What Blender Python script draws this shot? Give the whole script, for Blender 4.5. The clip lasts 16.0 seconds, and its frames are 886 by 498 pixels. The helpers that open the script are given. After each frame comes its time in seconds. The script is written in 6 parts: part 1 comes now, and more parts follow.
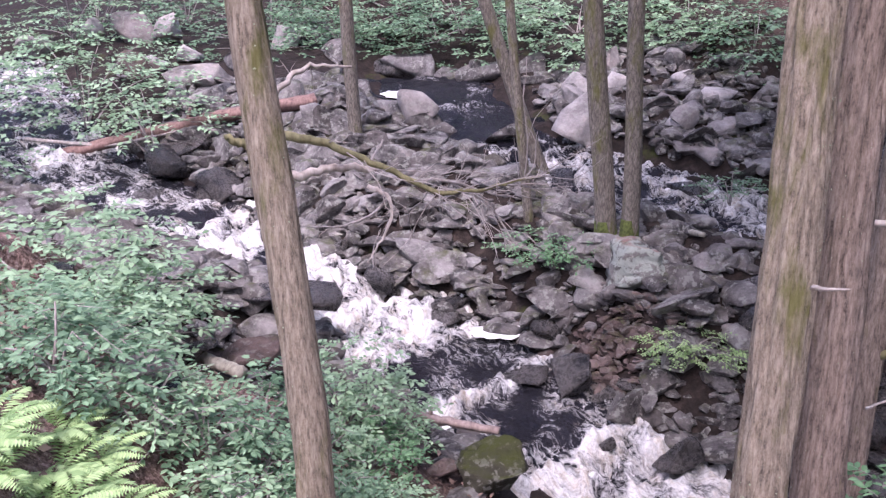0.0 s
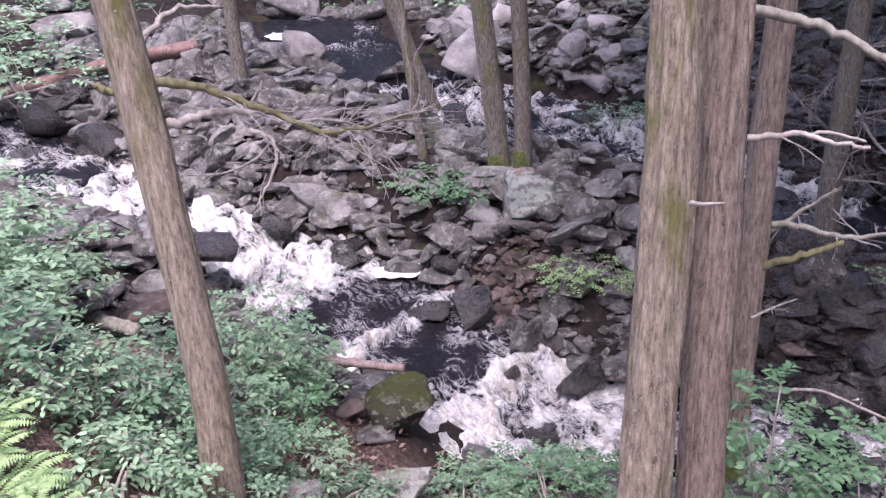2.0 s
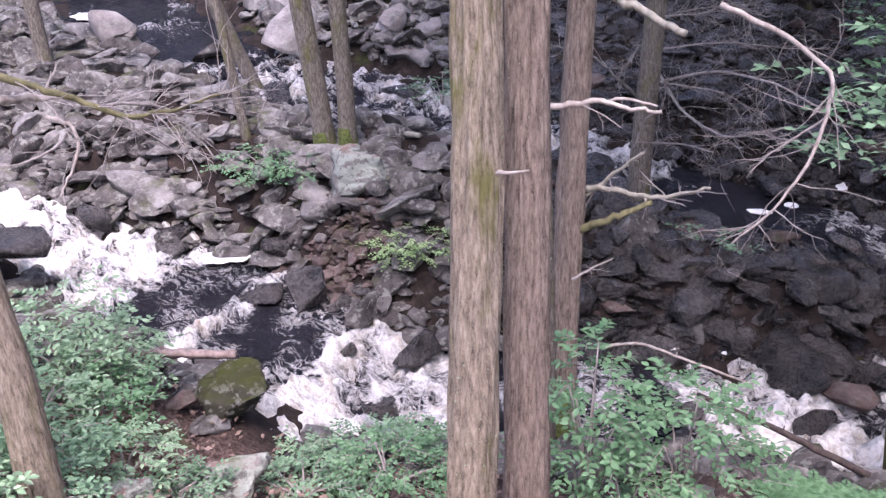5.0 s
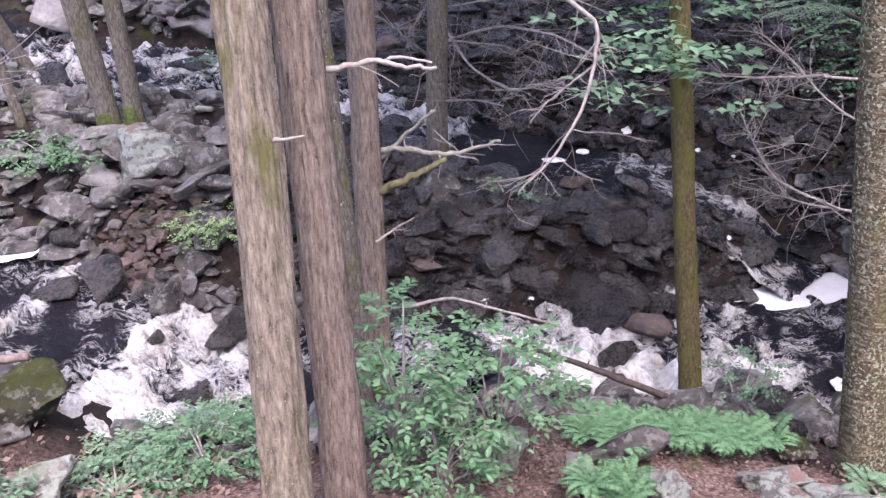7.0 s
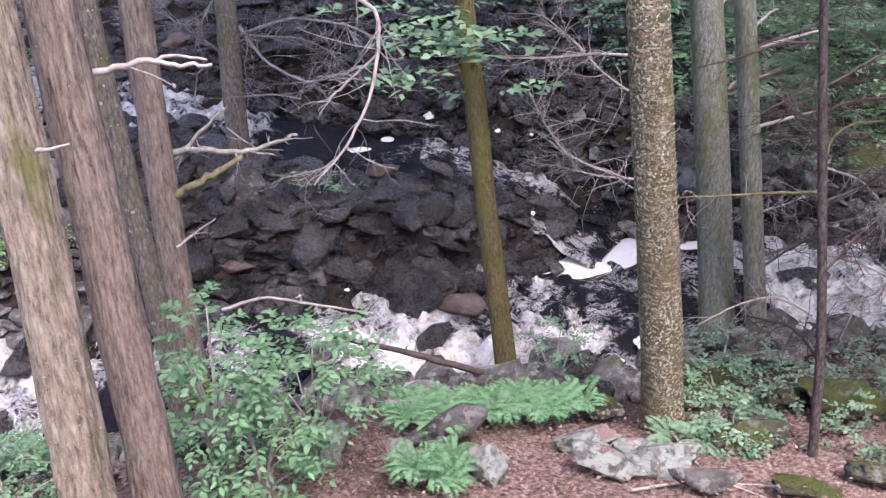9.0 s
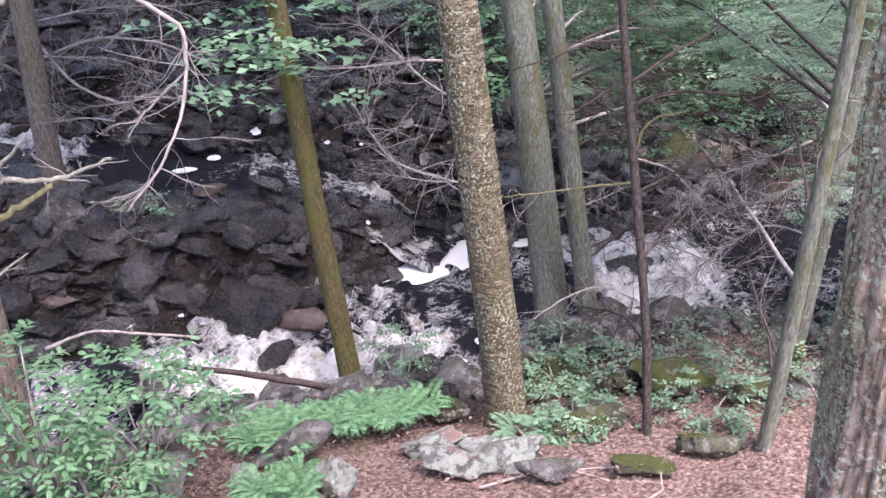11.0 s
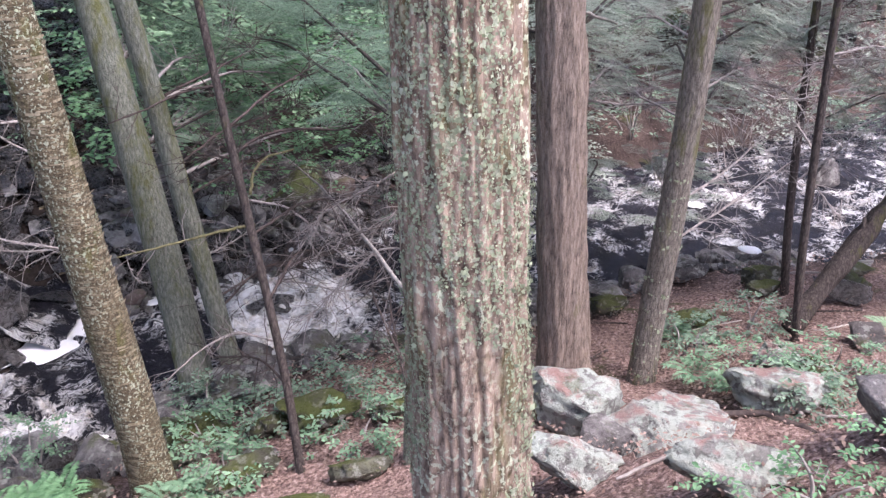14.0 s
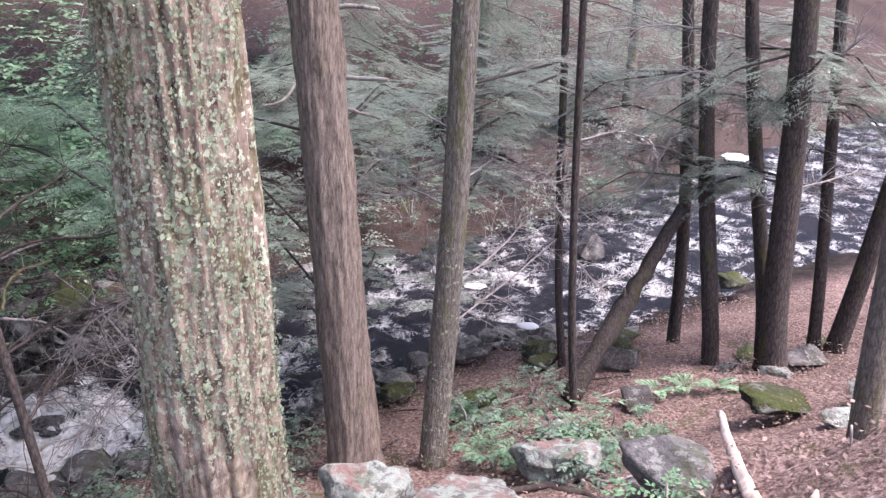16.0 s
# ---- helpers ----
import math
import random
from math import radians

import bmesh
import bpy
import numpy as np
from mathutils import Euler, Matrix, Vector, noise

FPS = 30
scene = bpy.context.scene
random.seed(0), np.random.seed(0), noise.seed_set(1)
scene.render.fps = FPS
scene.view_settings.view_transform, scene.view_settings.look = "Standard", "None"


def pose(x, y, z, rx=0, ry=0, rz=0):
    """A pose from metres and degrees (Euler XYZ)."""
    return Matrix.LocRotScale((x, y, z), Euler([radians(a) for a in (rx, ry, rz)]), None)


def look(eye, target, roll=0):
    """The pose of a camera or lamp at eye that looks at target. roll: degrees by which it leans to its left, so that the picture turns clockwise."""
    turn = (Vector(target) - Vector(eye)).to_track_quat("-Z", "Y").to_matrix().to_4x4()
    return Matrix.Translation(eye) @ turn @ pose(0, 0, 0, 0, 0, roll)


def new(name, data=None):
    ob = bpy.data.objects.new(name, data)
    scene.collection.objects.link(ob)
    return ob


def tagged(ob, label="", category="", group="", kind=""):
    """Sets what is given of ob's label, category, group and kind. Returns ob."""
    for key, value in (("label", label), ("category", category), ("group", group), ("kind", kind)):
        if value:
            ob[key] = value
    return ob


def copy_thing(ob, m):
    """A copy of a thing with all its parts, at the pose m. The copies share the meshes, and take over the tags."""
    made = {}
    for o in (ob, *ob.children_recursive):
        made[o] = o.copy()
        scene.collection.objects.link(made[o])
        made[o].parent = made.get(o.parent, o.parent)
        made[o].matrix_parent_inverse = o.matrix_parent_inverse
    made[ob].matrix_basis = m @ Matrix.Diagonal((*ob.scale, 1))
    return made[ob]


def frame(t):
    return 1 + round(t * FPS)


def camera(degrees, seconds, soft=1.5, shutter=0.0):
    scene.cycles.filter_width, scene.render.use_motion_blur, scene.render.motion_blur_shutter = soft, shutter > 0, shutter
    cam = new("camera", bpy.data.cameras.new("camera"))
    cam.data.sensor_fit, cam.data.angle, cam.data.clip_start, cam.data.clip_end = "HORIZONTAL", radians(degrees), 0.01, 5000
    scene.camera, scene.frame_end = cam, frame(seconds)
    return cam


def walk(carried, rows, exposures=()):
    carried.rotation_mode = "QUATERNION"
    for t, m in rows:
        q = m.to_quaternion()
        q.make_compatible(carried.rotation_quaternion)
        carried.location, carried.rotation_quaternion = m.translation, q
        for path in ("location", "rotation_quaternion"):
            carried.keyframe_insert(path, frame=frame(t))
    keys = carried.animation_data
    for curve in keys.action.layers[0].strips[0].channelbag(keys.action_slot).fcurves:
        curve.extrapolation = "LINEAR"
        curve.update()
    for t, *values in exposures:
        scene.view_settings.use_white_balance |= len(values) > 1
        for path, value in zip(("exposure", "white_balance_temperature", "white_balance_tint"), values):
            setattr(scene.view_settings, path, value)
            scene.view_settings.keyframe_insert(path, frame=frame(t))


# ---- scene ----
cam = camera(51.5, 16.0, soft=1.35)
PATH = [
    (0, (0.503, 0.945, 3.748), (0.618, 2.833, 3.099), -1.2),
    (0.5, (0.520, 0.949, 3.735), (0.672, 2.818, 3.041), -2.1),
    (1, (0.534, 0.952, 3.729), (0.749, 2.799, 2.992), -2.8),
    (1.5, (0.551, 0.953, 3.721), (0.827, 2.780, 2.954), -2.6),
    (2, (0.575, 0.957, 3.715), (0.887, 2.774, 2.940), -2.7),
    (2.5, (0.591, 0.948, 3.715), (0.963, 2.744, 2.917), -2.9),
    (3, (0.610, 0.946, 3.714), (1.027, 2.731, 2.912), -2.8),
    (5.3, (0.697, 0.925, 3.709), (1.385, 2.606, 2.872), -2.0),
    (5.5, (0.712, 0.920, 3.703), (1.437, 2.586, 2.866), -2.2),
    (6, (0.741, 0.916, 3.700), (1.532, 2.542, 2.844), -2.3),
    (6.5, (0.772, 0.904, 3.691), (1.646, 2.468, 2.803), -2.2),
    (7, (0.803, 0.886, 3.685), (1.768, 2.383, 2.775), -1.9),
    (7.5, (0.840, 0.871, 3.679), (1.882, 2.291, 2.733), -1.5),
    (8, (0.873, 0.850, 3.682), (1.981, 2.226, 2.745), -2.2),
    (8.5, (0.901, 0.827, 3.684), (2.081, 2.142, 2.746), -1.9),
    (8.7, (0.908, 0.820, 3.685), (2.119, 2.106, 2.747), -1.6),
    (10.8, (0.977, 0.760, 3.668), (2.414, 1.795, 2.739), -0.7),
    (11, (0.991, 0.749, 3.670), (2.460, 1.744, 2.746), -0.7),
    (11.5, (1.011, 0.708, 3.673), (2.548, 1.605, 2.759), -0.7),
    (12, (1.034, 0.681, 3.674), (2.623, 1.499, 2.776), -0.2),
    (12.5, (1.049, 0.645, 3.669), (2.695, 1.350, 2.779), 0.3),
    (13, (1.070, 0.604, 3.669), (2.772, 1.173, 2.785), 0.8),
    (13.5, (1.094, 0.569, 3.670), (2.838, 1.016, 2.797), 1.2),
    (14, (1.117, 0.535, 3.672), (2.899, 0.869, 2.829), 1.1),
    (14.5, (1.128, 0.502, 3.677), (2.945, 0.733, 2.873), 1.3),
    (15, (1.138, 0.471, 3.684), (2.980, 0.596, 2.914), 1.4),
    (15.5, (1.137, 0.437, 3.696), (3.005, 0.473, 2.984), 1.3),
    (16, (1.144, 0.398, 3.704), (3.033, 0.301, 3.052), 1.9),
]
walk(cam, [(t, look(eye, target, roll)) for t, eye, target, roll in PATH],
     [(0, 1.4, 6100, 34), (3, 1.46, 6100, 33), (5.5, 1.72, 6100, 31), (8.5, 1.84, 6150, 28), (11, 2.02, 6150, 27), (13, 1.88, 6150, 24), (16, 1.8, 6150, 25)])

# ---- daylight: overcast sky through the canopy ----
world = bpy.data.worlds.new("world")
scene.world = world
world.use_nodes = True
wn = world.node_tree
sky = wn.nodes.new("ShaderNodeTexSky")
sky.sky_type, sky.sun_disc = "NISHITA", False
sky.sun_elevation, sky.sun_rotation = radians(62), radians(200)
sky.air_density, sky.dust_density = 1.0, 4.0
wn.links.new(sky.outputs[0], wn.nodes["Background"].inputs[0])
wn.nodes["Background"].inputs[1].default_value = 0.15
sun_data = bpy.data.lights.new("sun", "SUN")
sun_data.energy, sun_data.angle, sun_data.color = 1.5, radians(20), (1.0, 0.97, 0.93)
sun = new("sun", sun_data)
sun.matrix_world = look((0, 0, 30), (0 + math.sin(radians(200)) * -14, -math.cos(radians(200)) * 14, 0))
sun.location = (0, 0, 30)


# ---- materials ----
def mat(name):
    m = bpy.data.materials.new(name)
    m.use_nodes = True
    t = m.node_tree
    return m, t, t.nodes["Principled BSDF"]


def node(t, kind, **sets):
    n = t.nodes.new("ShaderNode" + kind)
    for k, v in sets.items():
        n.inputs[k.replace("_", " ")].default_value = v
    return n


def where(t):
    """Coordinates in metres."""
    return t.nodes.new("ShaderNodeNewGeometry").outputs["Position"]


def noise_of(t, vec, scale, detail=4, rough=.55):
    n = node(t, "TexNoise", Scale=scale, Detail=detail, Roughness=rough)
    t.links.new(vec, n.inputs["Vector"])
    return n.outputs["Fac"]


def ramp(t, fac, *stops):
    r = t.nodes.new("ShaderNodeValToRGB")
    e = r.color_ramp.elements
    while len(e) < len(stops):
        e.new(.5)
    for el, (p, c) in zip(e, stops):
        el.position = p
        el.color = (*c, 1) if not isinstance(c, (int, float)) else (c, c, c, 1)
    t.links.new(fac, r.inputs[0])
    return r.outputs[0]


def mix(t, fac, a, b, blend="MIX"):
    m = t.nodes.new("ShaderNodeMix")
    m.data_type, m.blend_type = "RGBA", blend
    for s, v in ((0, fac), (6, a), (7, b)):
        if hasattr(v, "is_output"):
            t.links.new(v, m.inputs[s])
        else:
            m.inputs[s].default_value = v if s == 0 else (*v, 1)
    return m.outputs[2]


def math_of(t, op, a, b=0.0):
    m = t.nodes.new("ShaderNodeMath")
    m.operation = op
    for i, v in enumerate((a, b)):
        if hasattr(v, "is_output"):
            t.links.new(v, m.inputs[i])
        else:
            m.inputs[i].default_value = v
    return m.outputs[0]


def bump(t, bsdf, height, strength=.5, dist=.02):
    b = node(t, "Bump", Strength=strength, Distance=dist)
    t.links.new(height, b.inputs["Height"])
    t.links.new(b.outputs[0], bsdf.inputs["Normal"])


def stretched(t, vec, sx, sy, sz):
    m = t.nodes.new("ShaderNodeMapping")
    m.inputs["Scale"].default_value = (sx, sy, sz)
    t.links.new(vec, m.inputs["Vector"])
    return m.outputs[0]


def local(t):
    return t.nodes.new("ShaderNodeTexCoord").outputs["Object"]


def up_facing(t):
    g = t.nodes.new("ShaderNodeNewGeometry")
    x = t.nodes.new("ShaderNodeSeparateXYZ")
    t.links.new(g.outputs["Normal"], x.inputs[0])
    return x.outputs["Z"]


def random_of(t):
    return t.nodes.new("ShaderNodeObjectInfo").outputs["Random"]


def island(t):
    return t.nodes.new("ShaderNodeNewGeometry").outputs["Random Per Island"]


def ground_material():
    m, t, b = mat("forest_floor")
    p = where(t)
    big, fine, leafy = noise_of(t, p, .6), noise_of(t, p, 7, 6, .7), noise_of(t, p, 30, 3, .7)
    # bare soil taken near black, putting shade into the gaps between rocks
    soil = ramp(t, fine, (.3, (.009, .007, .006)), (.55, (.028, .021, .018)), (.75, (.075, .057, .048)))
    litter = ramp(t, leafy, (.3, (.045, .03, .025)), (.46, (.15, .098, .082)), (.6, (.29, .205, .178)), (.76, (.47, .39, .35)))
    cover = t.nodes.new("ShaderNodeAttribute")
    cover.attribute_name = "litter"
    c = mix(t, math_of(t, "MULTIPLY", cover.outputs["Fac"], ramp(t, big, (.3, .35), (.5, 1))), soil, litter)
    moss = noise_of(t, p, 1.7, 5, .65)
    c = mix(t, ramp(t, moss, (.6, 0), (.72, .8)), c, (.05, .065, .015))
    t.links.new(c, b.inputs["Base Color"])
    b.inputs["Roughness"].default_value = .9
    b.inputs["Specular IOR Level"].default_value = .15
    bump(t, b, math_of(t, "ADD", fine, leafy), .8, .03)
    return m


def rock_material(name, dark, light, lichen, wet, moss=.75):
    m, t, b = mat(name)
    p = where(t)
    o, r = local(t), random_of(t)
    big, fine = noise_of(t, p, 3.2, 5, .6), noise_of(t, p, 26, 6, .7)
    c = ramp(t, math_of(t, "ADD", math_of(t, "MULTIPLY", big, .72), math_of(t, "MULTIPLY", fine, .28)), (.36, dark), (.5, tuple((a + q) / 2 for a, q in zip(dark, light))), (.64, light))
    vary = math_of(t, "FRACT", math_of(t, "ADD", r, island(t)))
    c = mix(t, math_of(t, "MULTIPLY", vary, .3 if "pale" in name else .8), c, (.30, .265, .25), "MULTIPLY")
    if lichen:
        spots = ramp(t, noise_of(t, p, 11, 5, .65), (.54 - .1 * (lichen > .8), 0), (.60 - .1 * (lichen > .8), lichen))
        c = mix(t, spots, c, (.36, .37, .33) if lichen < .8 else (.36, .395, .345))
        top = math_of(t, "MULTIPLY", ramp(t, up_facing(t), (.45, 0), (.9, 1)), ramp(t, noise_of(t, p, 2.4, 5, .7), (.53 - (moss > .9) * .2, 0), (.66 - (moss > .9) * .16, moss)))
        c = mix(t, top, c, (.062, .072, .02))
    if "pale" in name:
        bed = math_of(t, "MULTIPLY", ramp(t, up_facing(t), (.72, 0), (.93, 1)), ramp(t, noise_of(t, p, 4.5, 5, .7), (.48, 0), (.58, .9)))
        c = mix(t, bed, c, (.27, .165, .145))
    t.links.new(c, b.inputs["Base Color"])
    t.links.new(ramp(t, fine, (.3, .12 if wet else .6), (.7, .45 if wet else .9)), b.inputs["Roughness"])
    b.inputs["Specular IOR Level"].default_value = .5 if wet else .2
    bump(t, b, math_of(t, "ADD", math_of(t, "MULTIPLY", big, 1.5), fine), .9, .045)
    return m


def bark_material(name, dark, mid, light, lichen=0.0, moss=0.0, ring=False, scale=1.0, crack=.15):
    m, t, b = mat(name)
    p = local(t)
    flow = stretched(t, p, 12, 12, 34) if ring else stretched(t, p, 46 * scale, 46 * scale, (8 if crack < .1 else 13) * scale)
    plate = t.nodes.new("ShaderNodeTexVoronoi")
    plate.feature = "DISTANCE_TO_EDGE"
    plate.inputs["Scale"].default_value = 1.0
    warp = t.nodes.new("ShaderNodeVectorMath")
    warp.operation = "MULTIPLY_ADD"
    shift = node(t, "TexNoise", Scale=14.0 * scale, Detail=3)
    t.links.new(p, shift.inputs["Vector"])
    t.links.new(shift.outputs["Color"], warp.inputs[0])
    warp.inputs[1].default_value = (.05, .05, .08) if scale < 1 else (.022, .022, .05)
    t.links.new(p, warp.inputs[2])
    t.links.new(stretched(t, warp.outputs[0], 36 * scale, 36 * scale, (60 if ring else 10 if scale == 1 else 13) * scale), plate.inputs["Vector"])
    seam = ramp(t, plate.outputs["Distance"], (0, 0), (.2, 1))
    ridge = math_of(t, "ADD", math_of(t, "MULTIPLY", noise_of(t, flow, 1.0, 6, .72), 1 - crack), math_of(t, "MULTIPLY", seam, crack * .9))
    fine = noise_of(t, p, 90, 4, .65)
    c = ramp(t, ridge, (.34, dark), (.5, mid), (.68, light))
    c = mix(t, ramp(t, fine, (.35, .0), (.7, .35)), c, light)
    if lichen:
        l = ramp(t, noise_of(t, p, 48, 3, .6), (.575 - .06 * lichen, 0), (.595 - .06 * lichen, 1))
        zone = ramp(t, noise_of(t, stretched(t, p, 1.6, 1.6, .8), 1.3, 3), (.38, .15), (.55, 1))
        c = mix(t, math_of(t, "MULTIPLY", l, zone), c, (.46, .50, .37))
    if moss:
        l = ramp(t, noise_of(t, stretched(t, p, 5, 5, 1.6), 1.0, 5, .7), (.62 - .35 * moss, 0), (.78 - .35 * moss, 1))
        c = mix(t, math_of(t, "MULTIPLY", l, .8), c, (.10, .105, .022))
    t.links.new(c, b.inputs["Base Color"])
    b.inputs["Roughness"].default_value = .88
    b.inputs["Specular IOR Level"].default_value = .2
    bump(t, b, math_of(t, "ADD", ridge, math_of(t, "MULTIPLY", fine, .25)), .9, .02)
    return m


def leaf_material(name, dark, light):
    m, t, b = mat(name)
    c = ramp(t, island(t), (.0, dark), (.6, tuple((a + q) / 2 for a, q in zip(dark, light))), (1.0, light))
    c = mix(t, ramp(t, noise_of(t, where(t), 2.0, 2), (.35, 0), (.7, .5)), c, light)
    t.links.new(c, b.inputs["Base Color"])
    b.inputs["Roughness"].default_value = .6
    b.inputs["Specular IOR Level"].default_value = .3
    tr = t.nodes.new("ShaderNodeBsdfTranslucent")
    t.links.new(c, tr.inputs["Color"])
    mx = t.nodes.new("ShaderNodeMixShader")
    mx.inputs[0].default_value = .32
    out = t.nodes["Material Output"]
    t.links.new(b.outputs[0], mx.inputs[1])
    t.links.new(tr.outputs[0], mx.inputs[2])
    t.links.new(mx.outputs[0], out.inputs[0])
    return m


def wood_material(name, dark, light):
    m, t, b = mat(name)
    p = local(t)
    g = noise_of(t, stretched(t, p, 30, 30, 5), 1.0, 5, .6)
    f = noise_of(t, p, 9, 4, .6)
    c = ramp(t, math_of(t, "ADD", math_of(t, "MULTIPLY", g, .6), math_of(t, "MULTIPLY", f, .4)), (.35, dark), (.65, light))
    t.links.new(c, b.inputs["Base Color"])
    b.inputs["Roughness"].default_value = .8
    bump(t, b, g, .6, .01)
    return m


def water_material():
    m, t, b = mat("stream_water")
    p = where(t)
    a = t.nodes.new("ShaderNodeAttribute")
    a.attribute_name = "foam"
    f = a.outputs["Fac"]
    uv = t.nodes.new("ShaderNodeAttribute")
    uv.attribute_name = "flow"
    swirl = t.nodes.new("ShaderNodeVectorMath")
    swirl.operation = "MULTIPLY_ADD"
    jig = node(t, "TexNoise", Scale=3.0, Detail=3)
    t.links.new(p, jig.inputs["Vector"])
    t.links.new(jig.outputs["Color"], swirl.inputs[0])
    swirl.inputs[1].default_value = (.5, .5, .5)
    t.links.new(uv.outputs["Vector"], swirl.inputs[2])
    q = stretched(t, swirl.outputs[0], 4.5, 11.0, 1)
    n1, n2 = noise_of(t, q, 1.3, 7, .72), noise_of(t, p, 22, 5, .72)
    n = math_of(t, "ADD", math_of(t, "MULTIPLY", n1, .66), math_of(t, "MULTIPLY", n2, .34))
    k = math_of(t, "ADD", math_of(t, "MULTIPLY", math_of(t, "SUBTRACT", n, .5), 2.7), math_of(t, "MULTIPLY", math_of(t, "SUBTRACT", f, .56), .95))
    solid = ramp(t, k, (.0, 0), (.14, .25), (.34, .7), (.58, 1))
    # thin drifting threads on the dark water: foam, plus ripple glints painted white
    foam_glint = math_of(t, "ABSOLUTE", math_of(t, "SUBTRACT", noise_of(t, q, .8, 5, .6), .5))
    foam_glint = math_of(t, "MULTIPLY", ramp(t, foam_glint, (.0, .85), (.03, 0)), ramp(t, f, (.38, 0), (.62, 1)))
    white = math_of(t, "MAXIMUM", solid, foam_glint)
    body = ramp(t, noise_of(t, p, 1.2, 3), (.35, (.010, .010, .014)), (.7, (.032, .030, .038)))
    churn = math_of(t, "ADD", math_of(t, "MULTIPLY", noise_of(t, q, .7, 7, .7), .6), math_of(t, "MULTIPLY", noise_of(t, p, 9, 6, .7), .4))
    # brown lows put the cascade's inner shading into the white water's colour
    shaded_froth = ramp(t, churn, (.35, (.42, .35, .27)), (.43, (.66, .62, .555)), (.5, (.82, .81, .79)), (.58, (.92, .915, .905)))
    t.links.new(mix(t, white, body, shaded_froth), b.inputs["Base Color"])
    t.links.new(ramp(t, white, (0, .16), (1, .75)), b.inputs["Roughness"])
    b.inputs["IOR"].default_value = 1.33
    wave = math_of(t, "ADD", noise_of(t, q, 1.1, 4, .6), math_of(t, "MULTIPLY", noise_of(t, p, 45, 4, .7), .4))
    bump(t, b, math_of(t, "ADD", wave, math_of(t, "MULTIPLY", n2, .6)), 1.0, .12)
    b_node = b.inputs["Normal"].links[0].from_node
    t.links.new(ramp(t, white, (0, .9), (1, .7)), b_node.inputs["Strength"])
    return m


def plain(name, col, rough=.8, vary=.3, scale=20):
    m, t, b = mat(name)
    n = noise_of(t, where(t), scale, 5, .65)
    t.links.new(ramp(t, n, (.3, tuple(c * (1 - vary) for c in col)), (.7, tuple(min(1, c * (1 + vary)) for c in col))), b.inputs["Base Color"])
    b.inputs["Roughness"].default_value = rough
    bump(t, b, n, .5, .01)
    return m


BARK_PALE = bark_material("pale_lichened_bark", (.06, .062, .048), (.15, .16, .128), (.27, .28, .225), .0, .36, crack=.1)
GROUND = ground_material()
ROCK = rock_material("dry_rock", (.022, .020, .020), (.34, .322, .31), .5, False)
BARE = rock_material("bleached_rock", (.20, .185, .18), (.60, .56, .54), .35, False, .3)
PALE = rock_material("pale_lichen_rock", (.10, .10, .092), (.34, .335, .31), .9, False)
# wet rock, its tone lowered to carry the slope's canopy shade as well
WET_OR_SHADED = rock_material("wet_or_shaded_rock", (.010, .0095, .010), (.118, .108, .102), 0, True)
MOSSY = rock_material("mossy_rock", (.05, .05, .035), (.16, .16, .12), .5, False, .98)
BROWN = rock_material("brown_rock", (.075, .056, .05), (.27, .205, .185), .2, False)
BARK = bark_material("hemlock_bark", (.045, .036, .027), (.205, .168, .124), (.38, .33, .26), .0, .3, crack=.05)
BARK_RED = bark_material("reddish_bark", (.042, .032, .026), (.195, .152, .122), (.35, .29, .24), .0, .1, crack=.06)
BARK_GREY = bark_material("grey_bark", (.05, .042, .034), (.135, .118, .098), (.25, .225, .19), .0, .3)
BARK_MOSS = bark_material("mossy_bark", (.026, .021, .010), (.085, .068, .03), (.155, .13, .068), .0, .5)
BARK_OLD = bark_material("old_ridged_bark", (.045, .03, .022), (.215, .16, .12), (.39, .31, .245), .35, .27, scale=.6, crack=.2)
BARK_BIRCH = bark_material("peeling_birch_bark", (.02, .015, .009), (.085, .066, .04), (.26, .22, .14), .3, .22, ring=True)
CURL = wood_material("birch_curl", (.07, .052, .028), (.42, .36, .24))
BARK_DARK = bark_material("dark_sapling_bark", (.014, .011, .010), (.052, .042, .037), (.11, .092, .082), .0, .16)
DEADWOOD = wood_material("weathered_dead_wood", (.20, .165, .14), (.50, .45, .40))
DARKWOOD = wood_material("wet_dark_wood", (.022, .016, .014), (.085, .06, .05))
PALELOG = wood_material("washed_log_wood", (.16, .115, .10), (.40, .31, .275))
REDWOOD = wood_material("reddish_log_wood", (.09, .05, .042), (.27, .17, .145))
MOSSTWIG = wood_material("mossy_branch", (.06, .055, .02), (.20, .185, .09))
LICHENWOOD = wood_material("lichened_wood", (.13, .115, .09), (.34, .33, .27))
PALEWOOD = wood_material("bare_pale_wood", (.42, .30, .24), (.72, .60, .52))
TWIG = wood_material("grey_twig", (.13, .11, .10), (.39, .355, .33))
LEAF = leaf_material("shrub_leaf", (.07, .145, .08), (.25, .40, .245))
# lit copy of the shrub leaf: sunlight put into a paler green
LEAF_SUNLIT = leaf_material("sunlit_leaf", (.12, .22, .115), (.36, .52, .33))
FERN = leaf_material("fern_leaf", (.15, .27, .10), (.42, .58, .28))
FERN_COOL = leaf_material("cool_fern_leaf", (.045, .12, .05), (.20, .37, .19))
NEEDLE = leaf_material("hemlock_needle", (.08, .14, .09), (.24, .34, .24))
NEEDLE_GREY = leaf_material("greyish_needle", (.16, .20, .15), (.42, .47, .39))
LICHEN = leaf_material("lichen_flake", (.19, .235, .14), (.37, .42, .29))
LEAF_MID = leaf_material("sapling_leaf", (.075, .17, .08), (.20, .36, .19))
LITTER = leaf_material("fallen_leaf", (.09, .052, .039), (.37, .272, .225))
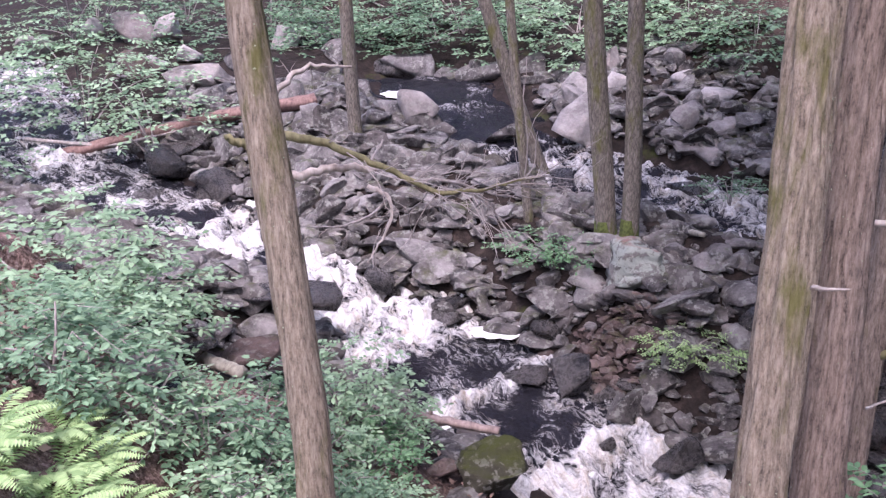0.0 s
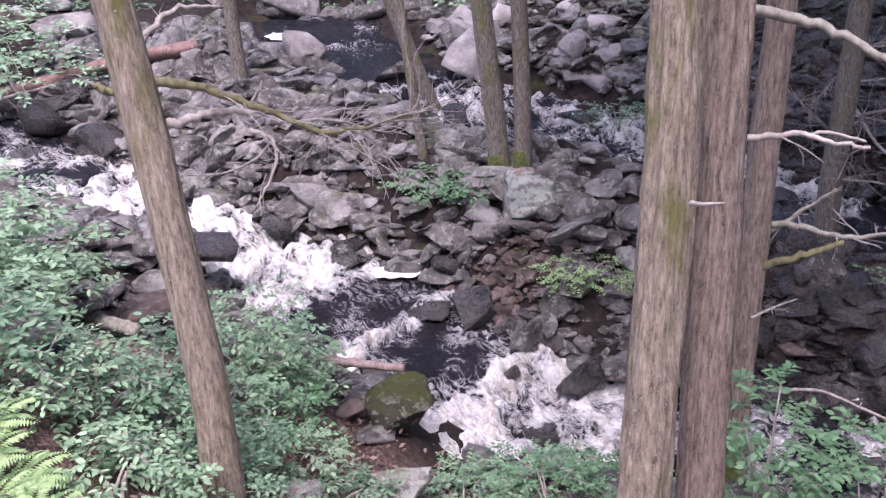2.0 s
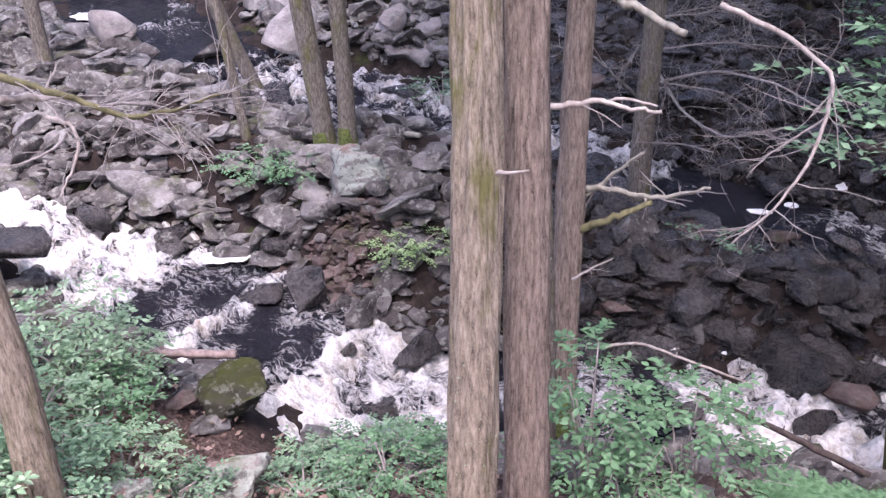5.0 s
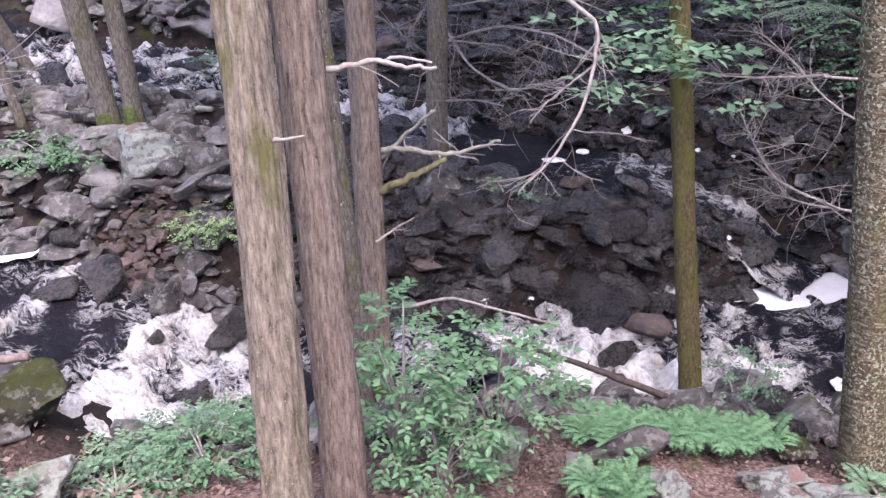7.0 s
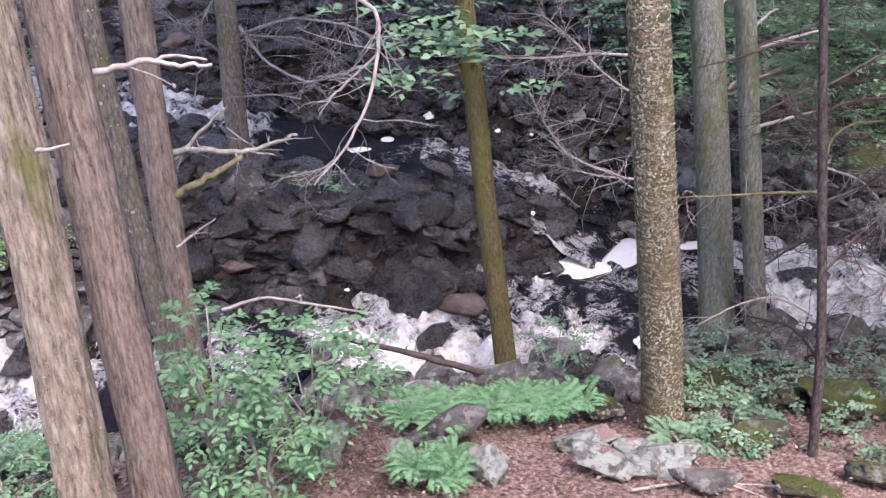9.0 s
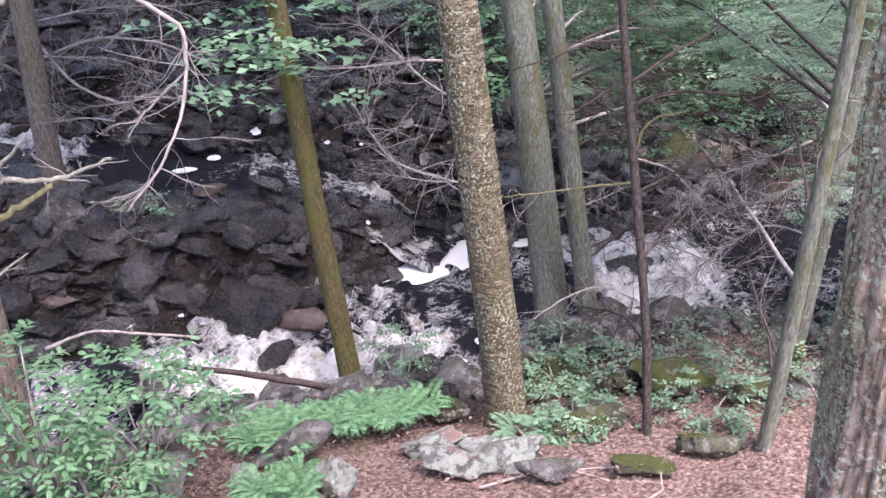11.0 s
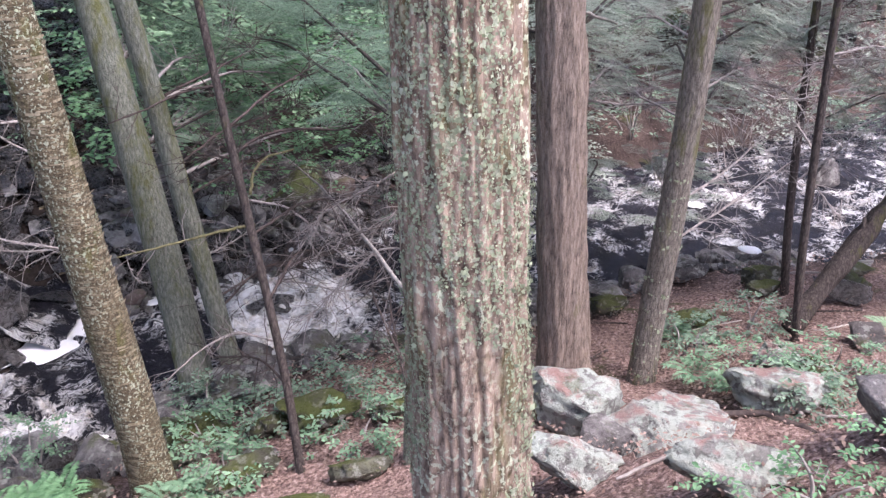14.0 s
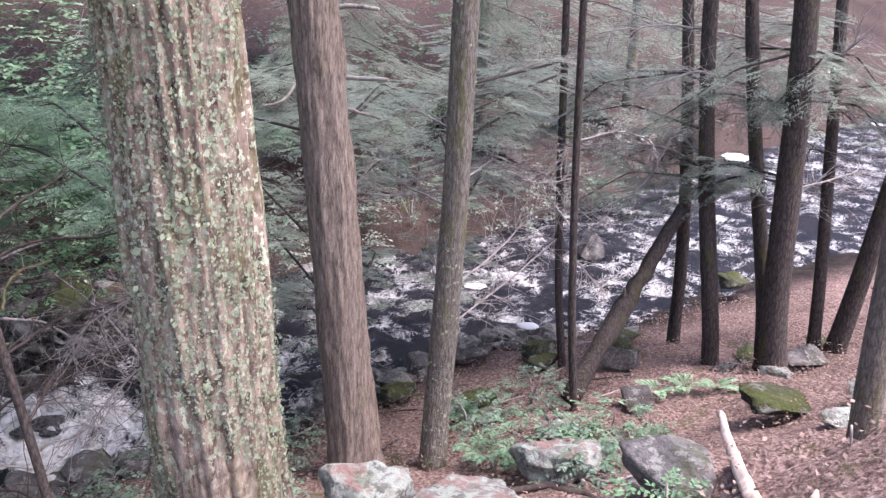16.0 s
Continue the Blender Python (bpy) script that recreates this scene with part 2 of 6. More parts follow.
MOSS = plain("moss", (.075, .095, .022), .95, .6, 30)
FOAM = plain("still_foam", (.78, .77, .765), .7, .06, 9)
WATER = water_material()


# ---- mesh helpers ----
def mesh_of(name, verts, faces, material=None, smooth_faces=True):
    me = bpy.data.meshes.new(name)
    me.from_pydata(verts if isinstance(verts, list) else verts.tolist(), [], faces if isinstance(faces, list) else faces.tolist())
    if material:
        me.materials.append(material)
    if smooth_faces:
        me.polygons.foreach_set("use_smooth", np.ones(len(me.polygons), bool))
    me.update()
    return me


def part(name, me, parent, label=""):
    ob = new(name, me)
    ob.parent = parent
    if label:
        tagged(ob, label)
    return ob


def empty(name, x=0, y=0, z=0):
    ob = new(name)
    ob.location = (x, y, z)
    ob.empty_display_size = .1
    return ob


# ---- the lie of the land: two channels of one stream, banks on both sides ----
# x, y, water level, half width
MAIN = np.array([(-8.33, 21.19, 1.44, 1.30), (-4.08, 14.15, 0.58, 1.00), (-1.82, 12.23, 0.27, 0.75), (-0.45, 11.25, -0.01, 0.60), (0.09, 10.85, -0.33, 0.71),
                 (0.72, 10.07, -0.47, 0.96), (1.48, 9.09, -0.55, 1.07), (2.04, 8.42, -0.63, 0.87), (2.67, 7.69, -0.92, 0.90), (3.90, 7.09, -0.97, 0.85),
                 (5.07, 6.73, -1.09, 0.81), (6.21, 6.08, -1.27, 0.86), (7.50, 5.42, -1.36, 1.06), (8.67, 5.00, -1.37, 1.11), (9.63, 4.28, -1.42, 1.00),
                 (10.75, 3.11, -1.56, 1.41), (13.61, 0.88, -1.60, 1.91), (15.20, -1.94, -1.60, 2.10), (19.12, -6.90, -1.60, 2.60), (24.60, -13.31, -1.60, 3.23),
                 (32.80, -23.22, -1.60, 3.60)])
BACK = np.array([(1.16, 18.24, 1.23, 0.80), (1.54, 16.64, 1.05, 1.10), (2.77, 13.93, 0.63, 0.60), (4.22, 12.42, 0.43, 0.95), (5.37, 11.68, 0.25, 0.85),
                 (6.64, 10.33, -0.13, 0.50), (7.41, 9.18, -0.48, 0.91), (8.18, 8.40, -0.59, 0.70), (8.87, 7.17, -0.82, 0.40), (9.14, 6.02, -1.30, 0.35)])


def along(line, x, y):
    """Nearest point of a channel: distance, side (+ on the far bank), level, half width, share of the way."""
    x, y = np.asarray(x, float), np.asarray(y, float)
    best = [np.full(x.shape, 1e9)] + [np.zeros(x.shape) for _ in range(4)]
    for i in range(len(line) - 1):
        a, b = line[i], line[i + 1]
        ex, ey = b[0] - a[0], b[1] - a[1]
        k = np.clip(((x - a[0]) * ex + (y - a[1]) * ey) / (ex * ex + ey * ey), 0, 1)
        px, py = x - a[0] - k * ex, y - a[1] - k * ey
        d = np.hypot(px, py)
        got = d < best[0]
        side = np.where(ex * py - ey * px > 0, 1.0, -1.0)
        for j, v in enumerate((d, side, a[2] + k * (b[2] - a[2]), a[3] + k * (b[3] - a[3]), i + k)):
            best[j] = np.where(got, v, best[j])
    return best


def smooth(a, b, v):
    k = np.clip((v - a) / (b - a), 0, 1)
    return k * k * (3 - 2 * k)


def land(x, y):
    """Height of the bare ground."""
    d, side, lev, wid, s = along(MAIN, x, y)
    e = d - wid
    bed = lev - .32 + .32 * smooth(-.7, .0, e)
    o = np.maximum(e, 0)
    # near bank: a shelf, then a steep rise up to the path
    shelf = 1.8 - 1.1 * smooth(3, 6, s) + 3.6 * smooth(6, 14, s)
    rise = .14 + .27 * np.minimum(o, shelf) + (.66 - .22 * smooth(11.5, 15, s)) * np.maximum(o - shelf, 0)
    rise = rise * (1 - .3 * smooth(16.2, 18, s))
    near = lev + rise * smooth(0, .5, o)
    top = 2.3 + .06 * o
    near = np.where(near > top - .8, top - .8 * np.exp(-np.maximum(near - top + .8, 0) / .8), near)
    d2, side2, lev2, wid2, s2 = along(BACK, x, y)
    e2 = d2 - wid2
    o2 = np.maximum(e2, 0)
    bar = lev + (.22 + .1 * o) * smooth(0, .6, o)
    # far hillside behind the back channel, and behind the main channel further down
    beyond = np.where(s2 > 8.5, 0, np.where(side2 > 0, o2, 0))
    hill2 = lev2 + (.15 + .30 * o2 + .035 * np.minimum(o2, 9) ** 2 * .5) * smooth(0, .5, o2)
    w2 = smooth(.0, .6, np.where(side2 > 0, e2, -1)) * smooth(9.0, 8.2, s2)
    isl = np.where(o2 + o > 1e-6, (lev * o2 + lev2 * o) / np.maximum(o2 + o, 1e-6) + .42 * smooth(0, 1.0, np.minimum(o, o2)), bar)
    hill1 = lev + (.2 + .42 * o) * smooth(0, .5, o)
    far = np.where(s2 > 8.9, hill1, isl)
    mix = smooth(8.0, 8.95, s2)
    far = isl * (1 - mix) + hill1 * mix
    far = far * (1 - w2) + hill2 * w2
    h = np.where(e <= 0, bed, np.where(side > 0, far, near))
    cut = lev2 - .3 + .3 * smooth(-.5, 0, e2)
    h = np.where((e2 < 0) & (e > 0) & (side > 0), np.minimum(h, cut), h)
    return h


RNG = np.random.default_rng(7)


def fbm(x, y, scale, seed=0.0, octaves=4):
    """Fractal noise over arrays."""
    out = np.zeros(np.shape(x))
    fx, fy = np.ravel(x), np.ravel(y)
    vals = [noise.fractal(Vector((a * scale + seed, b * scale - seed, seed * 1.7)), 1.0, 2.0, octaves) for a, b in zip(fx, fy)]
    return np.array(vals).reshape(np.shape(x))


def axis(lo, hi, dense_lo, dense_hi, step):
    mid = np.arange(dense_lo, dense_hi, step)
    left = dense_lo - np.cumsum(step * 1.12 ** np.arange(1, 60))
    right = mid[-1] + np.cumsum(step * 1.12 ** np.arange(1, 60))
    return np.concatenate([left[left > lo][::-1], mid, right[right < hi]])


def build_ground():
    xs, ys = axis(-160, 170, -6.5, 16.5, .10), axis(-140, 160, -7, 16.5, .10)
    X, Y = np.meshgrid(xs, ys)
    Z = land(X, Y)
    n = fbm(X, Y, .9, 3.1, 4) * .10 + fbm(X, Y, 4.0, 8.3, 3) * .035
    d, side, lev, wid, s = along(MAIN, X, Y)
    Z = Z + n * np.where(d < wid, .5, 1.0)
    Z = np.minimum(Z, 26 + 0 * Z)
    w, h = len(xs), len(ys)
    idx = np.arange(w * h).reshape(h, w)
    faces = np.stack([idx[:-1, :-1], idx[:-1, 1:], idx[1:, 1:], idx[1:, :-1]], -1).reshape(-1, 4)
    me = mesh_of("ground", np.stack([X, Y, Z], -1).reshape(-1, 3), faces, GROUND)
    at = me.attributes.new("litter", "FLOAT", "POINT")
    d2 = along(BACK, X, Y)
    dry = np.where(side < 0, smooth(.4, 1.4, d - wid - 1.1 * smooth(7, 5.5, s)), np.maximum(.12 * smooth(12.5, 14.5, s) * smooth(.2, 1.0, d - wid), .25 * smooth(3, 6, d2[0]) * (d2[1] > 0)))
    at.data.foreach_set("value", dry.reshape(-1).astype(np.float32))
    return tagged(new("ground", me), "brown leaf-littered soil banks of a rocky woodland stream", "ground", kind="structure")


def build_water(name, line, label, falls, calm=.46):
    """A ribbon of water along a channel; falls: stretches of the channel that run white (from, to, how white)."""
    pts = []
    step = .035
    for i in range(len(line) - 1):
        n = max(2, int(np.hypot(*(line[i + 1][:2] - line[i][:2])) / step))
        if line[i][0] > 16:
            n //= 4
        for k in range(n):
            pts.append([i + k / n])
    s = np.array(pts)[:, 0]
    i = s.astype(int)
    f = (s - i)[:, None]
    C = line[i] * (1 - f) + line[i + 1] * f
    for _ in range(14):
        C[1:-1, :] = (C[:-2] + 2 * C[1:-1] + C[2:]) / 4 if _ < 4 else np.column_stack([(C[:-2, :2] + 2 * C[1:-1, :2] + C[2:, :2]) / 4, C[1:-1, 2:]])
    T = np.gradient(C[:, :2], axis=0)
    T /= np.hypot(T[:, 0], T[:, 1])[:, None]
    N = np.stack([-T[:, 1], T[:, 0]], -1)
    across = np.linspace(-1, 1, 72)
    W = (C[:, 3] + .45)[:, None] * across[None]
    X, Y = C[:, 0][:, None] + N[:, 0][:, None] * W, C[:, 1][:, None] + N[:, 1][:, None] * W
    foam = np.zeros(len(s))
    for a, b, k in falls:
        foam = np.maximum(foam, k * smooth(a - .12, a + .05, s) * smooth(b + .35, b, s))
    patch, lump = fbm(X, Y, 1.5, 2.2, 4), fbm(X, Y, 3.4, 6.2, 3)
    wild = ((foam > .65) & (s < 12))[:, None] * 1.0
    swell = .35 - np.abs(fbm(X, Y, 2.6, 9.4, 3)) * 1.4
    # whiter crests and darker troughs put relief shading into the foam amount
    F = np.clip(np.maximum(foam, calm)[:, None] + patch * .34 + lump * .34 * (foam > calm)[:, None] + swell * .42 * wild, 0, 1.12)
    length = np.concatenate([[0], np.cumsum(np.hypot(*np.diff(C[:, :2], axis=0).T))])
    L = np.repeat(length[:, None], len(across), 1)
    wob = fbm(L * 1.2, W * 2.2, 1.8, 5.5, 4)
    fine = fbm(X, Y, 5.5, 1.1, 3)
    Z = C[:, 2][:, None] + wob * (.02 + .1 * F ** 2) + fine * (.03 + .07 * F ** 2) + swell * .16 * wild * smooth(1.0, .8, np.abs(across))[None]
    w, h = len(across), len(s)
    idx = np.arange(w * h).reshape(h, w)
    faces = np.stack([idx[:-1, :-1], idx[:-1, 1:], idx[1:, 1:], idx[1:, :-1]], -1).reshape(-1, 4)[:, ::-1]
    me = mesh_of(name, np.stack([X, Y, Z], -1).reshape(-1, 3), faces, WATER)
    at = me.attributes.new("foam", "FLOAT", "POINT")
    at.data.foreach_set("value", F.reshape(-1).astype(np.float32))
    fl = me.attributes.new("flow", "FLOAT_VECTOR", "POINT")
    fl.data.foreach_set("vector", np.stack([L, W, 0 * L], -1).reshape(-1).astype(np.float32))
    return tagged(new(name, me), label, "water", kind="structure")


build_ground()
# middling amounts in the pools also paint ripple highlights as white streaks
build_water("water", MAIN, "dark woodland stream breaking into white cascades over boulders",
            [(0, 1.2, .6), (1.2, 1.9, .52), (1.9, 2.5, .8), (2.8, 4.85, .95), (4.85, 5.1, .66), (5.85, 6.05, .74), (6.1, 7.2, .52), (7.25, 8.4, .96), (8.4, 9.7, .54), (9.95, 11.15, .88), (11.3, 12.0, .7), (12.0, 12.7, .52), (13.7, 14.7, .95), (15.0, 20, .48)], .4)
# white here is rapids and also painted sky gleam on the water
build_water("water_back_channel", BACK, "shallow side channel of the stream threading between rocks",
            [(1.0, 1.8, .3), (1.8, 4.5, .66), (4.5, 5.25, .9), (7, 9, .5)], .3)


# ---- rocks ----
def rock_mesh(seed, material, sub=3, cuts=9, flat=.75, rough=1.0, deep=(.26, .62)):
    r = random.Random(seed)
    bm = bmesh.new()
    bmesh.ops.create_icosphere(bm, subdivisions=sub, radius=1)
    planes = [(Vector((r.gauss(0, 1), r.gauss(0, 1), r.gauss(0, .8))).normalized(), r.uniform(*deep)) for _ in range(cuts)]
    for v in bm.verts:
        c = v.co
        for n, d in planes:
            k = c.dot(n) - d
            if k > 0:
                c = c - n * k * .97
        c = c * (1 + .045 * rough * noise.fractal(c * 1.7 + Vector((seed, 0, 0)), 1, 2, 3)) + c.normalized() * .018 * rough * noise.fractal(c * 6 + Vector((0, seed, 0)), 1, 2, 2)
        c.z *= flat
        v.co = c
    ext = [max(abs(v.co[i]) for v in bm.verts) for i in range(3)]
    for v in bm.verts:
        v.co = Vector((v.co.x / ext[0], v.co.y / ext[1], v.co.z / ext[2]))
    for e in bm.edges:
        e.smooth = not (len(e.link_faces) == 2 and e.calc_face_angle() > radians(20))
    for f in bm.faces:
        f.smooth = True
    me = bpy.data.meshes.new("rock")
    bm.to_mesh(me)
    bm.free()
    me.materials.append(material)
    return me


ROCKS = {k: [rock_mesh(10 * i + j, m, 4 if k in "pm" else 3, 14 if k in "pm" else 9, .75, 4.5 if k in "pm" else 1.4, (.42, .78) if k in "pm" else (.26, .62)) for j in range(7)] for i, (k, m) in enumerate((("r", ROCK), ("p", PALE), ("w", WET_OR_SHADED), ("b", BROWN), ("m", MOSSY), ("q", BARE)))}


def put_rock(x, y, w, d, h, kind="r", turn=None, sink=.25, z=None, label="", tip=0, name="rock", group="stream rocks", pick=None):
    """A stone of half sizes w, d, h on the ground."""
    me = ROCKS[kind][RNG.integers(7) if pick is None else pick]
    ob = new(name, me)
    z = float(land(x, y)) + h * (1 - 2 * sink) if z is None else z
    ob.matrix_world = pose(x, y, z, RNG.uniform(-14, 14) + tip, RNG.uniform(-14, 14), RNG.uniform(0, 360) if turn is None else turn) @ Matrix.Diagonal((w, d, h, 1))
    return tagged(ob, label or {"r": "grey angular stream rock with specks of lichen", "p": "pale lichen-crusted boulder on the bank", "w": "dark rock of the wet stream and the shaded slope", "b": "reddish brown stone lying on the bar", "m": "mossy green rock on the bank", "q": "bleached pale boulder beside the upstream channel"}[kind], "rock", group)


def scatter_rocks():
    made = 0
    tries = 0
    spots = []
    while made < 230 and tries < 20000:
        tries += 1
        x, y = RNG.uniform(-6, 15), RNG.uniform(-2, 17)
        d, side, lev, wid, s = (float(v) for v in along(MAIN, x, y))
        d2, side2, lev2, wid2, s2 = (float(v) for v in along(BACK, x, y))
        e, e2 = d - wid, d2 - wid2
        rock = side > 0 and e > -.25 and (e2 > (.25 if s2 < 5 else -.2) or RNG.random() < .1) and (e < 6.5) and (e2 < 3.5 or s > 10 and e < 1.5)
        near = side < 0 and -.3 < e < .75 and s < 8.5
        mid = e < -.3 and RNG.random() < .12
        if not (rock or near or mid):
            continue
        size = float(np.clip(RNG.lognormal(-1.45, .4), .12, .34)) * (.7 if near else 1) * (.7 if x < 4 and y < 12 else .48 if x >= 4 else 1)
        if (x - 1.25) ** 2 + (y - 7.21) ** 2 < .5 or (x + 1.1) ** 2 + (y - 8.2) ** 2 < .8 or (x - 2.75) ** 2 + (y - 9.51) ** 2 < .2:
            continue
        if any((x - a) ** 2 + (y - b) ** 2 < (.75 * (size + c)) ** 2 for a, b, c in spots):
            continue
        spots.append((x, y, size))
        wet = e < .12 or -.2 < e2 < .1
        put_rock(x, y, size * RNG.uniform(1.0, 1.8), size * RNG.uniform(.7, 1.15), size * RNG.uniform(.38, .65), "w" if wet else ("b" if RNG.random() < .12 else "r"), sink=.3)
        made += 1


def stone_field(name, label, count, where_ok, size, material, seed, box, sub=1):
    """Countless small stones as one sheet of loose pieces."""
    rng = np.random.default_rng(seed)
    bms = []
    for j in range(6):
        bm = bmesh.new()
        bmesh.ops.create_icosphere(bm, subdivisions=sub, radius=1)
        V = np.array([v.co for v in bm.verts]) * (1 + rng.uniform(-.2, .2, (len(bm.verts), 1)) / sub)
        for _ in range(9):
            n = rng.normal(size=3)
            n /= np.linalg.norm(n)
            over = np.maximum(V @ n - rng.uniform(.35, .7), 0)
            V = V - over[:, None] * n
        bms.append((V, np.array([[v.index for v in f.verts] for f in bm.faces])))
        bm.free()
    V, F, n = [], [], 0
    xs, ys = rng.uniform(box[0], box[1], count * 14), rng.uniform(box[2], box[3], count * 14)
    ok = where_ok(xs, ys)
    xs, ys = xs[ok][:count], ys[ok][:count]
    zs = land(xs, ys)
    for x, y, z in zip(xs, ys, zs):
        v, f = bms[rng.integers(6)]
        k = min(size * rng.lognormal(-.05, .45), size * 1.9)
        a = rng.uniform(0, 6.28)
        q = v * np.array([k * rng.uniform(.9, 1.8), k * rng.uniform(.7, 1.1), k * rng.uniform(.35, .65)])
        tilt = rng.uniform(-.8, .8)
        q = np.column_stack([q[:, 0], q[:, 1] * math.cos(tilt) - q[:, 2] * math.sin(tilt), q[:, 1] * math.sin(tilt) + q[:, 2] * math.cos(tilt)])
        q = np.column_stack([q[:, 0] * math.cos(a) - q[:, 1] * math.sin(a), q[:, 0] * math.sin(a) + q[:, 1] * math.cos(a), q[:, 2]]) + np.array([x, y, z + k * rng.uniform(.0, .5)])
        V.append(q)
        F.append(f + n)
        n += len(q)
    me = mesh_of(name, np.concatenate(V), np.concatenate(F), material, False)
    return tagged(new(name, me), label, "stones", kind="stuff")


def bars(x, y):
    d, side, lev, wid, s = along(MAIN, x, y)
    d2, side2, lev2, wid2, s2 = along(BACK, x, y)
    e, e2 = d - wid, d2 - wid2
    clear = ((x - 2.7) ** 2 + (y - 9.46) ** 2 > .22) & ((x + 1.1) ** 2 + (y - 8.2) ** 2 > .75) & ((x - 1.59) ** 2 + (y - 7.57) ** 2 > .3) & ((x - 1.25) ** 2 + (y - 6.99) ** 2 > .2)
    # keeps the grey stones off the slope whose shade is in its rock colour
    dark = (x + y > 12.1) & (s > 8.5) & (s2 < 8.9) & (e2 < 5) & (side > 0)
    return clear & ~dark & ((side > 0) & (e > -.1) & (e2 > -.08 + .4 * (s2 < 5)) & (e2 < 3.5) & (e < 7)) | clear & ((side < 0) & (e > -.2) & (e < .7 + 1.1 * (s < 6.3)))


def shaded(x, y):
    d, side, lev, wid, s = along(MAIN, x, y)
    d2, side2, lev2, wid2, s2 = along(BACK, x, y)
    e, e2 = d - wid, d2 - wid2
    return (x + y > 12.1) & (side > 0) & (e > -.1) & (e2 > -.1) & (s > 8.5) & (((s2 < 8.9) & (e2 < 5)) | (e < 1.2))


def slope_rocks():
    """Mid-sized slabs, mostly coloured dark for shade, standing out of the slope's finer stones."""
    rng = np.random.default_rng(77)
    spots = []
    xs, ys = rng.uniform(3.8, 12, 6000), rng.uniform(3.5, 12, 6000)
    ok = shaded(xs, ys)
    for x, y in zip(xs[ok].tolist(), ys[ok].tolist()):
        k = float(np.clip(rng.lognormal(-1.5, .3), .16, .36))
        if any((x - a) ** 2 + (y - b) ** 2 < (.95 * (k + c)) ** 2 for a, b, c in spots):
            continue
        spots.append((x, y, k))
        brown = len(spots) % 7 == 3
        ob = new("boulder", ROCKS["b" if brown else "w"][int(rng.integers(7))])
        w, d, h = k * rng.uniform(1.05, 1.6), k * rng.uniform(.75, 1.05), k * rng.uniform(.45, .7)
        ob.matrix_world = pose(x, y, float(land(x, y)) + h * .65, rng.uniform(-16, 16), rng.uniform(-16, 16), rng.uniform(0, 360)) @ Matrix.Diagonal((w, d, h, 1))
        tagged(ob, "reddish brown angular rock on the shaded slope" if brown else "grey angular rock coloured dark for the shaded slope", "rock", "slope rocks")
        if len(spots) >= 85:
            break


scatter_rocks()
slope_rocks()
stone_field("rubble", "jumbled grey angular rocks of the stream bars", 2400, bars, .15, ROCK, 15, (-6, 14, -2, 17), 2)
# the slope's deep shade is put into the colour of these stones
stone_field("dark_rubble", "jumbled wet rocks of the shaded slope, coloured darker for the shade", 3600, shaded, .135, WET_OR_SHADED, 25, (3.5, 16, 3.5, 14), 2)
stone_field("dark_stones", "small stones of the shaded slope, coloured dark for the shade", 5200, shaded, .075, WET_OR_SHADED, 26, (3.5, 16, 3.5, 14))
stone_field("gravel", "small reddish brown stones of the gravel bar", 230, lambda x, y: (x - 2.7) ** 2 + (y - 9.46) ** 2 < .26, .055, BROWN, 27, (2.15, 3.25, 8.9, 10))
stone_field("stones", "grey and brown cobbles covering the stream bars", 4500, bars, .09, ROCK, 5, (-6, 14, -2, 17))


# ---- trees ----
def tube(points, radii, sides=12, wobble=0.0, seed=0.0, ridges=0, ridge_depth=0.0, cap=True, flare=0.0):
    """A round stem along points."""
    P = np.array(points, float)
    R = np.array(radii, float)
    T = np.gradient(P, axis=0)
    T /= np.linalg.norm(T, axis=1)[:, None]
    ref = np.array([0, 1, 0]) if abs(T[0][2]) > .7 else np.array([0, 0, 1])
    U = np.cross(T, ref)
    U /= np.linalg.norm(U, axis=1)[:, None]
    W = np.cross(T, U)
    a = np.linspace(0, 2 * np.pi, sides, endpoint=False)
    n = len(P)
    rad = np.repeat(R[:, None], sides, 1)
    if wobble or ridges:
        z = np.repeat(np.concatenate([[0], np.cumsum(np.linalg.norm(np.diff(P, axis=0), axis=1))])[:, None], sides, 1)
        A = np.repeat(a[None], n, 0)
        base = R.max()
        big = np.array([noise.fractal(Vector((math.cos(q) * 1.3, math.sin(q) * 1.3, h * .9 + seed)), 1, 2, 3) for q, h in zip(A.ravel(), z.ravel())]).reshape(rad.shape)
        rad = rad * (1 + wobble * big)
        if ridges:
            k = ridges / 6.28
            rg = np.array([noise.noise(Vector((math.cos(q) * k, math.sin(q) * k, h * 1.7 + seed * 3 + .12 * math.sin(h * 3.1 + q * 5) + .05 * math.sin(h * 7.7 - q * 9)))) for q, h in zip(A.ravel(), z.ravel())]).reshape(rad.shape)
            cut = np.array([noise.noise(Vector((math.cos(q) * k * 1.6, math.sin(q) * k * 1.6, h * 5.5 + seed))) for q, h in zip(A.ravel(), z.ravel())]).reshape(rad.shape)
            rad = rad + ridge_depth * base * (np.clip(.35 - np.abs(rg) * 2.2, -1, .35) * -1.5 + .4 * cut)
        if flare:
            rad = rad * (1 + flare * np.exp(-z / (base * 1.6)) * (1 + .35 * np.sin(A * 5 + seed)))
    V = P[:, None] + rad[..., None] * (np.cos(a)[None, :, None] * U[:, None] + np.sin(a)[None, :, None] * W[:, None])
    V = V.reshape(-1, 3)
    idx = np.arange(n * sides).reshape(n, sides)
    nx = np.roll(idx, -1, 1)
    F = np.stack([idx[:-1], nx[:-1], nx[1:], idx[1:]], -1).reshape(-1, 4).tolist()
    if cap:
        F += [idx[-1].tolist(), idx[0][::-1].tolist()]
    return V, F


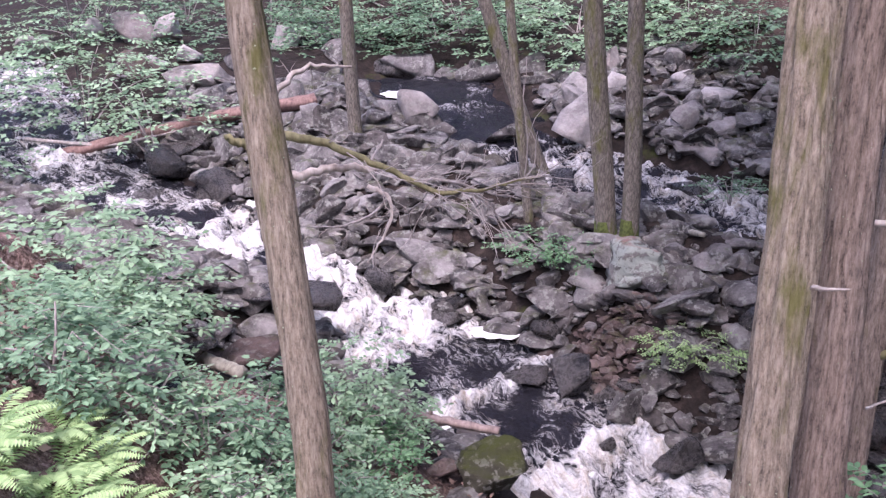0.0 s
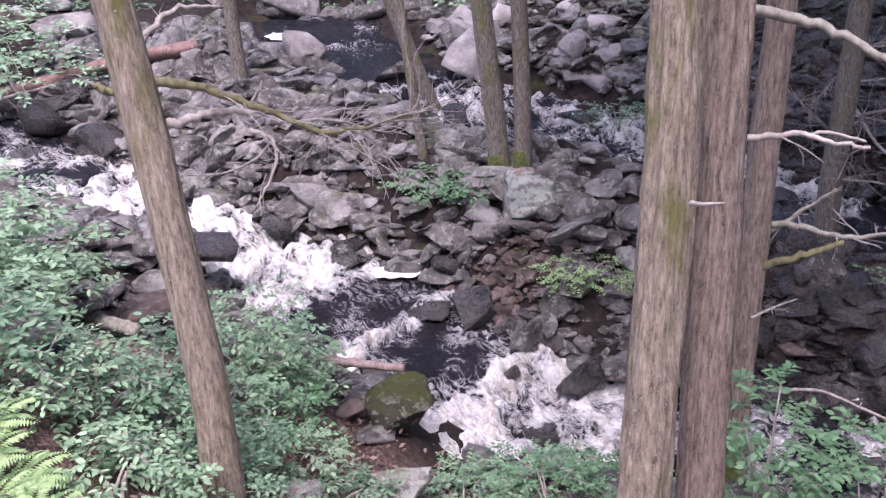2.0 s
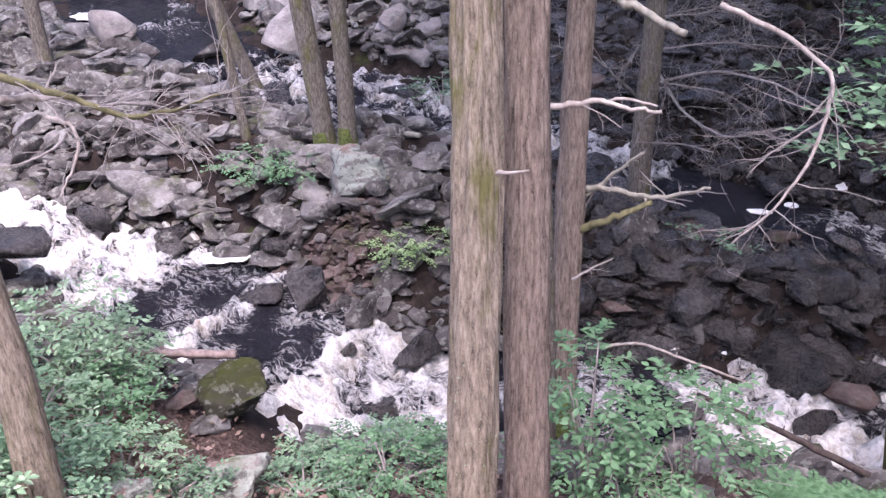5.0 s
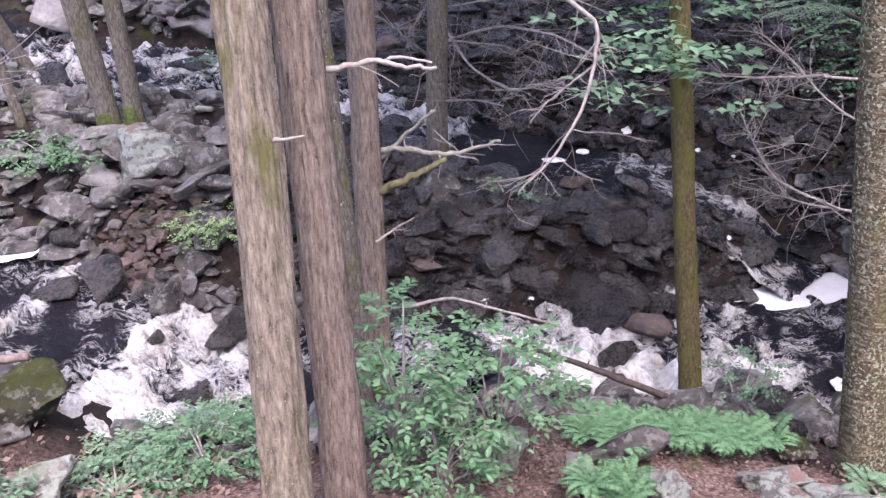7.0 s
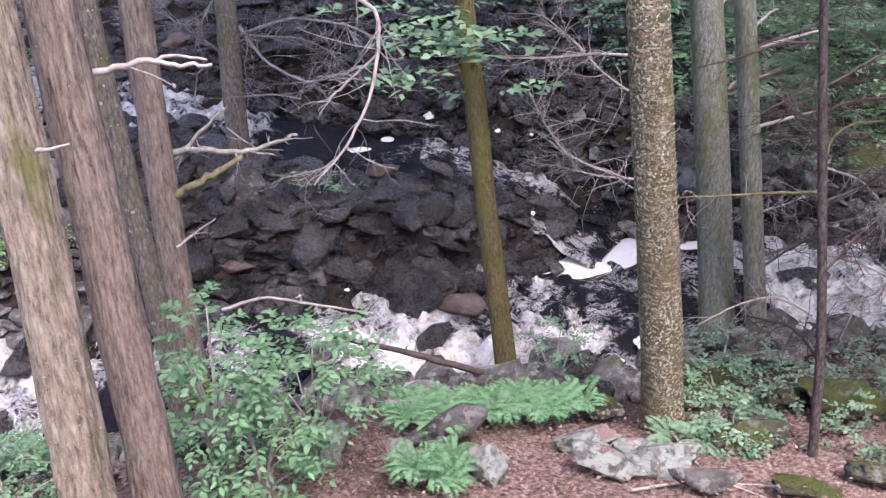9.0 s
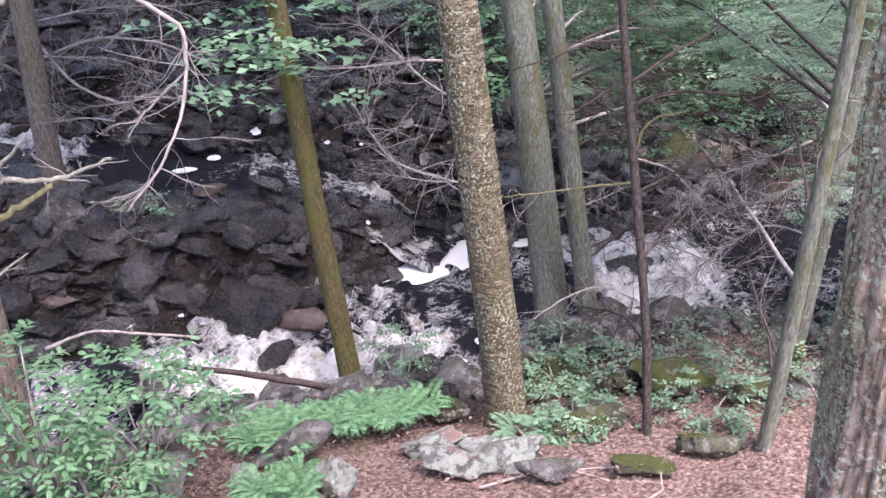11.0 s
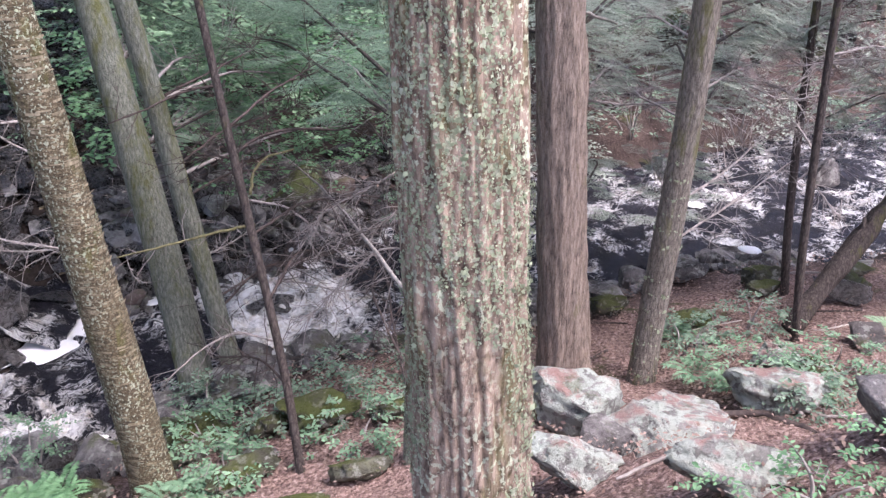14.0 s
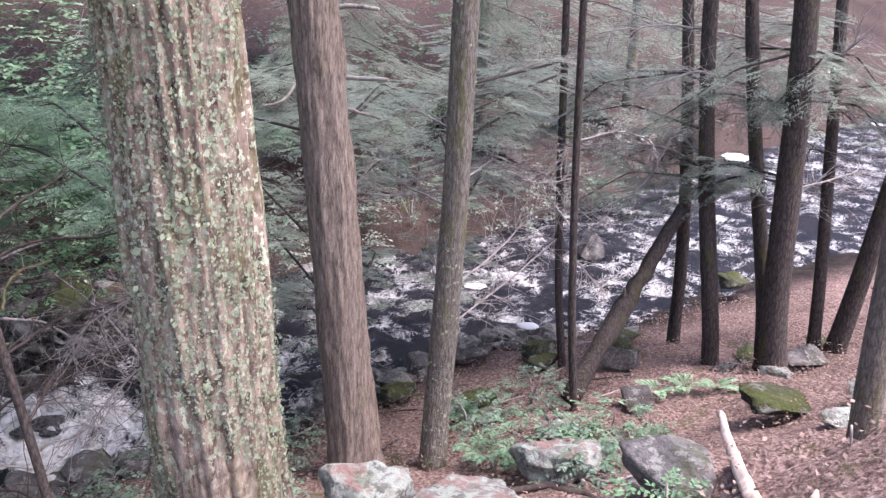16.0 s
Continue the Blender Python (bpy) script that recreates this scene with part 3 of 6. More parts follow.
def joined(pieces):
    V, F, n = [], [], 0
    for v, f in pieces:
        V.append(v)
        F += [[i + n for i in q] for q in f]
        n += len(v)
    return np.concatenate(V), F


def trunk_line(x, y, lean, height, bend=0.0, seed=0, steps=24):
    z0 = float(land(x, y)) - .25
    r = random.Random(seed)
    ph = r.uniform(0, 6)
    pts = []
    for i in range(steps + 1):
        h = height * i / steps
        pts.append((x + lean[0] * (h - .25) + bend * math.sin(h * .9 + ph) * min(h, 1), y + lean[1] * (h - .25) + bend * .6 * math.cos(h * .7 + ph) * min(h, 1), z0 + h))
    return pts


def tree(name, label, x, y, lean, radius, material, height=9.0, ridges=0, depth=0.0, sides=16, bend=.02, steps=30, flare=.35, wob=.06, taper=.45, seed=0):
    root = empty(name, x, y, float(land(x, y)))
    pts = [(a - x, b - y, c - root.location.z) for a, b, c in trunk_line(x, y, lean, height, bend, seed, steps)]
    radii = [radius * (1 - taper * (i / steps) ** 1.2) for i in range(steps + 1)]
    v, f = tube(pts, radii, sides, wob, seed * 1.37 + .5, ridges, depth, True, flare)
    part("trunk", mesh_of("trunk", v, f, material), root)
    tagged(root, label, "tree", "woodland trees")
    return root, [Vector(p) + root.location for p in pts], radii


TREES = {}
for key, name, label, x, y, lean, r, m, kw in (
    ("left", "slim_tree", "slim leaning hemlock trunk with a dead side branch", 0.06, 4.96, (-0.052, 0.119), 0.096, BARK, dict(bend=.05, seed=1, sides=40, steps=90, ridges=26, depth=.06, wob=.1)),
    ("pair_a", "hemlock", "lichen-flecked brown hemlock trunk standing close to another", 1.97, 4.12, (0.072, 0.135), 0.116, BARK, dict(sides=72, steps=150, ridges=34, depth=.10, seed=2, wob=.05)),
    ("pair_b", "hemlock", "reddish brown hemlock trunk standing close to another", 2.40, 4.45, (0.044, 0.083), 0.114, BARK_RED, dict(sides=72, steps=150, ridges=36, depth=.10, seed=3, wob=.05)),
    ("third_a", "hemlock", "grey mossy trunk growing from a shared base", 3.52, 6.35, (-.02, .01), .085, BARK_GREY, dict(sides=32, steps=60, seed=4)),
    ("third_b", "hemlock", "reddish brown trunk with a mossy foot", 3.85, 6.66, (0.026, 0.028), 0.117, BARK_RED, dict(sides=48, steps=100, ridges=28, depth=.08, seed=5)),
    ("mid", "tree", "greyish brown trunk with bare twigs on the stony bar", 6.10, 9.14, (0.039, 0.013), 0.125, BARK_GREY, dict(seed=6)),
    ("twin_a", "tree", "grey trunk with a mossy foot, twin of another", 2.96, 10.72, (-0.082, 0.010), 0.121, BARK_GREY, dict(seed=7)),
    ("twin_b", "tree", "grey trunk with a mossy foot, twin of another", 3.18, 10.58, (-0.003, 0.018), 0.100, BARK_GREY, dict(seed=8)),
    ("back_a", "tree", "thin grey trunk among the upstream rocks", 0.08, 13.98, (-0.015, -0.000), 0.100, BARK_GREY, dict(seed=9)),
    ("back_b", "tree", "slanting grey trunk among the upstream rocks", 2.64, 13.03, (-0.331, 0.057), 0.098, BARK_GREY, dict(seed=10)),
    ("back_c", "sapling", "thin grey sapling among the rocks", 2.20, 11.55, (-0.085, 0.013), 0.060, BARK_GREY, dict(seed=11)),
    ("moss", "mossy_tree", "slim trunk covered in yellow-green moss at the water's edge", 6.00, 5.10, (0.096, 0.242), 0.097, BARK_MOSS, dict(seed=12, sides=24, steps=50, wob=.1)),
    ("birch", "birch", "yellow birch with peeling curls of bark", 6.01, 3.57, (-0.037, 0.115), 0.154, BARK_BIRCH, dict(seed=13, sides=40, steps=120, wob=.06)),
    ("grey_a", "tree", "pale grey trunk at the water's edge", 7.73, 4.01, (0.176, 0.270), 0.163, BARK_PALE, dict(seed=14, sides=24)),
    ("grey_b", "tree", "grey trunk at the water's edge", 7.78, 3.66, (-0.069, 0.155), 0.094, BARK_PALE, dict(seed=15)),
    ("dark", "sapling", "dark slender sapling on the litter slope", 6.16, 2.50, (0.295, 0.273), 0.033, BARK_DARK, dict(seed=16, bend=.08)),
    ("lean_a", "tree", "mossy slanting stem with lichen", 7.71, 1.91, (0.007, -0.034), 0.084, BARK_PALE, dict(seed=17)),
    ("lean_b", "tree", "thin greenish slanting stem", 6.18, 1.69, (0.002, -0.012), 0.051, BARK_PALE, dict(seed=18)),
    ("big", "old_tree", "thick old trunk with deep bark ridges and pale lichen", 3.45, 0.82, (-0.012, 0.051), 0.183, BARK_OLD, dict(sides=240, steps=420, ridges=34, depth=.055, seed=19, wob=.05, taper=.3, height=7, flare=.2)),
    ("behind", "hemlock", "straight reddish brown hemlock trunk on the litter", 8.26, 0.73, (-0.039, 0.079), 0.215, BARK_RED, dict(sides=60, steps=120, ridges=30, depth=.07, seed=20)),
    ("slim", "tree", "slim grey-green trunk spotted with lichen", 8.22, 0.05, (0.038, -0.027), 0.122, BARK_GREY, dict(sides=28, steps=60, seed=21, bend=.07, wob=.1)),
    ("dk_a", "sapling", "dark thin stem beside the river", 10.46, -1.48, (0.014, 0.071), 0.046, BARK_DARK, dict(seed=22, bend=.07)),
    ("dk_b", "sapling", "dark thin stem beside the river", 8.98, -1.33, (0.013, 0.060), 0.039, BARK_DARK, dict(seed=23, bend=.06)),
    ("dk_d", "sapling", "dark thin stem beside the river", 11.29, -2.98, (0.020, 0.060), 0.078, BARK_DARK, dict(seed=25, bend=.08)),
    ("dk_e", "tree", "dark trunk beside the river", 10.06, -3.00, (0.036, 0.094), 0.089, BARK_DARK, dict(seed=26, bend=.1)),
    ("dk_f", "sapling", "dark thin stem beside the river", 9.97, -3.52, (0.055, 0.123), 0.078, BARK_DARK, dict(seed=27, bend=.09)),
    ("dk_g", "tree", "stout dark trunk beside the river", 9.58, -3.51, (0.033, 0.071), 0.136, BARK_DARK, dict(seed=28, bend=.07)),
    ("dk_h", "sapling", "dark thin stem beside the river", 10.74, -4.46, (0.033, 0.064), 0.073, BARK_DARK, dict(seed=29)),
    ("dk_i", "tree", "leaning dark trunk beside the river", 10.63, -4.67, (-0.061, -0.115), 0.116, BARK_DARK, dict(seed=30)),
    ("edge", "tree", "grey-brown trunk on the leaf litter", 6.18, -2.59, (0.006, 0.010), 0.091, BARK_GREY, dict(seed=31)),
    ("hill_a", "tree", "slender trunk on the far hillside", 15.74, 4.43, (0.001, -0.002), 0.114, BARK_GREY, dict(seed=41)),
    ("hill_b", "tree", "slender trunk on the far hillside", 18.04, 2.06, (-0.001, 0.013), 0.123, BARK_GREY, dict(seed=42)),
    ("hill_c", "tree", "slender trunk on the far hillside", 20.40, -1.30, (0.001, 0.008), 0.134, BARK_GREY, dict(seed=43)),
    ("hill_d", "tree", "slender trunk on the far hillside", 14.25, 7.53, (0.002, -0.003), 0.114, BARK_GREY, dict(seed=44)),
    ("hill_e", "tree", "slender trunk on the far hillside", 24.58, -5.45, (-0.000, -0.002), 0.146, BARK_GREY, dict(seed=45)),
):
    TREES[key] = tree(name, label, x, y, lean, r, m, **kw)


def trunk_of(root):
    return next(o for o in root.children if o.name.startswith("trunk"))


def moss_foot(key, height):
    """A collar of moss round the foot of a trunk."""
    root, pts, radii = TREES[key]
    off = root.location
    P = np.array([tuple(p - off) for p in pts])
    z = np.linspace(-.05, height, 12)
    line = np.stack([np.interp(z, P[:, 2], P[:, 0]), np.interp(z, P[:, 2], P[:, 1]), z], -1)
    v, f = tube(line, radii[0] * (1.55 - .55 * np.linspace(0, 1, 12) ** .5), 20, .25, 3.3)
    part("moss", mesh_of("moss", v, f, MOSS), trunk_of(root), "collar of yellow-green moss")


for key, height in (("twin_a", .3), ("twin_b", .34), ("third_b", .7), ("lean_a", .4)):
    moss_foot(key, height)


def bark_curls(key, count, seed):
    """Loose papery strips that peel off round the trunk."""
    root, pts, radii = TREES[key]
    rng = np.random.default_rng(seed)
    P = np.array([tuple(p - root.location) for p in pts])
    V, F = [], []
    for _ in range(count):
        k = rng.uniform(.02, .85) * (len(P) - 1)
        i = int(k)
        c = P[i] + (P[min(i + 1, len(P) - 1)] - P[i]) * (k - i)
        r = radii[i] * 1.01
        a0 = rng.uniform(0, 6.283)
        span, h, lift = rng.uniform(.25, .8), rng.uniform(.004, .018), rng.uniform(.002, .016) * (3 if rng.random() < .06 else 1)
        n = len(V)
        for j in range(5):
            a = a0 + span * j / 4
            q = r + lift * (j / 4) ** 2
            for z in (-h / 2, h / 2):
                V.append((c[0] + math.cos(a) * q, c[1] + math.sin(a) * q, c[2] + z + .3 * lift * (j / 4)))
        F += [[n + 2 * j, n + 2 * j + 2, n + 2 * j + 3, n + 2 * j + 1] for j in range(4)]
    tagged(part("bark_curl", mesh_of("bark_curl", V, F, CURL), trunk_of(root), "thin peeling curls of yellowish bark"), kind="stuff")


bark_curls("birch", 1200, 8)


# ---- dead limbs, fallen wood, still foam ----
def resample(pts, n):
    P = np.array(pts, float)
    s = np.concatenate([[0], np.cumsum(np.linalg.norm(np.diff(P, axis=0), axis=1))])
    q = np.linspace(0, s[-1], n)
    out = np.stack([np.interp(q, s, P[:, i]) for i in range(3)], -1)
    for _ in range(2):
        out[1:-1] = (out[:-2] + 2 * out[1:-1] + out[2:]) / 4
    return out


def twigs_on(P, n, rng, r, spread=.45):
    """Fine side twigs along a line, some of them forked."""
    pieces = []
    run = np.linalg.norm(P[-1] - P[0])
    for _ in range(n):
        k = rng.uniform(.15, 1)
        i = min(int(k * (len(P) - 1)), len(P) - 2)
        p = P[i]
        way = P[i + 1] - P[i]
        way /= np.linalg.norm(way) + 1e-9
        side = rng.normal(size=3) * np.array([1, 1, .75])
        d = way * rng.uniform(.2, .9) + side * spread
        d /= np.linalg.norm(d)
        length = rng.uniform(.12, .42) * min(1.6, run)
        line = [p]
        for j in range(5):
            d = d + rng.normal(size=3) * .16 + np.array([0, 0, -.03])
            d /= np.linalg.norm(d)
            line.append(line[-1] + d * length / 5)
            if j in (1, 3) and rng.random() < .8:
                f = d + rng.normal(size=3) * .55
                f /= np.linalg.norm(f)
                q = [line[-1], line[-1] + f * length * .22, line[-1] + (f + rng.normal(size=3) * .2) * length * .4]
                pieces.append(tube(q, [r * .45, r * .35, r * .2], 3, cap=False))
        pieces.append(tube(line, np.linspace(r * .75, r * .3, 6), 3, cap=False))
    return pieces


WOOD_RNG = np.random.default_rng(21)


def limb(key, pts, r0, r1, material, twigs=0, label=""):
    root = TREES[key][0]
    n = max(8, 4 * len(pts))
    P = resample(pts, n)
    P[1:-1] += WOOD_RNG.normal(size=(n - 2, 3)) * r0 * .25
    off = np.array(root.location)
    v, f = tube(P - off, np.linspace(r0, r1, n), 8, .2, float(WOOD_RNG.uniform(0, 9)))
    ob = part("limb", mesh_of("limb", v, f, material), root, label)
    if twigs:
        v, f = joined(twigs_on(P - off, twigs, WOOD_RNG, max(.006, r1)))
        tagged(part("twig_spray", mesh_of("twig_spray", v, f, TWIG if material not in (DARKWOOD,) else DARKWOOD), ob), kind="stuff")


def fallen(name, pts, r0, r1, material, label):
    n = max(14, 6 * len(pts))
    P = resample(pts, n)
    P[1:-1] += WOOD_RNG.normal(size=(n - 2, 3)) * r0 * .12
    c = P.mean(0)
    root = new(name, None)
    root.location = c
    v, f = tube(P - c, np.linspace(r0, r1, n), 14, .22, float(WOOD_RNG.uniform(0, 9)), 9, .12)
    part("stem", mesh_of("stem", v, f, material), root)
    k = P[n // 2] - c
    spur = [k, k + np.array([0, 0, r0 * 1.6]), k + np.array([r0 * .5, 0, r0 * 3.0])]
    v, f = tube(spur, [r0 * .5, r0 * .4, r0 * .2], 6)
    part("spur", mesh_of("spur", v, f, material), root)
    return tagged(root, label, "log" if "log" in name else "branch", "fallen wood")


def foam_patch(x, y, z, w, d, turn):
    """A floating mat of foam with a ragged edge, a few centimetres thick."""
    n = 64
    seed = x * 3 + y
    a = np.linspace(0, 2 * np.pi, n, endpoint=False)
    k = np.array([1 + .34 * noise.fractal(Vector((math.cos(q) * 1.6, math.sin(q) * 1.6, seed)), 1, 2, 4) for q in a])
    V, F = [], []
    for ring, (s, h) in enumerate(((1.0, 0), (.97, .012), (.75, .022), (.45, .026), (.15, .028))):
        for q, e in zip(a, k):
            e = 1 + (e - 1) * (1 if ring < 3 else .5)
            u, v = math.cos(q) * e * s * w, math.sin(q) * e * s * d
            V.append((u, v, h + .008 * noise.noise(Vector((u * 9, v * 9, seed)))))
        if ring:
            F += [[(ring - 1) * n + i, (ring - 1) * n + (i + 1) % n, ring * n + (i + 1) % n, ring * n + i] for i in range(n)]
    F.append([4 * n + i for i in range(n)])
    ob = new("foam_patch", mesh_of("foam_patch", V, F, FOAM))
    ob.matrix_world = pose(x, y, z + .03, 0, 0, turn)
    return tagged(ob, "flat white mat of foam floating on dark water", "foam", "foam mats")


# boulders that stand out
put_rock(-2.52, 16.99, 0.64, 0.54, 0.28, "q", -8, z=1.53, name="boulder")
put_rock(-2.54, 14.68, 0.53, 0.45, 0.28, "w", -8, z=0.73, name="boulder")
put_rock(-1.80, 13.44, 0.45, 0.38, 0.20, "w", -8, z=0.47, name="boulder")
put_rock(-0.71, 10.12, 0.72, 0.52, 0.17, "w", -8, z=0.20, name="boulder", label="dark flat-topped boulder parting the cascade")
put_rock(-0.73, 7.83, 0.34, 0.30, 0.22, "b", -8, z=0.57, name="boulder", label="brownish rounded boulder at the water's edge")
put_rock(1.09, 11.59, 0.58, 0.49, 0.25, "r", -8, z=-0.08, name="boulder", label="large flat grey boulder with lichen on its top")
put_rock(0.44, 11.26, 0.30, 0.26, 0.20, "w", -8, z=-0.22, name="boulder")
put_rock(1.23, 10.87, 0.39, 0.33, 0.17, "w", -8, z=-0.34, name="boulder")
put_rock(1.72, 10.64, 0.30, 0.25, 0.13, "w", -8, z=-0.39, name="boulder")
put_rock(3.13, 10.07, 0.37, 0.33, 0.36, "p", -8, z=0.29, name="boulder", label="upright boulder crusted with pale lichen")
put_rock(2.20, 10.60, 0.29, 0.25, 0.15, "r", -8, z=-0.14, name="boulder")
put_rock(2.48, 10.21, 0.31, 0.26, 0.14, "r", -8, z=-0.24, name="boulder")
put_rock(2.70, 10.19, 0.22, 0.19, 0.13, "r", -8, z=-0.06, name="boulder")
put_rock(2.24, 10.02, 0.26, 0.21, 0.20, "w", -8, z=-0.40, name="boulder")
put_rock(1.82, 9.35, 0.29, 0.25, 0.12, "w", -8, z=-0.50, name="boulder")
put_rock(2.25, 9.11, 0.23, 0.19, 0.23, "w", -8, z=-0.48, name="boulder")
put_rock(2.92, 9.06, 0.25, 0.21, 0.11, "w", -8, z=-0.59, name="boulder")
put_rock(1.23, 7.17, 0.29, 0.25, 0.32, "m", -8, z=-0.21, name="boulder", label="mossy squarish boulder beside a fallen log")
put_rock(0.59, 7.25, 0.14, 0.12, 0.15, "b", -8, z=-0.04, name="boulder")
put_rock(0.83, 7.17, 0.16, 0.13, 0.07, "b", -8, z=-0.22, name="boulder")
put_rock(0.99, 6.94, 0.18, 0.15, 0.08, "r", -8, z=-0.31, name="boulder")
put_rock(0.97, 6.01, 0.40, 0.20, 0.17, "p", -12, z=-0.15, name="boulder")
put_rock(0.37, 5.63, 0.21, 0.11, 0.09, "p", -8, z=0.24, name="boulder")
put_rock(2.97, 8.03, 0.30, 0.26, 0.22, "w", -8, z=-0.80, name="boulder")
put_rock(2.51, 7.44, 0.18, 0.15, 0.08, "w", -8, z=-0.87, name="boulder")
put_rock(2.38, 8.20, 0.12, 0.10, 0.09, "w", -8, z=-0.72, name="boulder")
put_rock(-1.46, 7.46, 0.27, 0.21, 0.12, "w", -8, z=1.00, name="boulder")
put_rock(-1.03, 7.38, 0.27, 0.20, 0.12, "w", -8, z=0.80, name="boulder")
put_rock(-1.03, 5.97, 0.25, 0.16, 0.11, "r", -8, z=1.35, name="boulder")
put_rock(-0.74, 6.30, 0.20, 0.13, 0.09, "b", -8, z=1.03, name="boulder")
put_rock(-0.79, 5.49, 0.11, 0.09, 0.07, "r", -8, z=1.20, name="boulder")
put_rock(2.40, 7.08, 0.17, 0.14, 0.08, "w", -8, z=-0.70, name="boulder")
put_rock(0.99, 14.57, 0.34, 0.28, 0.30, "q", -8, z=1.25, name="boulder")
put_rock(1.41, 13.38, 0.35, 0.30, 0.16, "r", -8, z=0.88, name="boulder")
put_rock(2.32, 14.68, 0.35, 0.29, 0.15, "r", -8, z=0.82, name="boulder")
put_rock(3.64, 14.75, 0.61, 0.51, 0.47, "q", -8, z=1.05, name="boulder", label="big pale boulder beside the back channel")
put_rock(3.59, 15.90, 0.44, 0.37, 0.27, "q", -8, z=1.37, name="boulder")
put_rock(4.76, 14.85, 0.31, 0.26, 0.19, "q", -8, z=1.23, name="boulder")
put_rock(5.51, 14.83, 0.40, 0.33, 0.20, "q", -8, z=1.32, name="boulder")
put_rock(5.50, 13.99, 0.34, 0.29, 0.17, "q", -8, z=0.99, name="boulder")
put_rock(5.35, 15.32, 0.32, 0.27, 0.17, "q", -8, z=1.48, name="boulder")
put_rock(-3.77, 18.15, 0.49, 0.42, 0.21, "q", -8, z=1.57, name="boulder")
put_rock(4.25, 15.67, 0.27, 0.23, 0.18, "q", -8, z=1.45, name="boulder")
put_rock(5.01, 14.23, 0.30, 0.25, 0.26, "q", -8, z=1.12, name="boulder")
put_rock(5.03, 13.79, 0.41, 0.35, 0.18, "q", -8, z=0.74, name="boulder")
put_rock(4.53, 12.48, 0.34, 0.29, 0.20, "w", -8, z=0.50, name="boulder")
put_rock(1.08, 18.70, 0.63, 0.54, 0.28, "r", -8, z=1.40, name="boulder")
put_rock(2.46, 18.18, 0.62, 0.53, 0.27, "r", -8, z=1.35, name="boulder")
put_rock(1.00, 12.97, 0.41, 0.35, 0.18, "r", -8, z=0.76, name="boulder")
put_rock(0.33, 12.91, 0.26, 0.22, 0.12, "r", -8, z=0.73, name="boulder")
put_rock(1.24, 8.03, 0.16, 0.13, 0.07, "w", -8, z=-0.57, name="boulder")
put_rock(-0.78, 5.43, 0.08, 0.07, 0.08, "r", -4, z=1.19, name="boulder")
put_rock(-0.95, 6.11, 0.18, 0.13, 0.08, "w", -4, z=1.20, name="boulder")
put_rock(-3.81, 18.05, 0.46, 0.39, 0.30, "b", -4, z=1.55, name="boulder")
put_rock(-2.32, 8.31, 0.18, 0.17, 0.08, "w", -4, z=1.12, name="boulder")
put_rock(5.17, 5.81, 0.27, 0.23, 0.12, "w", -42, z=-1.05, name="boulder", label="boxy black wet boulder in the rapids")
put_rock(6.04, 6.00, 0.22, 0.19, 0.25, "w", -42, z=-1.12, name="boulder")
put_rock(6.28, 6.71, 0.16, 0.14, 0.11, "w", -42, z=-1.17, name="boulder")
put_rock(6.65, 6.40, 0.33, 0.28, 0.17, "b", -42, z=-1.19, name="boulder", label="brown-stained boulder at the stream edge")
put_rock(6.45, 4.90, 0.37, 0.24, 0.16, "w", -42, z=-1.19, name="boulder", label="big grey boulder with moss on the bank")
put_rock(5.86, 4.00, 0.19, 0.16, 0.11, "m", -42, z=-0.79, name="boulder")
put_rock(6.90, 4.51, 0.19, 0.16, 0.08, "m", -42, z=-1.28, name="boulder")
put_rock(3.78, 4.86, 0.22, 0.18, 0.20, "p", -42, z=-0.37, name="boulder")
put_rock(4.51, 4.52, 0.40, 0.15, 0.18, "r", -42, z=-0.53, name="boulder")
put_rock(4.39, 3.90, 0.18, 0.15, 0.20, "p", -42, z=-0.39, name="boulder")
put_rock(3.97, 4.28, 0.14, 0.12, 0.15, "p", -42, z=-0.30, name="boulder")
put_rock(4.59, 6.22, 0.31, 0.20, 0.13, "w", -42, z=-0.77, name="boulder")
put_rock(6.89, 7.02, 0.22, 0.19, 0.07, "w", -42, z=-1.15, name="boulder")
put_rock(6.66, 7.38, 0.25, 0.16, 0.08, "w", -42, z=-0.88, name="boulder")
put_rock(6.15, 7.42, 0.26, 0.18, 0.11, "w", -42, z=-0.99, name="boulder")
put_rock(5.62, 7.60, 0.21, 0.16, 0.09, "w", -42, z=-0.99, name="boulder")
put_rock(7.50, 6.84, 0.18, 0.14, 0.06, "w", -42, z=-1.13, name="boulder")
put_rock(9.01, 8.85, 0.15, 0.13, 0.12, "w", -42, z=-0.52, name="boulder", label="upright dark slab of rock across the water")
put_rock(7.28, 8.12, 0.20, 0.17, 0.09, "b", -42, z=-0.45, name="boulder")
put_rock(7.93, 11.08, 0.56, 0.45, 0.18, "w", -42, z=0.26, name="boulder")
put_rock(8.31, 10.50, 0.50, 0.43, 0.16, "w", -42, z=-0.09, name="boulder")
put_rock(9.12, 6.40, 0.30, 0.22, 0.10, "w", -42, z=-1.13, name="boulder")
put_rock(8.38, 6.66, 0.24, 0.20, 0.08, "w", -42, z=-1.12, name="boulder")
put_rock(7.71, 7.05, 0.23, 0.17, 0.08, "w", -42, z=-0.86, name="boulder")
put_rock(5.77, 7.60, 0.24, 0.20, 0.13, "r", -42, z=-0.95, name="boulder")
put_rock(5.58, 8.51, 0.34, 0.29, 0.23, "r", -42, z=-0.27, name="boulder")
put_rock(6.00, 7.95, 0.18, 0.16, 0.13, "r", -42, z=-0.56, name="boulder")
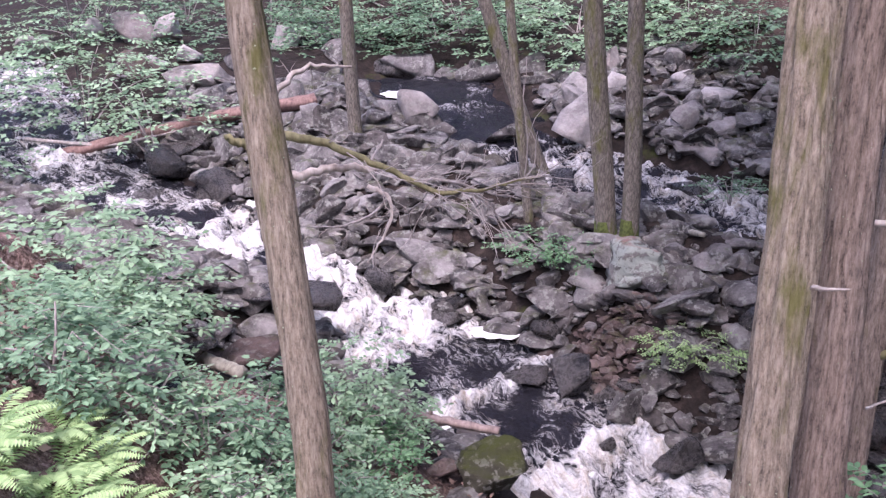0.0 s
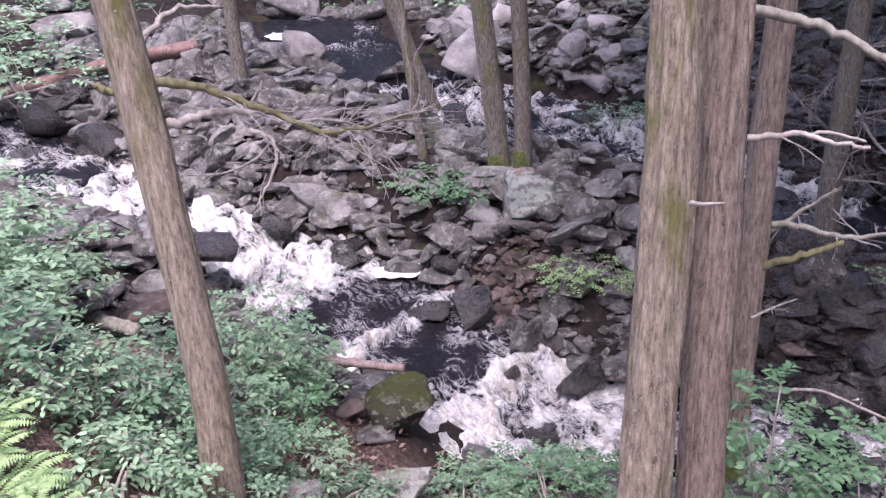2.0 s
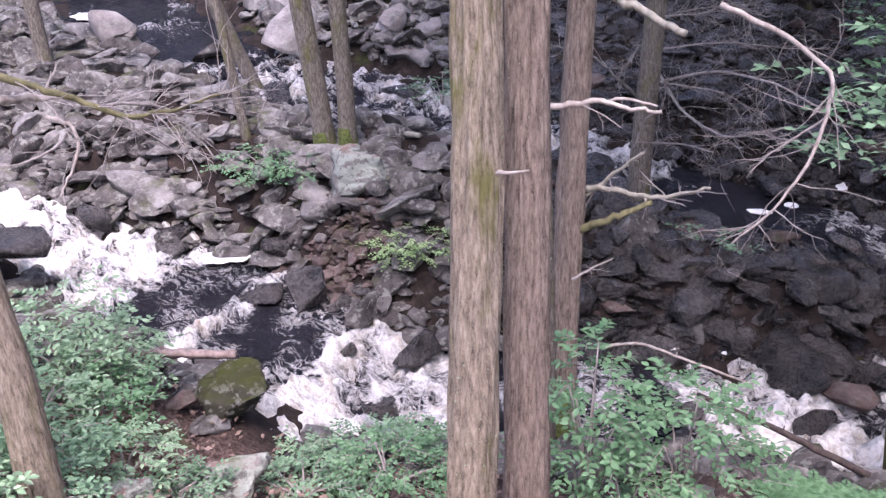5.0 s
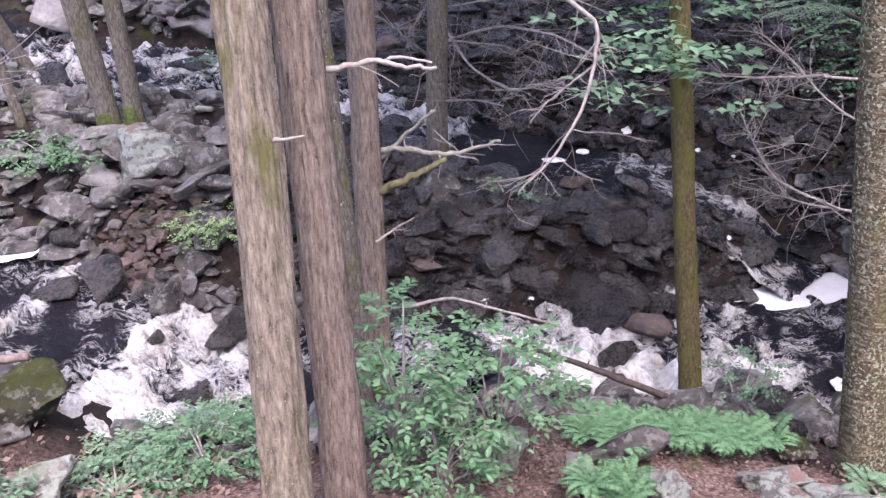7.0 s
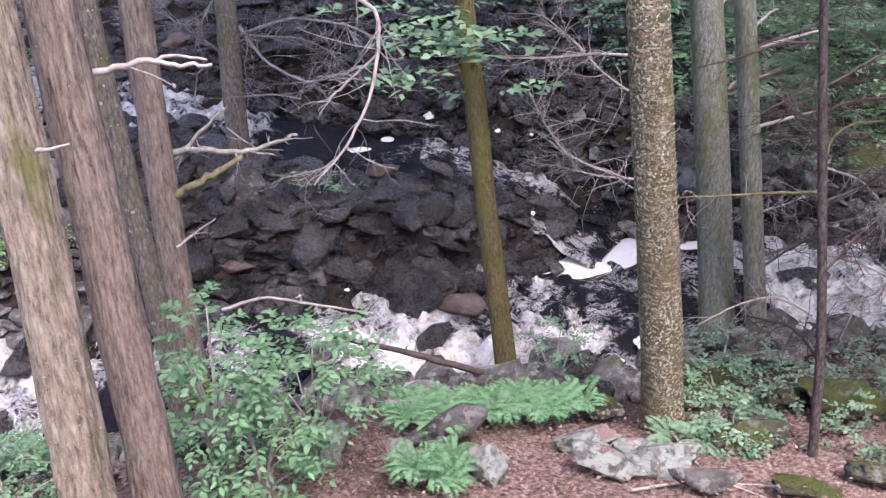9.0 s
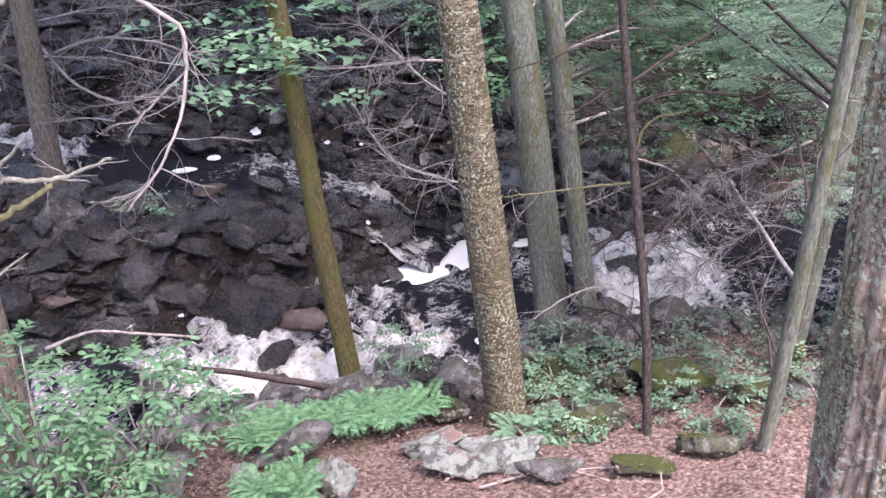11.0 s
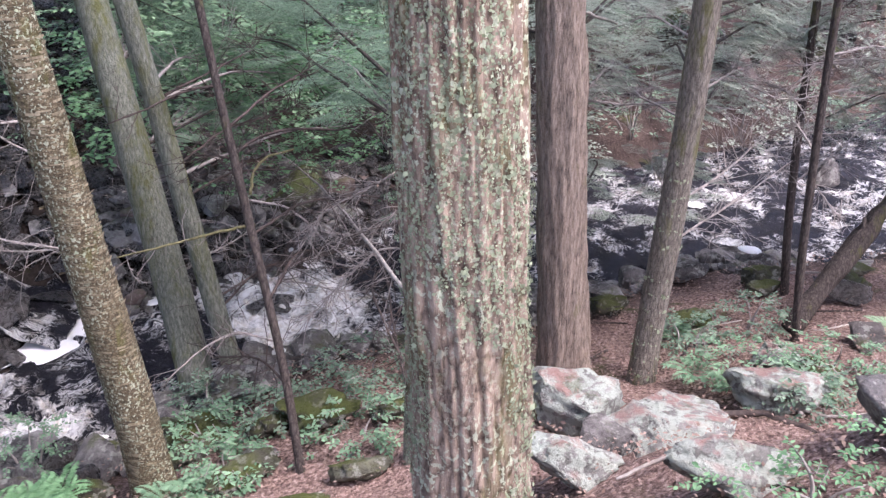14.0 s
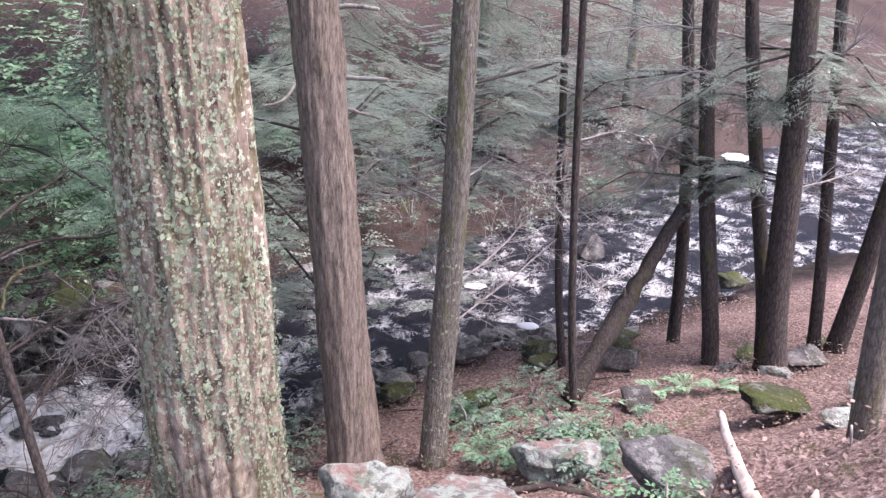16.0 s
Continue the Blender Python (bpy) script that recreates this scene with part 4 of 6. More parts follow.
put_rock(6.86, 7.57, 0.20, 0.17, 0.09, "w", -42, z=-0.52, name="boulder")
put_rock(7.78, 7.64, 0.29, 0.19, 0.10, "w", -42, z=-0.43, name="boulder")
put_rock(6.79, 3.66, 0.33, 0.18, 0.15, "m", -63, z=-0.89, name="boulder")
put_rock(6.89, 2.60, 0.35, 0.22, 0.15, "m", -63, z=-0.61, name="boulder", label="long mossy rock on the litter slope")
put_rock(7.41, 3.60, 0.29, 0.15, 0.13, "r", -63, z=-0.95, name="boulder")
put_rock(5.37, 3.28, 0.28, 0.12, 0.11, "p", -63, z=-0.55, name="boulder")
put_rock(5.27, 3.70, 0.28, 0.15, 0.12, "p", -42, z=-0.60, name="boulder")
put_rock(5.29, 3.17, 0.32, 0.14, 0.14, "p", -42, z=-0.48, name="boulder")
put_rock(6.05, 2.91, 0.31, 0.15, 0.13, "m", -42, z=-0.60, name="boulder")
put_rock(6.52, 3.52, 0.28, 0.14, 0.13, "m", -42, z=-0.83, name="boulder")
put_rock(6.81, 2.94, 0.27, 0.15, 0.12, "m", -42, z=-0.72, name="boulder")
put_rock(5.01, 3.41, 0.30, 0.12, 0.13, "p", -63, z=-0.48, name="boulder")
put_rock(5.25, 2.79, 0.25, 0.10, 0.11, "r", -63, z=-0.42, name="boulder")
put_rock(5.63, 2.33, 0.24, 0.09, 0.10, "m", -63, z=-0.43, name="boulder")
put_rock(6.04, 2.02, 0.25, 0.11, 0.11, "m", -63, z=-0.42, name="boulder")
put_rock(6.92, 1.99, 0.23, 0.12, 0.10, "m", -63, z=-0.51, name="boulder")
put_rock(6.24, 2.92, 0.25, 0.17, 0.11, "r", -63, z=-0.67, name="boulder")
put_rock(6.06, 4.36, 0.27, 0.15, 0.12, "w", -63, z=-0.89, name="boulder")
put_rock(9.94, 4.19, 0.31, 0.26, 0.13, "w", -63, z=-1.37, name="boulder")
put_rock(7.02, 0.64, 0.42, 0.38, 0.26, "p", -81, z=-0.27, name="boulder", label="pointed pale rock dusted with pink leaf litter")
put_rock(6.48, -0.01, 0.53, 0.42, 0.22, "p", -81, z=-0.09, name="boulder", label="long pale lichened slab on the bank")
put_rock(6.32, 0.33, 0.23, 0.20, 0.22, "r", -81, z=-0.06, name="boulder")
put_rock(5.70, 0.57, 0.42, 0.23, 0.17, "p", -81, z=0.18, name="boulder")
put_rock(5.01, -0.22, 0.36, 0.21, 0.15, "p", -81, z=0.82, name="boulder")
put_rock(7.50, -0.89, 0.46, 0.32, 0.19, "p", -81, z=-0.27, name="boulder", label="low pale slab with tufts of moss")
put_rock(6.33, -1.33, 0.48, 0.21, 0.13, "p", -81, z=0.16, name="boulder", label="smooth grey slab half buried in litter")
put_rock(7.87, -2.73, 0.33, 0.28, 0.15, "m", -91, z=0.10, name="boulder", label="rounded boulder under a cap of moss")
put_rock(10.49, -1.24, 0.23, 0.19, 0.10, "m", -91, z=-0.85, name="boulder")
put_rock(10.00, 0.41, 0.25, 0.21, 0.14, "m", -91, z=-1.04, name="boulder")
put_rock(9.46, -0.44, 0.20, 0.17, 0.14, "m", -91, z=-0.78, name="boulder")
put_rock(10.04, -1.98, 0.31, 0.26, 0.13, "w", -91, z=-0.59, name="boulder")
put_rock(11.37, -2.31, 0.28, 0.24, 0.12, "m", -91, z=-0.93, name="boulder")
put_rock(11.30, -0.75, 0.14, 0.12, 0.09, "r", -91, z=-0.88, name="boulder")
put_rock(11.33, -0.48, 0.28, 0.24, 0.13, "r", -91, z=-1.06, name="boulder")
put_rock(16.14, -2.94, 0.27, 0.23, 0.27, "r", -91, z=-1.45, name="boulder")
put_rock(13.78, -4.61, 0.25, 0.22, 0.16, "m", -91, z=-1.12, name="boulder")
put_rock(8.19, -1.08, 0.28, 0.19, 0.12, "p", -91, z=-0.41, name="boulder")
put_rock(6.37, -1.43, 0.38, 0.21, 0.16, "r", -91, z=0.22, name="boulder")
put_rock(10.72, -1.25, 0.23, 0.19, 0.17, "m", -81, z=-0.85, name="boulder")
put_rock(9.56, -3.00, 0.24, 0.15, 0.11, "w", -91, z=-0.44, name="boulder")
put_rock(21.77, -3.63, 0.59, 0.49, 0.37, "m", -91, z=-0.65, name="boulder")
put_rock(20.51, -1.95, 0.43, 0.36, 0.47, "m", -91, z=-0.47, name="boulder")
put_rock(-0.58, 14.73, 0.21, 0.37, 0.10, "r", 20, z=1.26, tip=58, name="slab", label="grey slab of rock tilted on edge")
put_rock(-0.37, 14.32, 0.18, 0.39, 0.10, "r", 20, z=1.20, tip=62, name="slab", label="grey slab of rock tilted on edge")
put_rock(-0.14, 14.28, 0.16, 0.34, 0.10, "r", 20, z=1.15, tip=55, name="slab", label="grey slab of rock tilted on edge")
put_rock(-0.90, 15.49, 0.22, 0.31, 0.10, "r", 20, z=1.36, tip=50, name="slab", label="grey slab of rock tilted on edge")
put_rock(0.12, 14.90, 0.21, 0.25, 0.10, "r", 20, z=1.27, tip=40, name="slab", label="grey slab of rock tilted on edge")

put_rock(5.12, -0.98, 0.26, 0.43, 0.17, "r", -91, z=1.15, name="boulder", label="smooth grey slab half buried in litter", pick=2)

# boulders at the head of the stream
put_rock(-4.88, 21.51, 0.63, 0.50, 0.52, "q", None, z=1.91, name="boulder")
put_rock(-4.39, 19.24, 0.46, 0.37, 0.18, "b", None, z=1.57, name="boulder")
put_rock(-3.65, 18.06, 0.32, 0.26, 0.24, "b", None, z=1.50, name="boulder")
put_rock(-2.55, 16.91, 0.48, 0.38, 0.26, "q", None, z=1.41, name="boulder")
put_rock(-4.05, 21.65, 0.52, 0.42, 0.37, "q", None, z=1.82, name="boulder")
put_rock(-5.80, 21.54, 0.48, 0.38, 0.35, "q", None, z=1.88, name="boulder")
put_rock(-6.93, 21.58, 0.54, 0.43, 0.38, "q", None, z=1.55, name="boulder")
put_rock(-3.38, 15.92, 0.33, 0.26, 0.17, "w", None, z=0.92, name="boulder")
put_rock(-2.59, 14.25, 0.49, 0.40, 0.32, "w", None, z=0.60, name="boulder")
put_rock(-1.76, 13.33, 0.46, 0.37, 0.28, "w", None, z=0.44, name="boulder")
put_rock(-0.90, 21.47, 0.43, 0.34, 0.36, "r", None, z=1.74, name="boulder")
put_rock(-0.32, 18.85, 0.44, 0.35, 0.27, "r", None, z=1.63, name="boulder")
put_rock(-1.57, 20.84, 0.42, 0.33, 0.32, "q", None, z=1.72, name="boulder")
put_rock(1.08, 14.49, 0.32, 0.26, 0.26, "r", None, z=1.05, name="boulder")
put_rock(1.56, 13.50, 0.35, 0.28, 0.15, "r", None, z=0.84, name="boulder")
put_rock(2.48, 14.94, 0.35, 0.28, 0.16, "r", None, z=0.52, name="boulder")
put_rock(0.74, 18.88, 0.55, 0.44, 0.22, "w", None, z=1.23, name="boulder")
put_rock(1.79, 18.37, 0.43, 0.34, 0.24, "r", None, z=1.16, name="boulder")
put_rock(2.39, 18.09, 0.38, 0.31, 0.21, "r", None, z=1.29, name="boulder")
put_rock(3.51, 15.38, 0.27, 0.22, 0.32, "q", None, z=1.15, name="boulder")
put_rock(4.94, 14.17, 0.26, 0.21, 0.25, "q", None, z=0.98, name="boulder")
put_rock(5.09, 13.64, 0.35, 0.28, 0.19, "q", None, z=0.68, name="boulder")
put_rock(4.41, 16.48, 0.35, 0.28, 0.28, "q", None, z=1.64, name="boulder")
put_rock(5.91, 15.28, 0.32, 0.26, 0.21, "r", None, z=1.50, name="boulder")
put_rock(3.11, 17.34, 0.31, 0.24, 0.27, "r", None, z=1.47, name="boulder")
put_rock(0.13, 16.60, 0.39, 0.31, 0.17, "r", None, z=1.20, name="boulder")
put_rock(-0.56, 15.61, 0.36, 0.29, 0.18, "r", None, z=1.29, name="boulder")
put_rock(-1.20, 14.92, 0.31, 0.25, 0.13, "r", None, z=1.09, name="boulder")
put_rock(-3.36, 15.36, 0.28, 0.22, 0.14, "w", None, z=0.72, name="boulder")
put_rock(-3.91, 15.05, 0.37, 0.29, 0.20, "w", None, z=0.46, name="boulder")
put_rock(-2.18, 18.51, 0.37, 0.30, 0.24, "r", None, z=1.57, name="boulder")
put_rock(-3.16, 19.38, 0.39, 0.31, 0.23, "q", None, z=1.59, name="boulder")

# patches of still foam
foam_patch(1.74, 10.32, -0.49, 0.37, 0.25, -8)
foam_patch(0.84, 8.36, -0.54, 0.16, 0.12, -8)
foam_patch(0.76, 16.97, 1.09, 0.30, 0.36, -8)
foam_patch(8.72, 6.02, -1.37, .74, .34, -20)
foam_patch(9.65, 5.47, -1.37, 0.20, 0.16, -42)
foam_patch(6.95, 4.65, -1.27, 0.09, 0.06, -42)
foam_patch(7.46, 4.68, -1.33, 0.07, 0.09, -42)
foam_patch(5.99, 7.28, -1.11, 0.05, 0.07, -42)
foam_patch(8.97, 9.06, -0.47, 0.08, 0.15, -42)
foam_patch(9.53, 7.78, -0.56, 0.04, 0.09, -42)
foam_patch(9.34, 8.18, -0.57, 0.05, 0.10, -42)
foam_patch(8.12, 8.95, -0.54, 0.08, 0.07, -42)
foam_patch(7.62, 8.92, -0.52, 0.14, 0.06, -42)
foam_patch(8.42, 6.83, -0.97, 0.05, 0.08, -42)
foam_patch(9.72, 5.71, -1.34, 0.16, 0.18, -63)
foam_patch(11.65, -1.25, -0.96, 0.13, 0.10, -91)
foam_patch(14.64, -0.82, -1.60, 0.16, 0.13, -91)
foam_patch(23.72, -8.13, -1.51, 0.37, 0.46, -91)

# dead limbs on the trees
limb("left", [(-0.13, 6.15, 2.71), (0.20, 6.10, 2.62), (0.41, 6.06, 2.53), (0.64, 6.02, 2.43), (0.76, 6.01, 2.35), (0.92, 6.03, 2.34), (1.15, 6.05, 2.36), (1.39, 6.08, 2.41)], 0.030, 0.005, MOSSTWIG, 26, "mossy dead side branch ending in a fan of twigs")
limb("left", [(0.76, 6.14, 2.32), (0.90, 6.19, 2.32), (1.10, 6.18, 2.24), (1.23, 6.11, 2.01)], 0.012, 0.004, TWIG, 10)
limb("left", [(0.64, 6.09, 2.40), (0.84, 6.16, 2.39), (1.07, 6.18, 2.30), (1.30, 6.22, 2.23)], 0.012, 0.004, TWIG, 12)
limb("left", [(0.39, 6.06, 2.39), (0.51, 6.03, 2.34), (0.53, 5.99, 2.23), (0.47, 5.95, 2.11), (0.37, 5.91, 1.98)], 0.014, 0.004, DEADWOOD, 8, "pale drooping dead twig")
limb("left", [(0.51, 6.07, 2.32), (0.41, 6.06, 2.21), (0.23, 6.09, 2.14), (-0.03, 6.16, 2.13)], 0.010, 0.004, TWIG, 6)
limb("left", [(-0.16, 6.03, 2.47), (-0.03, 6.07, 2.46), (0.18, 6.13, 2.49), (0.30, 6.17, 2.48), (0.48, 6.19, 2.45)], 0.032, 0.018, DEADWOOD, 2, "thick broken dead branch")
limb("left", [(-0.15, 6.23, 2.87), (-0.02, 6.37, 2.99), (0.07, 6.46, 3.03), (0.32, 6.51, 3.01)], 0.022, 0.006, DEADWOOD, 4)
limb("left", [(-0.22, 6.12, 2.64), (-0.31, 6.10, 2.65), (-0.39, 6.08, 2.69)], 0.030, 0.020, MOSSTWIG, 0)
limb("pair_b", [(2.68, 4.99, 3.05), (2.91, 4.82, 3.00), (3.07, 4.66, 2.93), (3.15, 4.51, 2.86), (3.17, 4.41, 2.84)], 0.026, 0.017, LICHENWOOD, 0, "pale lichened broken branch")
limb("pair_b", [(2.60, 4.81, 2.47), (2.67, 4.73, 2.49), (2.79, 4.63, 2.51), (2.86, 4.57, 2.53), (2.93, 4.47, 2.51), (3.04, 4.36, 2.51)], 0.017, 0.008, DEADWOOD, 2, "bare forked dead branch")
limb("pair_b", [(2.88, 4.58, 2.52), (2.94, 4.50, 2.55), (3.03, 4.38, 2.53)], 0.009, 0.005, DEADWOOD, 0)
limb("pair_a", [(2.13, 4.16, 2.42), (2.14, 4.07, 2.45), (2.19, 3.99, 2.48)], 0.010, 0.004, DEADWOOD, 0)
limb("third_b", [(3.97, 6.83, 1.13), (4.20, 6.66, 1.16), (4.42, 6.44, 1.11), (4.58, 6.31, 1.15), (4.77, 6.18, 1.22)], 0.031, 0.012, LICHENWOOD, 8, "lichen-covered dead branch")
limb("third_b", [(3.90, 6.69, 0.83), (3.99, 6.58, 0.91), (4.21, 6.43, 1.02), (4.36, 6.32, 1.13)], 0.036, 0.020, MOSSTWIG, 0)
limb("third_b", [(4.02, 6.78, 1.06), (4.24, 6.64, 1.28), (4.38, 6.52, 1.46)], 0.020, 0.008, LICHENWOOD, 4)
limb("third_b", [(3.82, 6.52, 0.51), (3.99, 6.54, 0.56), (4.19, 6.54, 0.61)], 0.012, 0.005, TWIG, 3)
limb("pair_b", [(3.89, 5.12, 2.80), (4.09, 4.89, 2.68), (4.22, 4.74, 2.57), (4.29, 4.64, 2.47), (4.21, 4.57, 2.24), (4.06, 4.53, 1.98), (3.87, 4.55, 1.76), (3.72, 4.61, 1.62)], 0.018, 0.005, DEADWOOD, 22, "long pale dead branch hanging in a hooked curve")
limb("pair_b", [(4.27, 4.65, 2.23), (4.15, 4.71, 2.13), (4.03, 4.77, 2.03), (3.94, 4.80, 1.93)], 0.008, 0.003, TWIG, 8)
limb("mid", [(6.48, 9.45, 1.07), (6.58, 8.66, 1.37), (6.60, 7.76, 1.45), (6.49, 6.83, 1.37)], 0.019, 0.006, TWIG, 30)
limb("mid", [(6.34, 9.34, 0.80), (5.81, 9.23, 1.24), (5.35, 9.00, 1.60), (4.75, 8.73, 1.80)], 0.019, 0.006, TWIG, 20)
limb("mid", [(6.19, 9.18, 0.49), (6.09, 8.39, 0.72), (5.90, 7.64, 0.89)], 0.014, 0.006, TWIG, 20)
limb("mid", [(6.50, 9.53, 1.18), (6.14, 8.51, 1.01), (5.94, 7.51, 1.04), (5.84, 6.71, 1.39)], 0.019, 0.006, TWIG, 30)
limb("birch", [(7.33, 4.80, 1.53), (6.93, 5.01, 1.59), (6.49, 5.23, 1.60), (6.03, 5.53, 1.68)], 0.013, 0.005, TWIG, 26, "bare side branch with fine twigs")
limb("birch", [(6.92, 4.40, 0.62), (6.77, 4.73, 0.69), (6.65, 5.06, 0.78), (6.69, 5.37, 1.01), (6.78, 5.58, 1.19)], 0.011, 0.004, TWIG, 40)
limb("birch", [(6.94, 4.42, 0.66), (6.79, 4.80, 0.62), (6.72, 5.15, 0.63), (6.70, 5.44, 0.60)], 0.011, 0.004, TWIG, 34)
limb("birch", [(7.18, 4.65, 1.19), (7.15, 5.08, 1.34), (7.23, 5.51, 1.57), (7.26, 5.92, 1.74)], 0.011, 0.004, TWIG, 34)
limb("dark", [(7.55, 3.43, 1.27), (7.68, 3.30, 1.37), (7.81, 3.12, 1.42), (8.00, 2.70, 1.39), (8.31, 2.18, 1.44)], 0.014, 0.005, DARKWOOD, 20)
limb("dark", [(7.39, 3.23, 0.76), (7.13, 3.49, 0.76), (6.85, 3.74, 0.75), (6.60, 3.98, 0.75)], 0.014, 0.006, MOSSTWIG, 12)
limb("dark", [(7.41, 3.30, 0.95), (7.57, 3.04, 0.87), (7.64, 2.86, 0.69), (7.67, 2.71, 0.49), (7.77, 2.42, 0.28)], 0.012, 0.004, TWIG, 22)
limb("dark", [(7.83, 3.62, 1.74), (7.60, 3.83, 1.74), (7.34, 4.00, 1.66), (7.07, 4.20, 1.60)], 0.012, 0.005, DARKWOOD, 10)
limb("dark", [(7.46, 3.28, 0.98), (7.56, 3.29, 1.14), (7.66, 3.21, 1.23), (7.79, 3.02, 1.27)], 0.014, 0.008, MOSSTWIG, 4)
limb("dark", [(7.12, 3.11, 0.40), (7.35, 2.87, 0.31), (7.54, 2.64, 0.16), (7.76, 2.40, 0.07)], 0.010, 0.004, TWIG, 20)
limb("dark", [(6.95, 2.96, -0.02), (6.82, 3.21, 0.12), (6.59, 3.40, 0.05), (6.34, 3.56, -0.08)], 0.010, 0.004, TWIG, 14)
limb("lean_b", [(7.40, 1.98, 1.36), (7.31, 2.30, 1.16), (7.23, 2.61, 1.00), (7.04, 2.82, 0.60)], 0.009, 0.003, TWIG, 40)
limb("lean_b", [(7.09, 1.85, 0.80), (7.14, 2.13, 0.80), (7.04, 2.38, 0.56), (6.87, 2.65, 0.24)], 0.009, 0.003, TWIG, 40)
limb("lean_b", [(7.25, 1.95, 1.12), (7.25, 2.21, 0.88), (7.27, 2.56, 0.75)], 0.009, 0.003, TWIG, 40)
limb("behind", [(9.60, 1.09, 3.04), (9.41, 0.83, 3.08), (9.20, 0.60, 3.07)], 0.026, 0.018, DEADWOOD, 0, "pale snapped branch stub")
limb("behind", [(9.35, 1.08, 2.44), (9.17, 0.82, 2.49), (8.97, 0.51, 2.51)], 0.022, 0.016, DEADWOOD, 0)
limb("behind", [(9.26, 1.07, 2.23), (9.07, 0.87, 2.24), (8.84, 0.57, 2.20)], 0.016, 0.011, DEADWOOD, 0)
limb("behind", [(9.43, 1.11, 2.58), (9.19, 1.29, 2.44), (8.93, 1.40, 2.31), (8.75, 1.54, 2.30)], 0.018, 0.011, LICHENWOOD, 0)
limb("behind", [(8.95, 0.98, 1.52), (9.04, 0.43, 1.47), (9.17, -0.07, 1.51), (9.25, -0.50, 1.44)], 0.014, 0.005, TWIG, 24)
limb("slim", [(9.09, -0.07, 1.71), (9.32, -0.50, 1.69), (9.47, -0.95, 1.47), (9.75, -1.53, 1.57)], 0.013, 0.004, TWIG, 50)
limb("slim", [(9.32, -0.11, 2.28), (9.65, -0.59, 2.49), (9.93, -1.05, 2.62), (10.10, -1.52, 2.45)], 0.013, 0.004, TWIG, 50)
limb("slim", [(9.22, -0.09, 2.03), (9.45, 0.29, 2.19), (9.54, 0.65, 2.01)], 0.013, 0.004, TWIG, 40)
limb("dk_e", [(10.82, -2.87, 1.59), (10.75, -2.56, 1.84), (10.33, -2.16, 1.26), (10.07, -1.58, 1.02), (9.94, -1.04, 1.11)], 0.018, 0.004, TWIG, 50)
limb("dk_e", [(10.73, -2.93, 1.36), (10.60, -2.43, 1.63), (10.40, -1.77, 1.71), (10.15, -1.03, 1.64)], 0.018, 0.004, TWIG, 60)
limb("dk_g", [(10.49, -3.66, 2.04), (10.32, -3.13, 2.34), (10.11, -2.47, 2.52), (9.75, -1.85, 2.34)], 0.018, 0.004, TWIG, 60)
limb("dk_g", [(10.66, -3.66, 2.48), (10.24, -3.87, 2.60), (9.89, -4.05, 2.92)], 0.018, 0.004, TWIG, 50)
limb("dk_g", [(10.72, -3.66, 2.64), (10.51, -2.97, 2.82), (10.28, -2.19, 2.93), (9.97, -1.46, 2.84)], 0.018, 0.004, TWIG, 60)

# fallen wood
fallen("fallen_log", [(0.18, 7.76, 0.05), (0.75, 7.55, 0.04), (1.31, 7.34, -0.00)], 0.041, 0.035, PALELOG, "weathered pinkish log lying beside a mossy boulder")
fallen("fallen_log", [(-1.53, 7.92, 0.84), (-1.23, 7.69, 0.75), (-1.04, 7.53, 0.69), (-0.63, 7.25, 0.66)], 0.040, 0.054, LICHENWOOD, "crooked grey log with a mossy dark end")
fallen("fallen_log", [(-4.49, 15.22, 0.63), (-3.66, 15.07, 0.83), (-2.75, 14.92, 1.04), (-1.62, 14.87, 1.29), (-0.53, 15.05, 1.38)], 0.080, 0.100, REDWOOD, "long reddish brown log lying across the upstream rocks")
fallen("fallen_log", [(4.97, 6.34, -0.74), (5.23, 5.71, -0.74), (5.65, 5.07, -0.89)], 0.020, 0.029, DARKWOOD, "dark wet log with a short spur above the rapids")
fallen("dead_branch", [(4.65, 7.48, -0.82), (4.99, 7.28, -0.74), (5.17, 7.08, -0.79), (5.74, 6.58, -0.98)], 0.017, 0.008, DEADWOOD, "pale dead branch resting over the water")
fallen("dead_branch", [(8.05, -0.87, -0.43), (7.60, -0.98, -0.34), (7.20, -1.07, -0.28)], 0.020, 0.016, DEADWOOD, "pale stick on the leaf litter")
fallen("dead_branch", [(7.12, -0.12, -0.40), (7.20, -0.47, -0.36), (7.25, -0.78, -0.34), (7.01, -1.07, -0.27), (6.61, -1.22, -0.15)], 0.027, 0.032, DARKWOOD, "dark crooked root among pale rocks")
fallen("broken_branch", [(5.69, -1.44, 1.17), (5.12, -1.29, 1.29), (4.54, -1.18, 1.39)], 0.022, 0.036, PALEWOOD, "barkless pale broken branch leaning on the bank")
fallen("broken_branch", [(5.15, -1.86, 1.24), (4.74, -1.62, 1.40), (4.32, -1.33, 1.54)], 0.010, 0.016, PALEWOOD, "barkless pale broken stick leaning on the bank")
fallen("dead_branch", [(4.92, 3.14, -0.48), (5.30, 2.93, -0.53), (5.65, 2.50, -0.54), (5.94, 2.21, -0.52)], 0.011, 0.008, DEADWOOD, "thin pale stick on the leaf litter")
fallen("dead_branch", [(5.78, 3.34, -0.67), (5.44, 2.89, -0.55), (5.46, 2.47, -0.50)], 0.009, 0.006, DEADWOOD, "thin pale stick on the leaf litter")
fallen("leaning_log", [(10.24, -2.57, 1.08), (9.77, -1.90, 0.11), (9.26, -1.32, -0.69)], 0.069, 0.092, BARK_DARK, "dark dead trunk leaning against the saplings")
